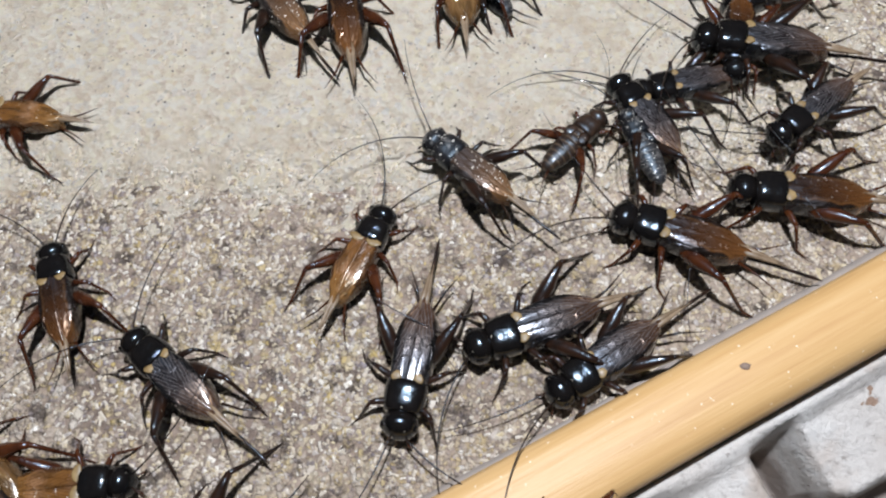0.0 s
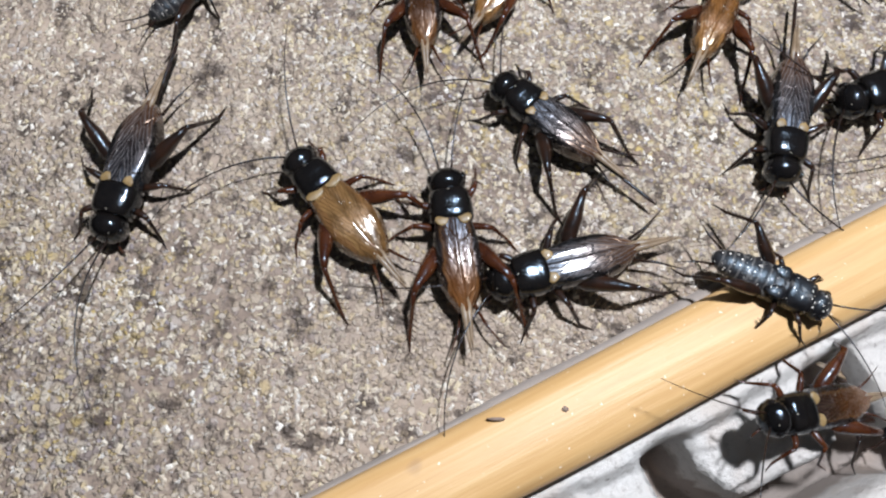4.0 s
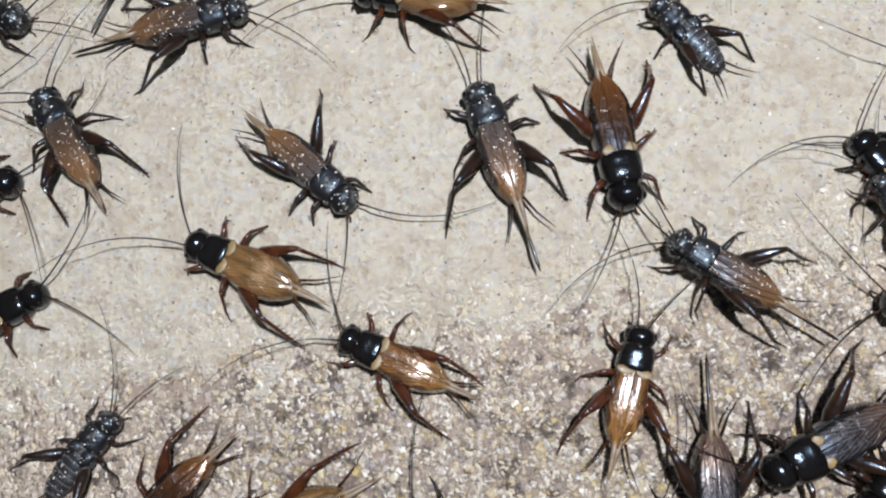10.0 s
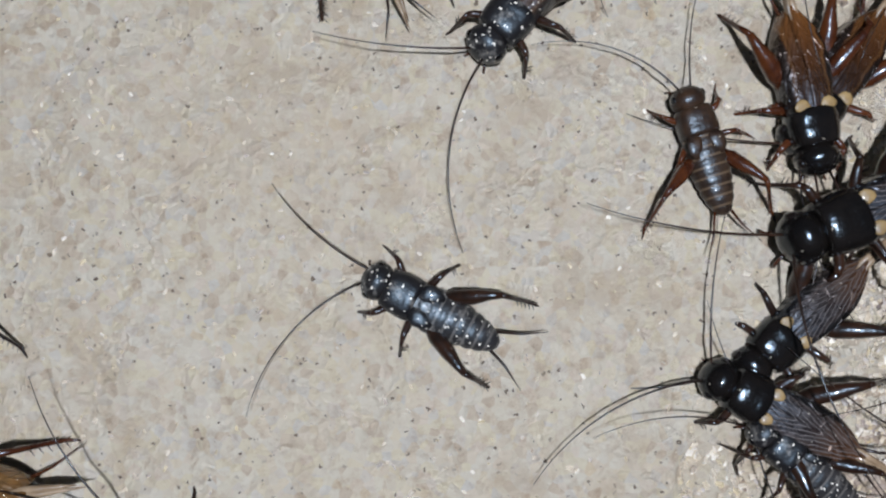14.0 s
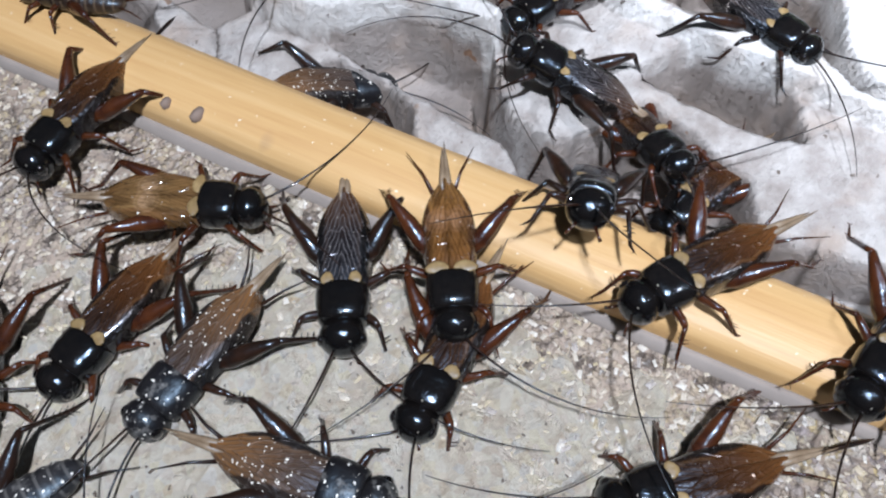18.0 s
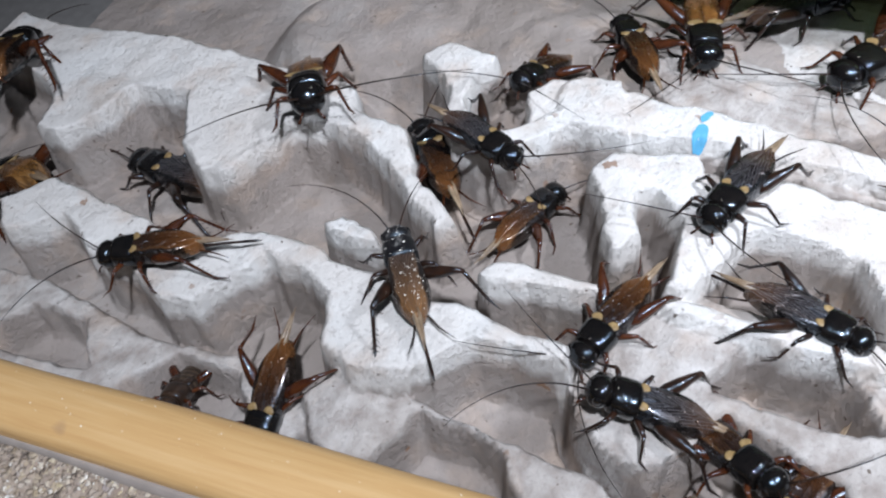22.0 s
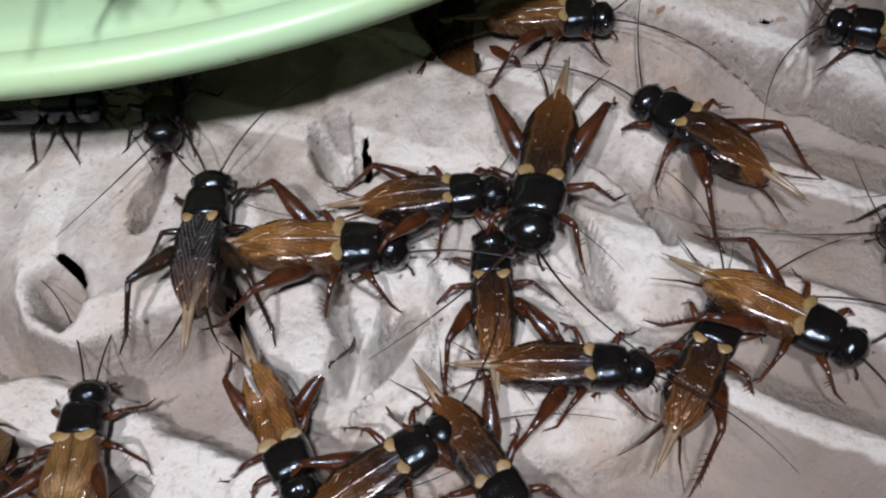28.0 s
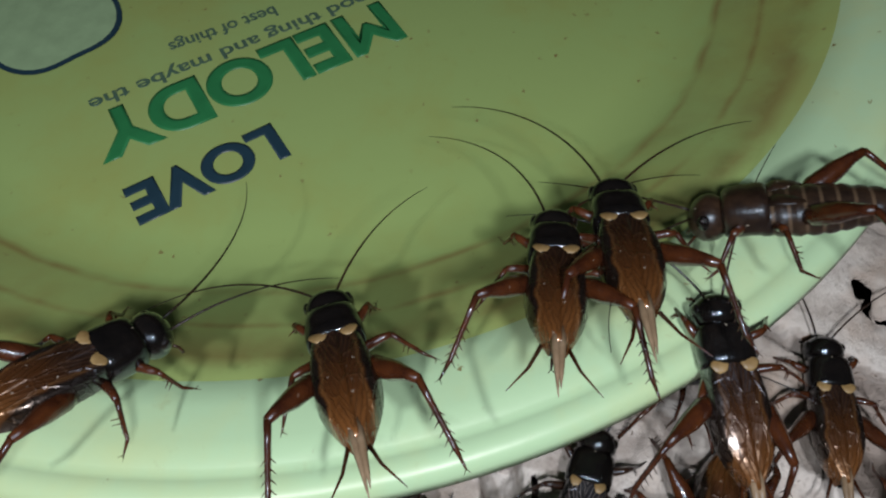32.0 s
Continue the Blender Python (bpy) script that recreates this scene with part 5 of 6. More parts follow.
LOOKS = {
    "K": dict(shell=CHITIN, wing=WING_BLACK, leg=LEG_DARK, spots=True, label="glossy black cricket with dark veined wings"),
    "B": dict(shell=CHITIN, wing=WING_BROWN, leg=LEG_RED, spots=True, label="black-headed cricket with chestnut-brown wings"),
    "T": dict(shell=CHITIN, wing=WING_TAN, leg=LEG_RED, spots=True, label="black-headed cricket with tan wings"),
    "U": dict(shell=CHITIN, wing=WING_GOLD, leg=LEG_RED, spots=True, label="black-headed cricket with shiny golden wings", spread=0.22),
    "D": dict(shell=CHITIN_DUST, wing=WING_DUST, leg=LEG_DARK, spots=False, label="dark cricket dusted white with meal"),
    "N": dict(shell=CHITIN_DUST, wing=None, leg=LEG_DARK, spots=False, label="wingless dusty black cricket nymph"),
    "M": dict(shell=CHITIN_BROWN, wing=None, leg=LEG_RED, spots=False, label="wingless brown cricket nymph"),
}


def make_cricket(kind, female):
    lk = LOOKS[kind]
    nymph = lk["wing"] is None
    root = tagged(new("cricket"), lk["label"], "cricket", "crickets in the pen")
    part("abdomen", abdomen(3.8 if nymph else 3.1, 16.2 if nymph else 16.4, nymph), (NYMPH_BROWN if kind == "M" else NYMPH_BLACK) if nymph else BELLY, root)
    part("pronotum", loft(mm([(3.0, 0, 4.3, 3.0, 2.3), (3.15, 0, 4.35, 3.4, 2.65), (3.7, 0, 4.4, 3.56, 2.82), (4.6, 0, 4.42, 3.6, 2.84), (5.3, 0, 4.4, 3.58, 2.74), (6.1, 0, 4.42, 3.52, 2.86), (7.3, 0, 4.38, 3.34, 2.78), (8.0, 0, 4.3, 3.2, 2.66), (8.3, 0, 4.25, 2.95, 2.4), (8.35, 0, 4.2, 2.3, 1.9)]), 24, 2.7), lk["shell"], root)
    globe = [(10.0 + 2.6 * math.sin(radians(a)), 0, 3.95 - 0.25 * max(0.0, math.sin(radians(a))), 3.15 * math.cos(radians(a)), 2.95 * math.cos(radians(a))) for a in (-64, -52, -36, -18, 0, 18, 36, 52, 66, 78, 86)]
    head = part("head", loft(mm(globe), 22, 2.12), lk["shell"], root)
    for side in (1, -1):
        e = bmesh.new()
        bmesh.ops.create_uvsphere(e, u_segments=12, v_segments=8, radius=0.95 * MM, matrix=Matrix.Translation((10.5 * MM, side * 2.6 * MM, 4.5 * MM)) @ Matrix.Diagonal((0.95, 0.7, 1.15, 1)))
        part("eye", e, EYE, head)
        part("palp", tube(pts((11.7, side * 1.2, 2.2), (12.7, side * 1.8, 1.4), (13.0, side * 2.3, 0.7)), [0.22 * MM, 0.2 * MM, 0.26 * MM], 6), LEG_RED, head)
        a = part("antenna", feeler(side, 26 + 3 * side, 0.7 + 0.25 * side, 0.30), LEG_DARK, root)
        a.matrix_basis = pose(11.8 * MM, side * 1.0 * MM, 4.6 * MM)
        part("cercus", tube(pts((-10.6, side * 1.3, 3.4), (-14.2, side * 2.6, 3.6), (-18.0, side * 4.8, 4.0)), [0.30 * MM, 0.20 * MM, 0.05 * MM], 6), LEG_DARK if kind in "KDN" else LEG_RED, root)
        if not nymph:
            part("forewing", forewing(side, lk.get("spread", 0.0), 0.75 if kind == "U" else 1.0), lk["wing"], root)
            part("wing_tip", tube(pts((-9.5, side * 0.42, 5.5), (-13.0, side * 0.34, 5.2), (-15.6, side * 0.24, 4.9), (-18.2 - 0.6 * side, side * 0.16, 4.7)), [0.62 * MM, 0.46 * MM, 0.30 * MM, 0.05 * MM], 7), TAIL, root, "pale folded hind-wing tip")
            if lk["spots"]:
                wide = {"T": 1.75, "U": 1.75, "B": 1.15}.get(kind, 0.9)
                part("wing_spot", loft(mm([(1.9, side * 1.75, 6.86, 0.3, 0.06), (2.3, side * 1.8, 6.9, wide * 0.7, 0.09), (2.9, side * 1.85, 6.88, wide, 0.10), (3.4, side * 1.8, 6.80, wide * 0.9, 0.10), (3.7, side * 1.75, 6.7, 0.4, 0.05)]), 10, 2.4), SPOT, root, "straw-coloured wing base")
        else:
            part("wing_pad", loft(mm([(3.4, side * 1.8, 6.0, 0.9, 0.3), (2.0, side * 2.0, 6.35, 1.5, 0.35), (0.2, side * 2.2, 6.15, 1.2, 0.3), (-1.0, side * 2.3, 5.9, 0.3, 0.12)]), 10), lk["shell"], root)
        for name in ("fore", "mid", "hind"):
            femur, shin = leg(name, side)
            hx, hy, hz = HIPS[name]
            f = part(name + "_leg", femur, lk["leg"], root)
            f.matrix_basis = pose(hx * MM, side * hy * MM, hz * MM)
            part("shin", shin, lk["leg"], f)
    if female:
        part("ovipositor", tube(pts((-10.5, 0, 3.2), (-16, 0, 3.5), (-23, 0, 3.3), (-24.5, 0, 3.2)), [0.4 * MM, 0.32 * MM, 0.34 * MM, 0.08 * MM], 7), LEG_DARK, root, "thin black ovipositor")
    return root


PROTOS, STILL = {}, []
WHERE = [(lambda x, y, z: z > 0.018, "on the plate rim"), (lambda x, y, z: 0.0035 <= z <= 0.006, "on the wooden strip"),
         (lambda x, y, z: on_tray(x, y) and feed_depth(x, y) > 0, "on the feed heap"), (lambda x, y, z: on_tray(x, y), "on the crumb-strewn board"), (lambda x, y, z: True, "on the egg trays")]
draw = random.Random(11)


def cricket(kind, x, y, z, yaw, length, female=False, tilt=0, lean=0):
    """A cricket at a place: the first of a kind is built, the rest are copies with limbs set otherwise."""
    m = pose(x, y, z, lean, tilt, yaw) @ Matrix.Scale(length / BUILT, 4)
    key = (kind, female)
    if key not in PROTOS:
        PROTOS[key] = make_cricket(kind, female)
        PROTOS[key].matrix_basis = m
        ob = PROTOS[key]
    else:
        ob = copy_thing(PROTOS[key], Matrix.Identity(4))
        ob.matrix_basis = m
    for c in ob.children:
        base = c.name.split(".")[0]
        if base.endswith("_leg"):
            side = 1 if c.matrix_basis.translation.y > 0 else -1
            c.rotation_euler = (0, 0, radians(draw.uniform(-16, 16)))
        elif base == "antenna":
            c.rotation_euler = (0, radians(draw.uniform(-14, 8)), radians(draw.uniform(-28, 28)))
        elif base == "cercus":
            c.rotation_euler = (0, 0, radians(draw.uniform(-4, 4)))
    ob["label"] = LOOKS[kind]["label"] + ", " + next(text for test, text in WHERE if test(x, y, z))
    STILL.append(ob)
    return ob


walker_1 = cricket("B", -0.0099, 0.0249, 0.0000, 109, 19.0)
cricket("K", 0.0089, 0.0125, 0.0000, 140, 20.3, female=True)
cricket("T", 0.0347, 0.0303, 0.0000, 65, 19.0)
cricket("K", 0.0426, 0.0132, 0.0000, -101, 21.5, female=True)
cricket("K", 0.0600, 0.0185, 0.0000, -162, 22.2)
cricket("K", 0.0695, 0.0136, 0.0000, -147, 20.7, female=True)
cricket("D", 0.0513, 0.0439, 0.0020, 137, 19.0, female=True)
cricket("N", 0.0784, 0.0474, 0.0020, 108, 15.0)
cricket("B", 0.0822, 0.0324, 0.0000, 159, 22.1, female=True)
cricket("B", 0.1011, 0.0386, 0.0000, 172, 22.6)
cricket("K", 0.0992, 0.0656, 0.0020, 169, 23.2, female=True)
cricket("K", 0.1051, 0.0528, 0.0020, -144, 19.0)
walker_15 = cricket("B", -0.0113, -0.0061, 0.0000, 124, 21.8)
walker_16 = cricket("U", -0.0168, -0.0001, 0.0000, 151, 21.6)
walker_18 = cricket("K", 0.0161, -0.0107, 0.0000, -161, 22.3)
walker_19 = cricket("N", 0.0167, -0.0237, 0.0039, 22, 17.1)
walker_20 = cricket("B", 0.0615, -0.0117, 0.0039, -170, 19.3)
cricket("K", -0.0486, 0.0041, 0.0000, -102, 22.0, female=True)
cricket("N", -0.0439, 0.0335, 0.0000, 43, 16.0)
cricket("D", -0.0421, 0.0813, 0.0020, 113, 20.1)
cricket("B", -0.0599, 0.0764, 0.0010, -1, 20.5)
cricket("D", -0.0218, 0.0976, 0.0020, 5, 20.3, female=True)
walker_31 = cricket("U", 0.0148, 0.0951, 0.0020, 163, 21.1)
cricket("D", -0.0570, 0.1050, 0.0020, -12, 20.4)
cricket("N", 0.0123, 0.1100, 0.0020, 68, 15.0)
cricket("N", 0.0550, 0.0810, 0.0020, 120, 16.8)
cricket("K", 0.0794, 0.0531, 0.0010, 119, 19.0)
cricket("K", 0.0869, 0.0599, 0.0000, -170, 19.0)
walker_37 = cricket("M", 0.0675, 0.0487, 0.0020, 44, 15.0)
cricket("D", -0.0657, 0.0908, 0.0020, -0, 19.0)
cricket("B", -0.0282, 0.1142, 0.0020, 58, 19.0, female=True)
cricket("D", 0.0710, 0.1203, 0.0020, 80, 19.0)
cricket("N", 0.0702, 0.1379, 0.0020, 168, 17.3)
cricket("D", 0.0894, 0.1201, 0.0010, -69, 19.0)
cricket("D", 0.0914, 0.1356, 0.0010, -175, 19.0)
cricket("B", 0.1067, 0.1168, 0.0010, -167, 19.0)
cricket("K", 0.1076, 0.1314, 0.0000, -139, 19.9, female=True)
walker_47 = cricket("B", 0.0963, 0.0685, 0.0010, -102, 19.0)
cricket("B", 0.1038, 0.0788, 0.0000, -156, 19.2)
cricket("B", 0.1110, 0.0922, 0.0000, 142, 19.0, female=True)
walker_51 = cricket("B", 0.1194, 0.0950, 0.0050, 162, 19.0)
cricket("B", 0.1327, 0.0842, 0.0039, 175, 19.0)
walker_53 = cricket("U", 0.0645, 0.1910, 0.0010, -55, 19.0)
cricket("B", 0.0885, 0.1458, 0.0000, -174, 19.0)
walker_55 = cricket("T", 0.1610, 0.1340, -0.0031, -144, 19.0)
cricket("K", 0.1273, 0.1150, 0.0039, -157, 19.0, tilt=-45)
cricket("B", 0.1450, 0.1080, -0.0096, 169, 19.0)
cricket("B", 0.1460, 0.1170, -0.0076, -114, 19.0, tilt=-20)
cricket("K", 0.1450, 0.1290, -0.0031, 108, 19.0, tilt=-22)
walker_60 = cricket("D", 0.1160, 0.1696, 0.0039, -22, 19.5, female=True)
walker_61 = cricket("B", 0.1450, 0.1670, 0.0009, 177, 19.0)
walker_62 = cricket("M", 0.1138, 0.1813, 0.0039, 117, 15.0)
cricket("B", 0.1560, 0.1380, -0.0036, 169, 19.1)
cricket("K", 0.1680, 0.1150, -0.0035, -97, 19.0, female=True)
cricket("K", 0.1840, 0.1300, -0.0001, 169, 20.6, tilt=-3)
cricket("K", 0.1760, 0.1710, 0.0020, -105, 19.0)
cricket("B", 0.1750, 0.1620, -0.0129, -13, 19.3)
cricket("B", 0.1760, 0.1810, -0.0072, 50, 21.9, female=True)
cricket("B", 0.1330, 0.2070, 0.0011, 123, 19.0, female=True)
cricket("K", 0.1550, 0.2300, -0.0131, 92, 25.4)
cricket("T", 0.1750, 0.2070, 0.0011, -137, 26.6, tilt=-22)
cricket("B", 0.1570, 0.2750, 0.0001, 41, 29.2, tilt=17)
cricket("T", 0.1400, 0.2600, -0.0134, 85, 28.6, tilt=22)
cricket("B", 0.2020, 0.1730, -0.0044, 169, 19.2, tilt=-19)
walker_114 = cricket("T", 0.2260, 0.1500, -0.0031, -155, 24.2)
walker_75 = cricket("B", 0.2360, 0.1300, -0.0033, 169, 25.9)
walker_76 = cricket("T", 0.2480, 0.0930, -0.0031, -27, 22.1)
walker_77 = cricket("B", 0.1980, 0.1040, -0.0045, 50, 19.2)
cricket("U", 0.2000, 0.0890, -0.0131, -180, 19.0, tilt=3)
cricket("B", 0.1940, 0.0720, -0.0133, 15, 19.0)
walker_80 = cricket("K", 0.2400, 0.0750, -0.0034, 19, 20.9)
walker_81 = cricket("B", 0.2390, 0.0710, -0.0045, -28, 19.0)
walker_83 = cricket("B", 0.2630, 0.0600, -0.0030, -150, 19.4)
walker_84 = cricket("K", 0.2610, 0.0860, -0.0038, -152, 19.0)
walker_117 = cricket("K", 0.2740, 0.0820, -0.0041, -63, 20.9)
cricket("B", 0.2510, 0.0520, -0.0049, -63, 19.0)
cricket("B", 0.2600, 0.0410, -0.0057, -170, 24.7)
cricket("B", 0.2430, 0.0410, -0.0084, 24, 19.0)
walker_89 = cricket("B", 0.2840, 0.0480, -0.0041, 60, 21.6)
walker_90 = cricket("T", 0.2700, 0.0490, -0.0038, -156, 19.6)
walker_91 = cricket("T", 0.1910, 0.0530, -0.0096, 62, 19.0)
walker_116 = cricket("U", 0.2270, 0.0490, -0.0082, -34, 19.0)
cricket("B", 0.2250, 0.0350, -0.0087, -123, 19.0)
cricket("B", 0.2200, 0.0440, -0.0083, -34, 19.0)
walker_95 = cricket("T", 0.3310, 0.1110, -0.0136, -64, 19.0)
walker_96 = cricket("B", 0.2817, 0.0938, 0.0246, -55, 22.6)
walker_97 = cricket("B", 0.3292, 0.1231, 0.0223, -124, 23.6)
walker_98 = cricket("M", 0.2863, 0.0529, 0.0244, 108, 24.5)
cricket("B", 0.2510, 0.0838, 0.0281, 41, 22.4, tilt=20)
cricket("B", 0.2393, 0.1099, 0.0287, -24, 22.4, tilt=20)
cricket("B", 0.3120, 0.0150, -0.0070, -47, 19.0)
cricket("U", 0.2950, 0.0060, -0.0047, 94, 19.0)
cricket("K", 0.2730, -0.0040, -0.0081, 140, 19.0)
cricket("K", 0.2850, -0.0070, -0.0059, 185, 19.0)
cricket("B", 0.3330, 0.0010, -0.0112, -1, 22.7)
walker_107 = cricket("B", 0.2390, 0.0500, -0.0063, -32, 23.5)
walker_108 = cricket("B", 0.2340, 0.0110, -0.0123, 12, 22.5)
walker_118 = cricket("K", 0.2850, 0.0880, -0.0082, -99, 22.0)
cricket("N", 0.0567, -0.0240, -0.0162, 126, 15.0)
cricket("K", 0.0598, -0.0247, -0.0134, -26, 19.0)
walker_17 = cricket("T", -0.0032, -0.0026, 0.0000, 5, 19.0)
walker_23 = cricket("T", -0.0231, 0.0563, 0.0010, 173, 19.0)
walker_24 = cricket("U", 0.0502, 0.0807, 0.0020, 95, 20.2)
walker_26 = cricket("D", 0.0186, 0.0780, 0.0020, 125, 21.5, female=True)
walker_27 = cricket("B", 0.0308, 0.0754, 0.0020, 98, 22.9)
walker_25 = cricket("D", -0.0600, 0.1300, 0.0020, -60, 19.6)
cricket("D", 0.0815, 0.1035, 0.0020, -163, 19.0)
walker_113 = cricket("B", 0.0750, 0.2150, 0.0010, -100, 19.0, female=True)
cricket("B", 0.0772, 0.1530, 0.0000, -127, 19.0)
walker_115 = cricket("B", 0.2140, 0.1590, -0.0031, 42, 20.3, tilt=20)
cricket("K", 0.2370, 0.1360, -0.0033, -52, 21.6, tilt=-4)


# ---------------------------------------------------------------- movement
def turned_limb(ob, rx, ry, rz):
    return Matrix.Translation(ob.location) @ Euler((radians(rx), radians(ry), radians(rz))).to_matrix().to_4x4() @ Matrix.Identity(4)


def feel(ob):
    """Feelers that sway now and then."""
    for c in ob.children:
        if c.name.split(".")[0] == "antenna":
            e = [math.degrees(a) for a in c.rotation_euler]
            rows, t = [], 0.0
            while t < 32:
                rows.append((t, turned_limb(c, 0, e[1] + draw.uniform(-5, 4), e[2] + draw.uniform(-9, 9))))
                t += draw.uniform(1.3, 2.6)
            rows.append((32.0, turned_limb(c, 0, e[1], e[2])))
            walk(c, rows)


def crawl(ob, rows):
    """A cricket along its rows, with legs that step while it gets on."""
    walk(ob, rows)
    gait = {("fore", 1): 1, ("mid", -1): 1, ("hind", 1): 1, ("fore", -1): -1, ("mid", 1): -1, ("hind", -1): -1}
    times = [(0.0, 0)]
    for (t0, a), (t1, b) in zip(rows, rows[1:]):
        gone = (b.translation - a.translation).length
        if gone > 0.003 and t1 > t0:
            steps = max(2, min(int(gone / 0.006), int((t1 - t0) * 6)))
            for i in range(steps):
                t = t0 + (t1 - t0) * (i + 0.5) / steps
                if t > times[-1][0] + 0.08:
                    times.append((t, 1 if len(times) % 2 else -1))
    if times[-1][0] < 31.9:
        times.append((32.0, 0))
    for c in ob.children:
        base = c.name.split(".")[0]
        if base.endswith("_leg"):
            side = 1 if c.location.y > 0 else -1
            sign = gait[base[:-4], side] * side
            rest = math.degrees(c.rotation_euler[2])
            walk(c, [(t, turned_limb(c, 0, 0, rest + 13 * sign * s)) for t, s in times])


def motions():
    """Crickets that crawl, with their stepping legs."""
    crawl(walker_1, [
        (0.00, pose(-0.0099, 0.0249, 0.0000, 0, 0, 109)),
        (3.00, pose(-0.0091, 0.0312, 0.0000, 0, 0, 91)),
        (6.00, pose(-0.0111, 0.0324, 0.0000, 0, 0, 131)),
        (7.00, pose(-0.0183, 0.0307, 0.0000, 0, 0, 165)),
        (8.00, pose(-0.0271, 0.0313, 0.0000, 0, 0, 196)),
        (9.00, pose(-0.0319, 0.0257, 0.0000, 0, 0, 214)),
        (32.00, pose(-0.0319, 0.0257, 0.0000, 0, 0, 214)),
    ])
    crawl(walker_15, [
        (0.00, pose(-0.0113, -0.0061, 0.0000, 0, 0, 124)),
        (1.00, pose(-0.0113, -0.0061, 0.0000, 0, 0, 124)),
        (2.00, pose(-0.0115, -0.0069, 0.0000, 0, 0, 128)),
        (3.00, pose(-0.0097, -0.0056, 0.0000, 0, 0, 121)),
        (3.50, pose(-0.0063, -0.0056, 0.0000, 0, 0, 111)),
        (5.50, pose(0.0005, -0.0035, 0.0000, 0, 0, 63)),
        (6.00, pose(0.0036, -0.0023, 0.0000, 0, 0, 55)),
        (7.00, pose(0.0100, -0.0033, 0.0000, 0, 0, 31)),
        (8.00, pose(0.0230, 0.0018, 0.0000, 0, 0, 25)),
        (9.00, pose(0.0257, 0.0049, 0.0000, 0, 0, 34)),
        (32.00, pose(0.0257, 0.0049, 0.0000, 0, 0, 34)),
    ])
    crawl(walker_16, [
        (0.00, pose(-0.0168, -0.0001, 0.0000, 0, 0, 151)),
        (2.00, pose(-0.0290, -0.0004, 0.0000, 0, 0, 154)),
        (3.00, pose(-0.0251, -0.0018, 0.0000, 0, 0, 146)),
        (6.00, pose(-0.0087, 0.0032, 0.0000, 0, 0, 110)),
        (7.00, pose(-0.0036, 0.0065, 0.0000, 0, 0, 125)),
        (8.00, pose(-0.0104, 0.0164, 0.0000, 0, 0, 152)),
        (9.00, pose(-0.0159, 0.0193, 0.0000, 0, 0, 198)),
        (32.00, pose(-0.0159, 0.0193, 0.0000, 0, 0, 198)),
    ])
    crawl(walker_18, [
        (0.00, pose(0.0161, -0.0107, 0.0000, 0, 0, -161)),
        (1.00, pose(0.0110, -0.0094, 0.0000, 0, 0, -162)),
        (2.00, pose(0.0105, -0.0098, 0.0000, 0, 0, -164)),
        (3.00, pose(0.0101, -0.0096, 0.0000, 0, 0, -165)),
        (9.00, pose(0.0170, -0.0041, 0.0000, 0, 0, -163)),
        (32.00, pose(0.0170, -0.0041, 0.0000, 0, 0, -163)),
    ])
    crawl(walker_19, [
        (0.00, pose(0.0167, -0.0237, 0.0039, 0, 0, 22)),
        (2.00, pose(0.0155, -0.0247, 0.0039, 0, 0, 12)),
        (2.50, pose(0.0232, -0.0194, 0.0039, 0, 0, 14)),
        (3.00, pose(0.0273, -0.0181, 0.0039, 0, 0, 3)),
        (3.50, pose(0.0288, -0.0160, 0.0039, 0, 0, 9)),
        (4.17, pose(0.0391, -0.0098, 0.0039, 0, 0, -45)),
        (4.83, pose(0.0493, -0.0037, 0.0039, 0, 0, -98)),
        (5.50, pose(0.0595, 0.0025, 0.0039, 0, 0, -152)),
        (8.00, pose(0.0674, 0.0029, 0.0039, 0, 0, -172)),
        (32.00, pose(0.0674, 0.0029, 0.0039, 0, 0, -172)),
    ])
    crawl(walker_20, [
        (0.00, pose(0.0615, -0.0117, 0.0039, 0, -22, -170)),
        (1.00, pose(0.0529, -0.0152, 0.0039, 0, 0, -168)),
        (2.00, pose(0.0448, -0.0214, 0.0039, 0, -22, -157)),
        (3.00, pose(0.0423, -0.0257, -0.0020, 0, -22, -161)),
        (5.50, pose(0.0292, -0.0277, 0.0039, 0, -20, -179)),
        (6.00, pose(0.0217, -0.0250, 0.0039, 0, 0, -181)),
        (7.00, pose(0.0143, -0.0252, 0.0039, 0, 0, -177)),
        (7.50, pose(0.0083, -0.0284, 0.0039, 0, 0, -171)),
        (8.00, pose(0.0033, -0.0288, 0.0039, 0, 0, -174)),
        (8.50, pose(-0.0144, -0.0266, 0.0050, 0, 0, -165)),
        (32.00, pose(-0.0144, -0.0266, 0.0050, 0, 0, -165)),
    ])
    crawl(walker_31, [
        (0.00, pose(0.0148, 0.0951, 0.0020, 0, 0, 163)),
        (11.00, pose(0.0148, 0.0951, 0.0020, 0, 0, 163)),
        (12.00, pose(0.0043, 0.0928, 0.0020, 0, 0, 161)),
        (13.00, pose(0.0026, 0.0915, 0.0020, 0, 0, 154)),
        (32.00, pose(0.0026, 0.0915, 0.0020, 0, 0, 154)),
    ])
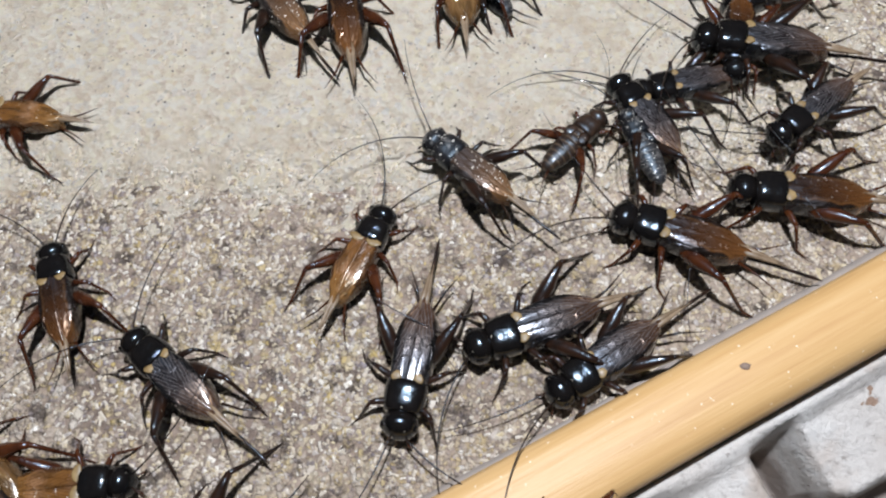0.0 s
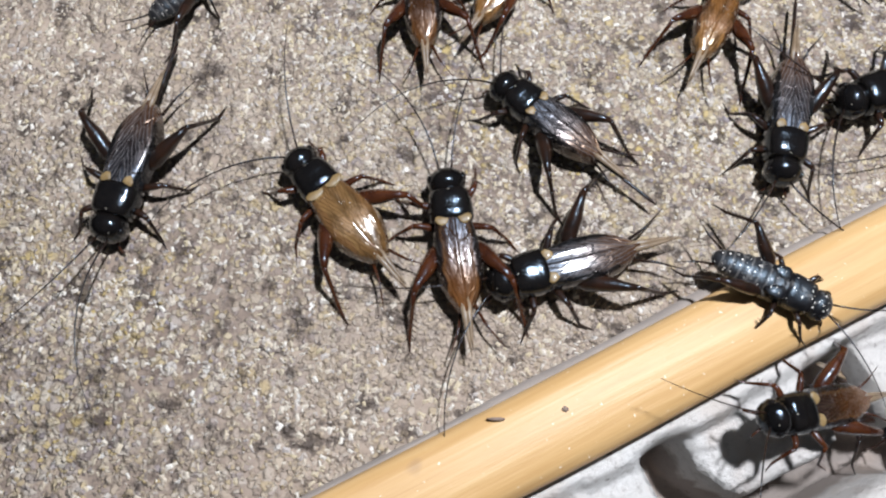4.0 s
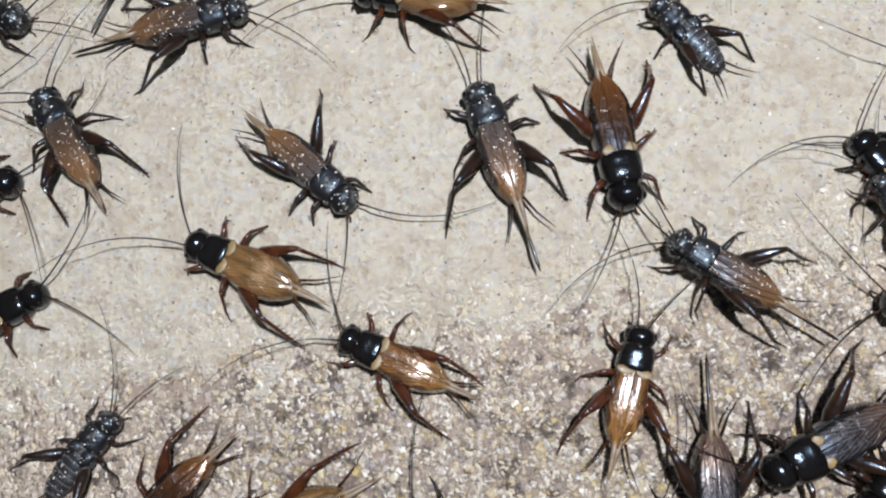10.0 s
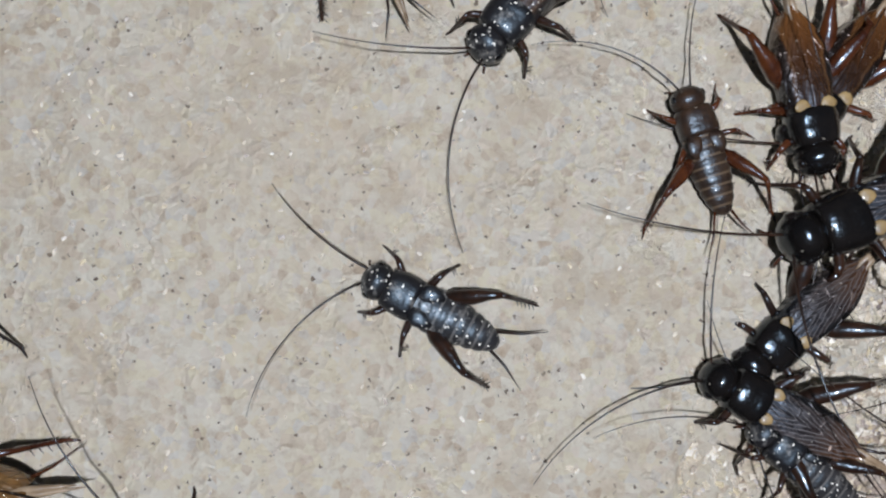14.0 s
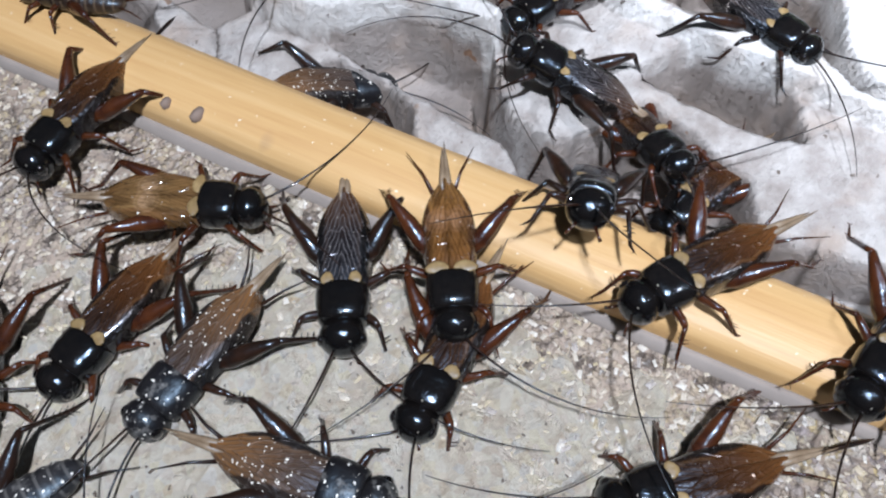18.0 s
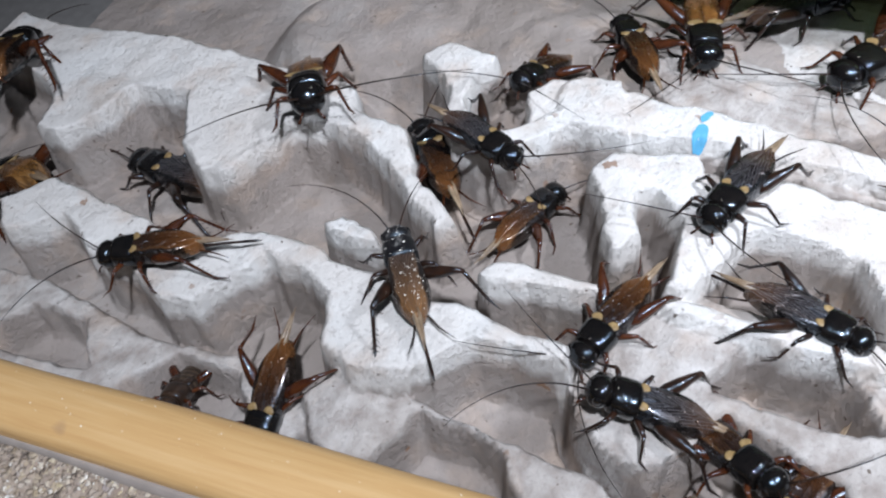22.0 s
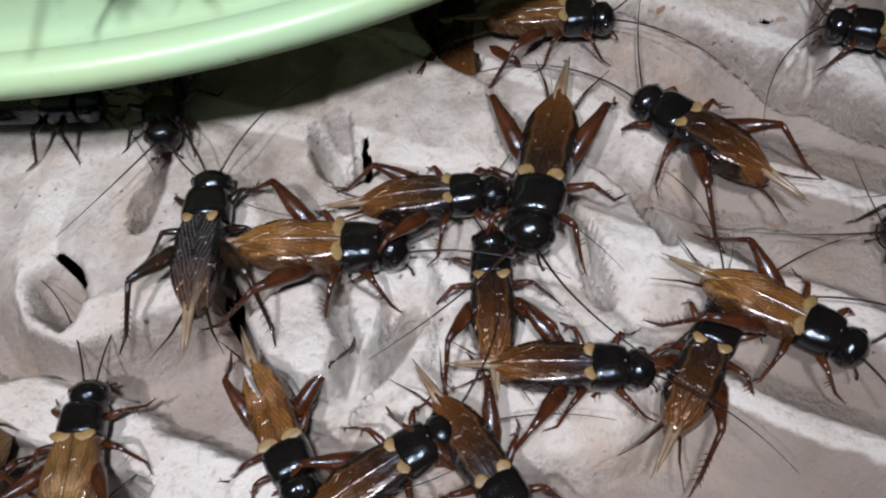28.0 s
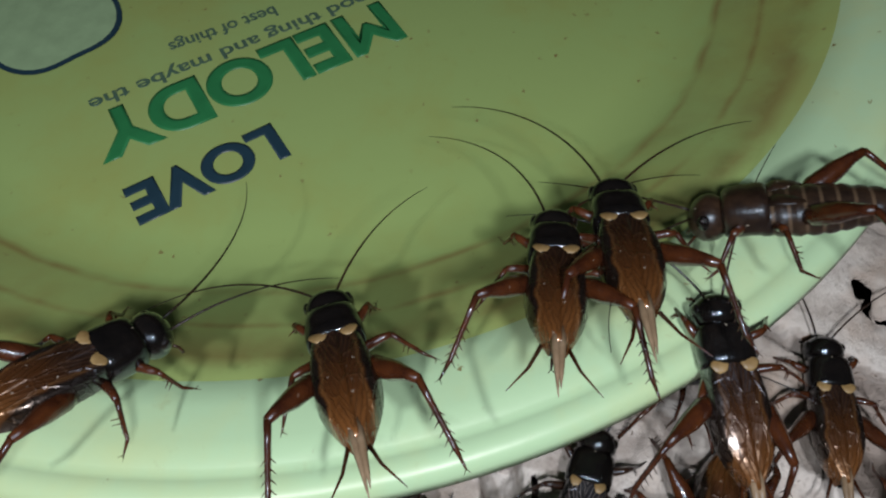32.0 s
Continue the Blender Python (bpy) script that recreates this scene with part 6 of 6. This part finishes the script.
    crawl(walker_37, [
        (0.00, pose(0.0675, 0.0487, 0.0020, 0, 0, 44)),
        (3.00, pose(0.0677, 0.0492, 0.0020, 0, 0, 39)),
        (11.00, pose(0.0880, 0.0620, 0.0020, 0, 0, 60)),
        (13.00, pose(0.0925, 0.0821, 0.0020, 0, 0, 96)),
        (14.00, pose(0.0875, 0.0797, 0.0020, 0, 0, 75)),
        (15.00, pose(0.0883, 0.0780, 0.0020, 0, 0, 49)),
        (15.50, pose(0.0900, 0.0794, 0.0020, 0, 0, 63)),
        (32.00, pose(0.0900, 0.0794, 0.0020, 0, 0, 63)),
    ])
    crawl(walker_47, [
        (0.00, pose(0.0963, 0.0685, 0.0010, 0, 0, -102)),
        (13.00, pose(0.0963, 0.0685, 0.0010, 0, 0, -102)),
        (15.00, pose(0.1033, 0.0911, 0.0010, 0, 0, -123)),
        (15.50, pose(0.1019, 0.0841, 0.0010, 0, 0, -113)),
        (17.50, pose(0.1002, 0.0823, 0.0010, 0, 0, -119)),
        (32.00, pose(0.1002, 0.0823, 0.0010, 0, 0, -119)),
    ])
    crawl(walker_51, [
        (0.00, pose(0.1194, 0.0950, 0.0050, 0, 0, 162)),
        (14.00, pose(0.1194, 0.0950, 0.0050, 0, 0, 162)),
        (15.50, pose(0.1304, 0.1042, 0.0039, 0, 0, 140)),
        (17.50, pose(0.1273, 0.1032, 0.0039, 0, 0, 139)),
        (18.00, pose(0.1279, 0.1023, 0.0039, 0, 0, 156)),
        (19.00, pose(0.1229, 0.1071, 0.0039, 0, 16, 146)),
        (20.00, pose(0.1241, 0.1078, 0.0039, 0, 0, 146)),
        (32.00, pose(0.1241, 0.1078, 0.0039, 0, 0, 146)),
    ])
    crawl(walker_53, [
        (0.00, pose(0.0645, 0.1910, 0.0010, 0, 0, -55)),
        (15.00, pose(0.0645, 0.1910, 0.0010, 0, 0, -55)),
        (17.50, pose(0.0965, 0.1562, 0.0010, 0, 0, -47)),
        (18.00, pose(0.1023, 0.1498, 0.0010, 0, 0, -55)),
        (19.00, pose(0.0996, 0.1419, 0.0010, 0, 0, -82)),
        (19.50, pose(0.1000, 0.1384, 0.0010, 0, 0, -81)),
        (20.00, pose(0.0984, 0.1364, 0.0010, 0, 0, -88)),
        (32.00, pose(0.0984, 0.1364, 0.0010, 0, 0, -88)),
    ])
    crawl(walker_55, [
        (0.00, pose(0.1593, 0.1326, -0.0028, 0, -22, -144)),
        (15.00, pose(0.1593, 0.1326, -0.0028, 0, -22, -144)),
        (17.50, pose(0.1201, 0.1285, 0.0039, 0, 0, -139)),
        (18.00, pose(0.1142, 0.1226, 0.0030, 0, 0, -138)),
        (18.50, pose(0.1109, 0.1182, 0.0030, 0, 0, -142)),
        (19.00, pose(0.1025, 0.1111, 0.0030, 0, 0, -144)),
        (19.50, pose(0.0979, 0.1062, 0.0030, 0, 0, -144)),
        (32.00, pose(0.0979, 0.1062, 0.0030, 0, 0, -144)),
    ])
    crawl(walker_60, [
        (0.00, pose(0.1160, 0.1696, 0.0039, 0, 22, -22)),
        (15.00, pose(0.1160, 0.1696, 0.0039, 0, 22, -22)),
        (17.50, pose(0.1205, 0.1498, 0.0039, 0, 0, -42)),
        (18.00, pose(0.1280, 0.1550, -0.0092, 0, 22, -31)),
        (19.00, pose(0.1350, 0.1550, -0.0054, 0, -22, 4)),
        (20.00, pose(0.1370, 0.1560, 0.0011, 0, 15, 46)),
        (22.00, pose(0.1470, 0.1670, 0.0008, 0, 0, 45)),
        (32.00, pose(0.1474, 0.1674, 0.0008, 0, 0, 45)),
    ])
    crawl(walker_61, [
        (0.00, pose(0.1480, 0.1699, 0.0008, 0, 22, 177)),
        (17.50, pose(0.1440, 0.1640, 0.0011, 0, 22, 177)),
        (19.00, pose(0.1380, 0.1660, 0.0012, 0, -22, 150)),
        (20.00, pose(0.1320, 0.1720, 0.0009, 0, 11, 169)),
        (20.50, pose(0.1280, 0.1810, -0.0077, 0, 22, 199)),
        (21.50, pose(0.1270, 0.1780, -0.0077, 0, 22, 196)),
        (22.00, pose(0.1250, 0.1780, -0.0075, 0, 22, 194)),
        (32.00, pose(0.1244, 0.1754, -0.0076, 0, 22, 194)),
    ])
    crawl(walker_62, [
        (0.00, pose(0.1138, 0.1813, 0.0039, 0, 0, 117)),
        (19.00, pose(0.1138, 0.1813, 0.0039, 0, 0, 117)),
        (20.00, pose(0.1155, 0.1826, 0.0039, 0, 0, 115)),
        (20.75, pose(0.1210, 0.1960, -0.0118, 0, -11, 159)),
        (21.50, pose(0.1200, 0.1940, -0.0129, 0, -22, 204)),
        (22.00, pose(0.1200, 0.1950, -0.0124, 0, -22, 201)),
        (32.00, pose(0.1173, 0.1869, -0.0132, 0, -22, 201)),
    ])
    crawl(walker_75, [
        (0.00, pose(0.2366, 0.1308, -0.0033, 0, -1, 169)),
        (19.00, pose(0.2366, 0.1308, -0.0033, 0, -1, 169)),
        (22.00, pose(0.2280, 0.1180, -0.0034, 0, 1, 149)),
        (23.00, pose(0.2300, 0.1160, -0.0033, 0, 2, 153)),
        (24.00, pose(0.2300, 0.1170, -0.0033, 0, 2, 153)),
        (24.50, pose(0.2250, 0.1220, -0.0034, 0, 1, 91)),
        (25.00, pose(0.2270, 0.1300, -0.0035, 0, 1, 71)),
        (25.50, pose(0.2280, 0.1340, -0.0035, 0, 1, 69)),
        (27.50, pose(0.2263, 0.1436, -0.0032, 0, 0, 60)),
        (32.00, pose(0.2260, 0.1430, -0.0032, 0, 0, 60)),
    ])
    crawl(walker_76, [
        (0.00, pose(0.2484, 0.0938, -0.0031, 0, 1, -27)),
        (23.00, pose(0.2480, 0.0940, -0.0030, 0, 1, -27)),
        (24.00, pose(0.2350, 0.0900, -0.0032, 0, -0, -28)),
        (24.50, pose(0.2350, 0.0880, -0.0032, 0, -0, -64)),
        (25.00, pose(0.2390, 0.0860, -0.0032, 0, 0, -53)),
        (25.50, pose(0.2420, 0.0790, -0.0033, 0, 4, -66)),
        (27.50, pose(0.2360, 0.0730, -0.0039, 0, -1, -87)),
        (28.00, pose(0.2400, 0.0620, -0.0057, 0, 6, -66)),
        (29.00, pose(0.2410, 0.0570, -0.0055, 0, 14, -71)),
        (32.00, pose(0.2412, 0.0571, -0.0059, 0, 14, -71)),
    ])
    crawl(walker_77, [
        (0.00, pose(0.1953, 0.1015, -0.0049, 0, -9, 50)),
        (23.00, pose(0.2000, 0.1020, -0.0046, 0, -9, 50)),
        (24.00, pose(0.2120, 0.0870, -0.0081, 0, -4, 59)),
        (24.50, pose(0.2150, 0.0920, -0.0079, 0, -14, 69)),
        (25.00, pose(0.2190, 0.0970, -0.0044, 0, 10, 59)),
        (25.50, pose(0.2210, 0.1010, -0.0037, 0, -10, 49)),
        (27.50, pose(0.2030, 0.0920, -0.0072, 0, -6, 53)),
        (32.00, pose(0.2026, 0.0890, -0.0099, 0, -6, 53)),
    ])
    crawl(walker_80, [
        (0.00, pose(0.2404, 0.0755, -0.0034, 0, 0, 19)),
        (25.50, pose(0.2400, 0.0750, -0.0034, 0, 0, 19)),
        (28.00, pose(0.2350, 0.0740, -0.0035, 0, 0, 25)),
        (29.00, pose(0.2400, 0.0730, -0.0036, 0, 0, 34)),
        (32.00, pose(0.2400, 0.0730, -0.0036, 0, 0, 34)),
    ])
    crawl(walker_81, [
        (0.00, pose(0.2388, 0.0713, -0.0044, 0, 0, -28)),
        (24.00, pose(0.2390, 0.0710, -0.0045, 0, 0, -28)),
        (24.50, pose(0.2410, 0.0680, -0.0046, 0, 0, -38)),
        (25.00, pose(0.2370, 0.0630, -0.0057, 0, 0, -89)),
        (25.50, pose(0.2320, 0.0580, -0.0039, 0, 0, -107)),
        (27.50, pose(0.2340, 0.0390, -0.0083, 0, 0, -86)),
        (28.00, pose(0.2380, 0.0300, -0.0082, 0, 0, -69)),
        (29.00, pose(0.2430, 0.0250, -0.0085, 0, 0, -33)),
        (32.00, pose(0.2434, 0.0255, -0.0085, 0, 0, -33)),
    ])
    crawl(walker_83, [
        (0.00, pose(0.2628, 0.0597, -0.0030, 0, 0, -150)),
        (24.50, pose(0.2610, 0.0600, -0.0030, 0, 0, -150)),
        (25.00, pose(0.2500, 0.0530, -0.0054, 0, 0, -168)),
        (25.50, pose(0.2490, 0.0510, -0.0058, 0, 0, -135)),
        (26.50, pose(0.2420, 0.0270, -0.0084, 0, 0, -95)),
        (27.50, pose(0.2370, 0.0170, -0.0105, 0, 0, -49)),
        (28.00, pose(0.2440, 0.0170, -0.0096, 0, 0, -6)),
        (29.00, pose(0.2590, 0.0100, -0.0070, 0, 0, -33)),
        (30.00, pose(0.2690, 0.0180, -0.0087, 0, 0, -9)),
        (32.00, pose(0.2700, 0.0190, -0.0092, 0, 0, -9)),
    ])
    crawl(walker_84, [
        (0.00, pose(0.2626, 0.0869, -0.0041, 0, 0, -152)),
        (25.50, pose(0.2610, 0.0860, -0.0038, 0, 0, -152)),
        (27.50, pose(0.2530, 0.0930, -0.0033, 0, 0, -152)),
        (28.00, pose(0.2530, 0.0920, -0.0033, 0, 0, -147)),
        (32.00, pose(0.2530, 0.0930, -0.0033, 0, 0, -147)),
    ])
    crawl(walker_89, [
        (0.00, pose(0.2838, 0.0484, -0.0040, 0, 0, 60)),
        (25.50, pose(0.2830, 0.0480, -0.0041, 0, 0, 60)),
        (27.50, pose(0.2740, 0.0250, -0.0079, 0, 0, 60)),
        (28.00, pose(0.2730, 0.0250, -0.0077, 0, 0, 68)),
        (29.00, pose(0.2730, 0.0260, -0.0076, 0, 0, 68)),
        (30.00, pose(0.2750, 0.0340, -0.0051, 0, 0, 97)),
        (30.50, pose(0.2730, 0.0400, -0.0044, 0, 0, 117)),
        (31.00, pose(0.2600, 0.0440, -0.0045, 0, 0, 96)),
        (32.00, pose(0.2580, 0.0440, -0.0047, 0, 0, 97)),
    ])
    crawl(walker_90, [
        (0.00, pose(0.2696, 0.0495, -0.0037, 0, 0, -156)),
        (25.00, pose(0.2680, 0.0500, -0.0034, 0, 0, -156)),
        (27.50, pose(0.2520, 0.0170, -0.0076, 0, 0, -97)),
        (28.00, pose(0.2520, 0.0110, -0.0074, 0, 0, -100)),
        (29.00, pose(0.2530, 0.0020, -0.0058, 0, 0, -90)),
        (32.00, pose(0.2542, 0.0020, -0.0057, 0, 0, -90)),
    ])
    crawl(walker_91, [
        (0.00, pose(0.2191, 0.0747, -0.0145, 0, 0, -114)),
        (25.50, pose(0.2180, 0.0740, -0.0145, 0, 0, -114)),
        (27.00, pose(0.2180, 0.0740, -0.0145, 0, 0, -210)),
        (27.50, pose(0.2180, 0.0610, -0.0092, 0, 0, -136)),
        (28.00, pose(0.2200, 0.0570, -0.0093, 0, 0, -131)),
        (32.00, pose(0.2201, 0.0574, -0.0079, 0, 0, -131)),
    ])
    crawl(walker_95, [
        (0.00, pose(0.3315, 0.1104, -0.0136, 0, 0, -64)),
        (25.50, pose(0.3315, 0.1104, -0.0136, 0, 0, -64)),
        (27.50, pose(0.2830, 0.0510, -0.0040, 0, 0, -73)),
        (28.00, pose(0.2830, 0.0490, -0.0041, 0, 0, -70)),
        (29.00, pose(0.2840, 0.0460, -0.0042, 0, 0, -67)),
        (30.00, pose(0.2840, 0.0490, -0.0041, 0, 0, -98)),
        (30.50, pose(0.2850, 0.0470, -0.0041, 0, 0, -72)),
        (31.00, pose(0.2810, 0.0510, -0.0040, 0, 0, -64)),
        (32.00, pose(0.2790, 0.0530, -0.0040, 0, 0, -63)),
    ])
    crawl(walker_96, [
        (0.00, pose(0.2817, 0.0938, 0.0246, 0, 18, -55)),
        (27.50, pose(0.2817, 0.0938, 0.0246, 0, 18, -55)),
        (29.00, pose(0.2640, 0.0566, 0.0255, -20, 18, -69)),
        (30.00, pose(0.2786, 0.0572, 0.0248, -20, 18, -60)),
        (30.50, pose(0.2821, 0.0577, 0.0246, -20, 18, -53)),
        (31.00, pose(0.2812, 0.0623, 0.0246, -20, 18, -43)),
        (31.50, pose(0.2746, 0.0688, 0.0250, -14, 18, 6)),
        (32.00, pose(0.2696, 0.0684, 0.0252, 0, 18, 20)),
    ])
    crawl(walker_97, [
        (0.00, pose(0.3292, 0.1231, 0.0223, 0, 18, -124)),
        (29.00, pose(0.3292, 0.1231, 0.0223, 0, 18, -124)),
        (31.00, pose(0.3351, 0.0707, 0.0221, 0, 18, -148)),
        (31.17, pose(0.3165, 0.0669, 0.0229, 0, 0, -91)),
        (31.33, pose(0.2975, 0.0622, 0.0239, 0, 0, -36)),
        (31.50, pose(0.2795, 0.0631, 0.0247, 0, 18, 16)),
        (32.00, pose(0.2764, 0.0625, 0.0249, 0, 18, 25)),
    ])
    crawl(walker_98, [
        (0.00, pose(0.2863, 0.0529, 0.0244, 0, 18, 108)),
        (29.00, pose(0.2863, 0.0529, 0.0244, 30, 18, 108)),
        (30.00, pose(0.2897, 0.0381, 0.0220, 30, 18, 96)),
        (30.50, pose(0.2913, 0.0386, 0.0242, 30, 18, 98)),
        (31.00, pose(0.2910, 0.0409, 0.0242, 30, 18, 98)),
        (31.50, pose(0.2935, 0.0443, 0.0241, 30, 18, 95)),
        (32.00, pose(0.2888, 0.0454, 0.0243, 30, 18, 108)),
    ])
    crawl(walker_107, [
        (0.00, pose(0.2805, 0.0641, -0.01, 0, 0, 24)),
        (30.30, pose(0.2790, 0.0600, -0.01, 0, 0, 24)),
        (31.00, pose(0.2750, 0.0420, -0.0042, 0, 0, 68)),
        (31.50, pose(0.2750, 0.0420, -0.0045, 0, 0, 32)),
        (32.00, pose(0.2707, 0.0473, 0.015, 0, -12, 29)),
    ])
    crawl(walker_108, [
        (0.00, pose(0.2561, -0.0131, -0.0061, 0, 0, 88)),
        (29.20, pose(0.2570, -0.0130, -0.0076, 0, 0, 88)),
        (31.00, pose(0.2770, 0.0250, -0.0086, 0, 0, 22)),
        (31.50, pose(0.2840, 0.0270, -0.0081, 0, 0, 18)),
        (32.00, pose(0.2821, 0.0309, -0.0055, 0, 0, 18)),
    ])
    crawl(walker_17, [
        (0.00, pose(-0.0032, -0.0026, 0.0000, 0, 0, 5)),
        (0.50, pose(-0.0016, -0.0026, 0.0000, 0, 0, 11)),
        (1.00, pose(0.0017, -0.0020, 0.0000, 0, 0, 9)),
        (2.00, pose(0.0014, 0.0063, 0.0000, 0, 0, 67)),
        (3.00, pose(0.0065, 0.0226, 0.0000, 0, 0, 45)),
        (6.00, pose(-0.0046, 0.0447, 0.0000, 0, 0, 111)),
        (8.00, pose(0.0056, 0.0428, 0.0000, 0, 0, 129)),
        (9.00, pose(0.0014, 0.0393, 0.0000, 0, 0, 144)),
        (10.00, pose(0.0028, 0.0394, 0.0000, 0, 0, 146)),
        (32.00, pose(0.0028, 0.0394, 0.0000, 0, 0, 146)),
    ])
    crawl(walker_23, [
        (0.00, pose(-0.0231, 0.0563, 0.0010, 0, 0, 173)),
        (1.00, pose(-0.0239, 0.0562, 0.0010, 0, 0, 167)),
        (3.00, pose(-0.0620, 0.0700, 0.0010, 0, 0, 150)),
        (6.00, pose(-0.0590, 0.0622, 0.0010, 0, 0, 96)),
        (9.00, pose(-0.0561, 0.0543, 0.0010, 0, 0, 42)),
        (11.00, pose(-0.0553, 0.0576, 0.0010, 0, 0, 7)),
        (12.00, pose(-0.0556, 0.0587, 0.0010, 0, 0, 10)),
        (32.00, pose(-0.0556, 0.0587, 0.0010, 0, 0, 10)),
    ])
    crawl(walker_24, [
        (0.00, pose(0.0502, 0.0807, 0.0020, 0, 0, 95)),
        (1.00, pose(0.0620, 0.0780, 0.0020, 0, 0, 85)),
        (9.00, pose(-0.0175, 0.0557, 0.0020, 0, 0, 154)),
        (10.00, pose(-0.0169, 0.0565, 0.0020, 0, 0, 146)),
        (11.00, pose(-0.0195, 0.0584, 0.0020, 0, 0, 142)),
        (12.00, pose(-0.0200, 0.0603, 0.0020, 0, 0, 134)),
        (32.00, pose(-0.0200, 0.0603, 0.0020, 0, 0, 134)),
    ])
    crawl(walker_26, [
        (0.00, pose(0.0186, 0.0780, 0.0020, 0, 0, 125)),
        (1.00, pose(0.0180, 0.0760, 0.0020, 0, 0, 110)),
        (9.00, pose(0.0246, 0.0655, 0.0020, 0, 0, 122)),
        (10.00, pose(0.0227, 0.0685, 0.0020, 0, 0, 98)),
        (11.00, pose(0.0219, 0.0683, 0.0020, 0, 0, 110)),
        (12.00, pose(0.0211, 0.0688, 0.0020, 0, 0, 112)),
        (32.00, pose(0.0211, 0.0688, 0.0020, 0, 0, 112)),
    ])
    crawl(walker_27, [
        (0.00, pose(0.0308, 0.0754, 0.0020, 0, 0, 98)),
        (1.00, pose(0.0300, 0.0750, 0.0020, 0, 0, 95)),
        (3.33, pose(0.0420, 0.0873, 0.0020, 0, 0, 150)),
        (5.67, pose(0.0540, 0.0997, 0.0020, 0, 0, 205)),
        (8.00, pose(0.0660, 0.1120, 0.0020, 0, 0, 260)),
        (9.50, pose(0.0396, 0.0780, 0.0020, 0, 0, 265)),
        (10.00, pose(0.0398, 0.0661, 0.0020, 0, 0, 270)),
        (11.00, pose(0.0411, 0.0602, 0.0020, 0, 0, 264)),
        (12.00, pose(0.0392, 0.0476, 0.0020, 0, 0, 271)),
        (32.00, pose(0.0392, 0.0476, 0.0020, 0, 0, 271)),
    ])
    crawl(walker_25, [
        (0.00, pose(-0.0600, 0.1300, 0.0020, 0, 0, -60)),
        (7.00, pose(-0.0450, 0.1200, 0.0020, 0, 0, -50)),
        (9.00, pose(-0.0055, 0.0695, 0.0020, 0, 0, -52)),
        (10.00, pose(-0.0057, 0.0699, 0.0020, 0, 0, -51)),
        (11.00, pose(-0.0065, 0.0650, 0.0020, 0, 0, -69)),
        (12.00, pose(0.0056, 0.0568, 0.0020, 0, 0, -42)),
        (32.00, pose(0.0056, 0.0568, 0.0020, 0, 0, -42)),
    ])
    crawl(walker_113, [
        (0.00, pose(0.0750, 0.2150, 0.0010, 0, 0, -100)),
        (16.00, pose(0.0850, 0.2000, 0.0010, 0, 0, -110)),
        (17.50, pose(0.1064, 0.1689, 0.0039, 0, 19, -172)),
        (18.00, pose(0.1028, 0.1683, 0.0010, 0, 0, -170)),
        (19.00, pose(0.0923, 0.1686, 0.0010, 0, 0, -193)),
        (20.00, pose(0.0885, 0.1714, 0.0010, 0, 0, -206)),
        (32.00, pose(0.0885, 0.1714, 0.0010, 0, 0, -206)),
    ])
    crawl(walker_114, [
        (0.00, pose(0.2258, 0.1502, -0.0031, 0, 0, -155)),
        (22.00, pose(0.2240, 0.1500, -0.0030, 0, 0, -155)),
        (23.00, pose(0.2200, 0.1450, -0.0028, 0, 0, -131)),
        (24.00, pose(0.2150, 0.1370, -0.0025, 0, 0, -107)),
        (25.00, pose(0.2140, 0.1390, -0.0025, 0, 0, -92)),
        (32.00, pose(0.2145, 0.1405, -0.0023, 0, 0, -92)),
    ])
    crawl(walker_115, [
        (0.00, pose(0.2141, 0.1592, -0.0031, 0, 0, 42)),
        (22.20, pose(0.2140, 0.1590, -0.0031, 0, 0, 42)),
        (23.60, pose(0.2010, 0.1480, -0.014, 0, 0, -90)),
        (32.00, pose(0.2120, 0.1598, -0.014, 0, 0, -90)),
    ])
    crawl(walker_116, [
        (0.00, pose(0.2279, 0.0491, -0.0083, 0, 0, -34)),
        (25.50, pose(0.2270, 0.0490, -0.0082, 0, 0, -34)),
        (27.40, pose(0.2090, 0.0760, -0.0091, 0, 0, 27)),
        (32.00, pose(0.2076, 0.0731, -0.0093, 0, 0, 27)),
    ])
    crawl(walker_117, [
        (0.00, pose(0.2744, 0.0822, -0.0041, 0, 0, -63)),
        (25.20, pose(0.2710, 0.0810, -0.0039, 0, 0, -63)),
        (27.40, pose(0.2450, 0.1080, -0.0032, 0, 0, -70)),
        (32.00, pose(0.2450, 0.1080, -0.0032, 0, 0, -70)),
    ])
    crawl(walker_118, [
        (0.00, pose(0.2862, 0.0891, -0.012, 0, 0, -99)),
        (30.20, pose(0.2850, 0.0860, -0.012, 0, 0, -99)),
        (31.00, pose(0.2700, 0.0590, -0.0030, 0, 0, -27)),
        (32.00, pose(0.2560, 0.0580, -0.0031, 0, 0, 5)),
    ])
    for ob in STILL:
        feel(ob)


motions()
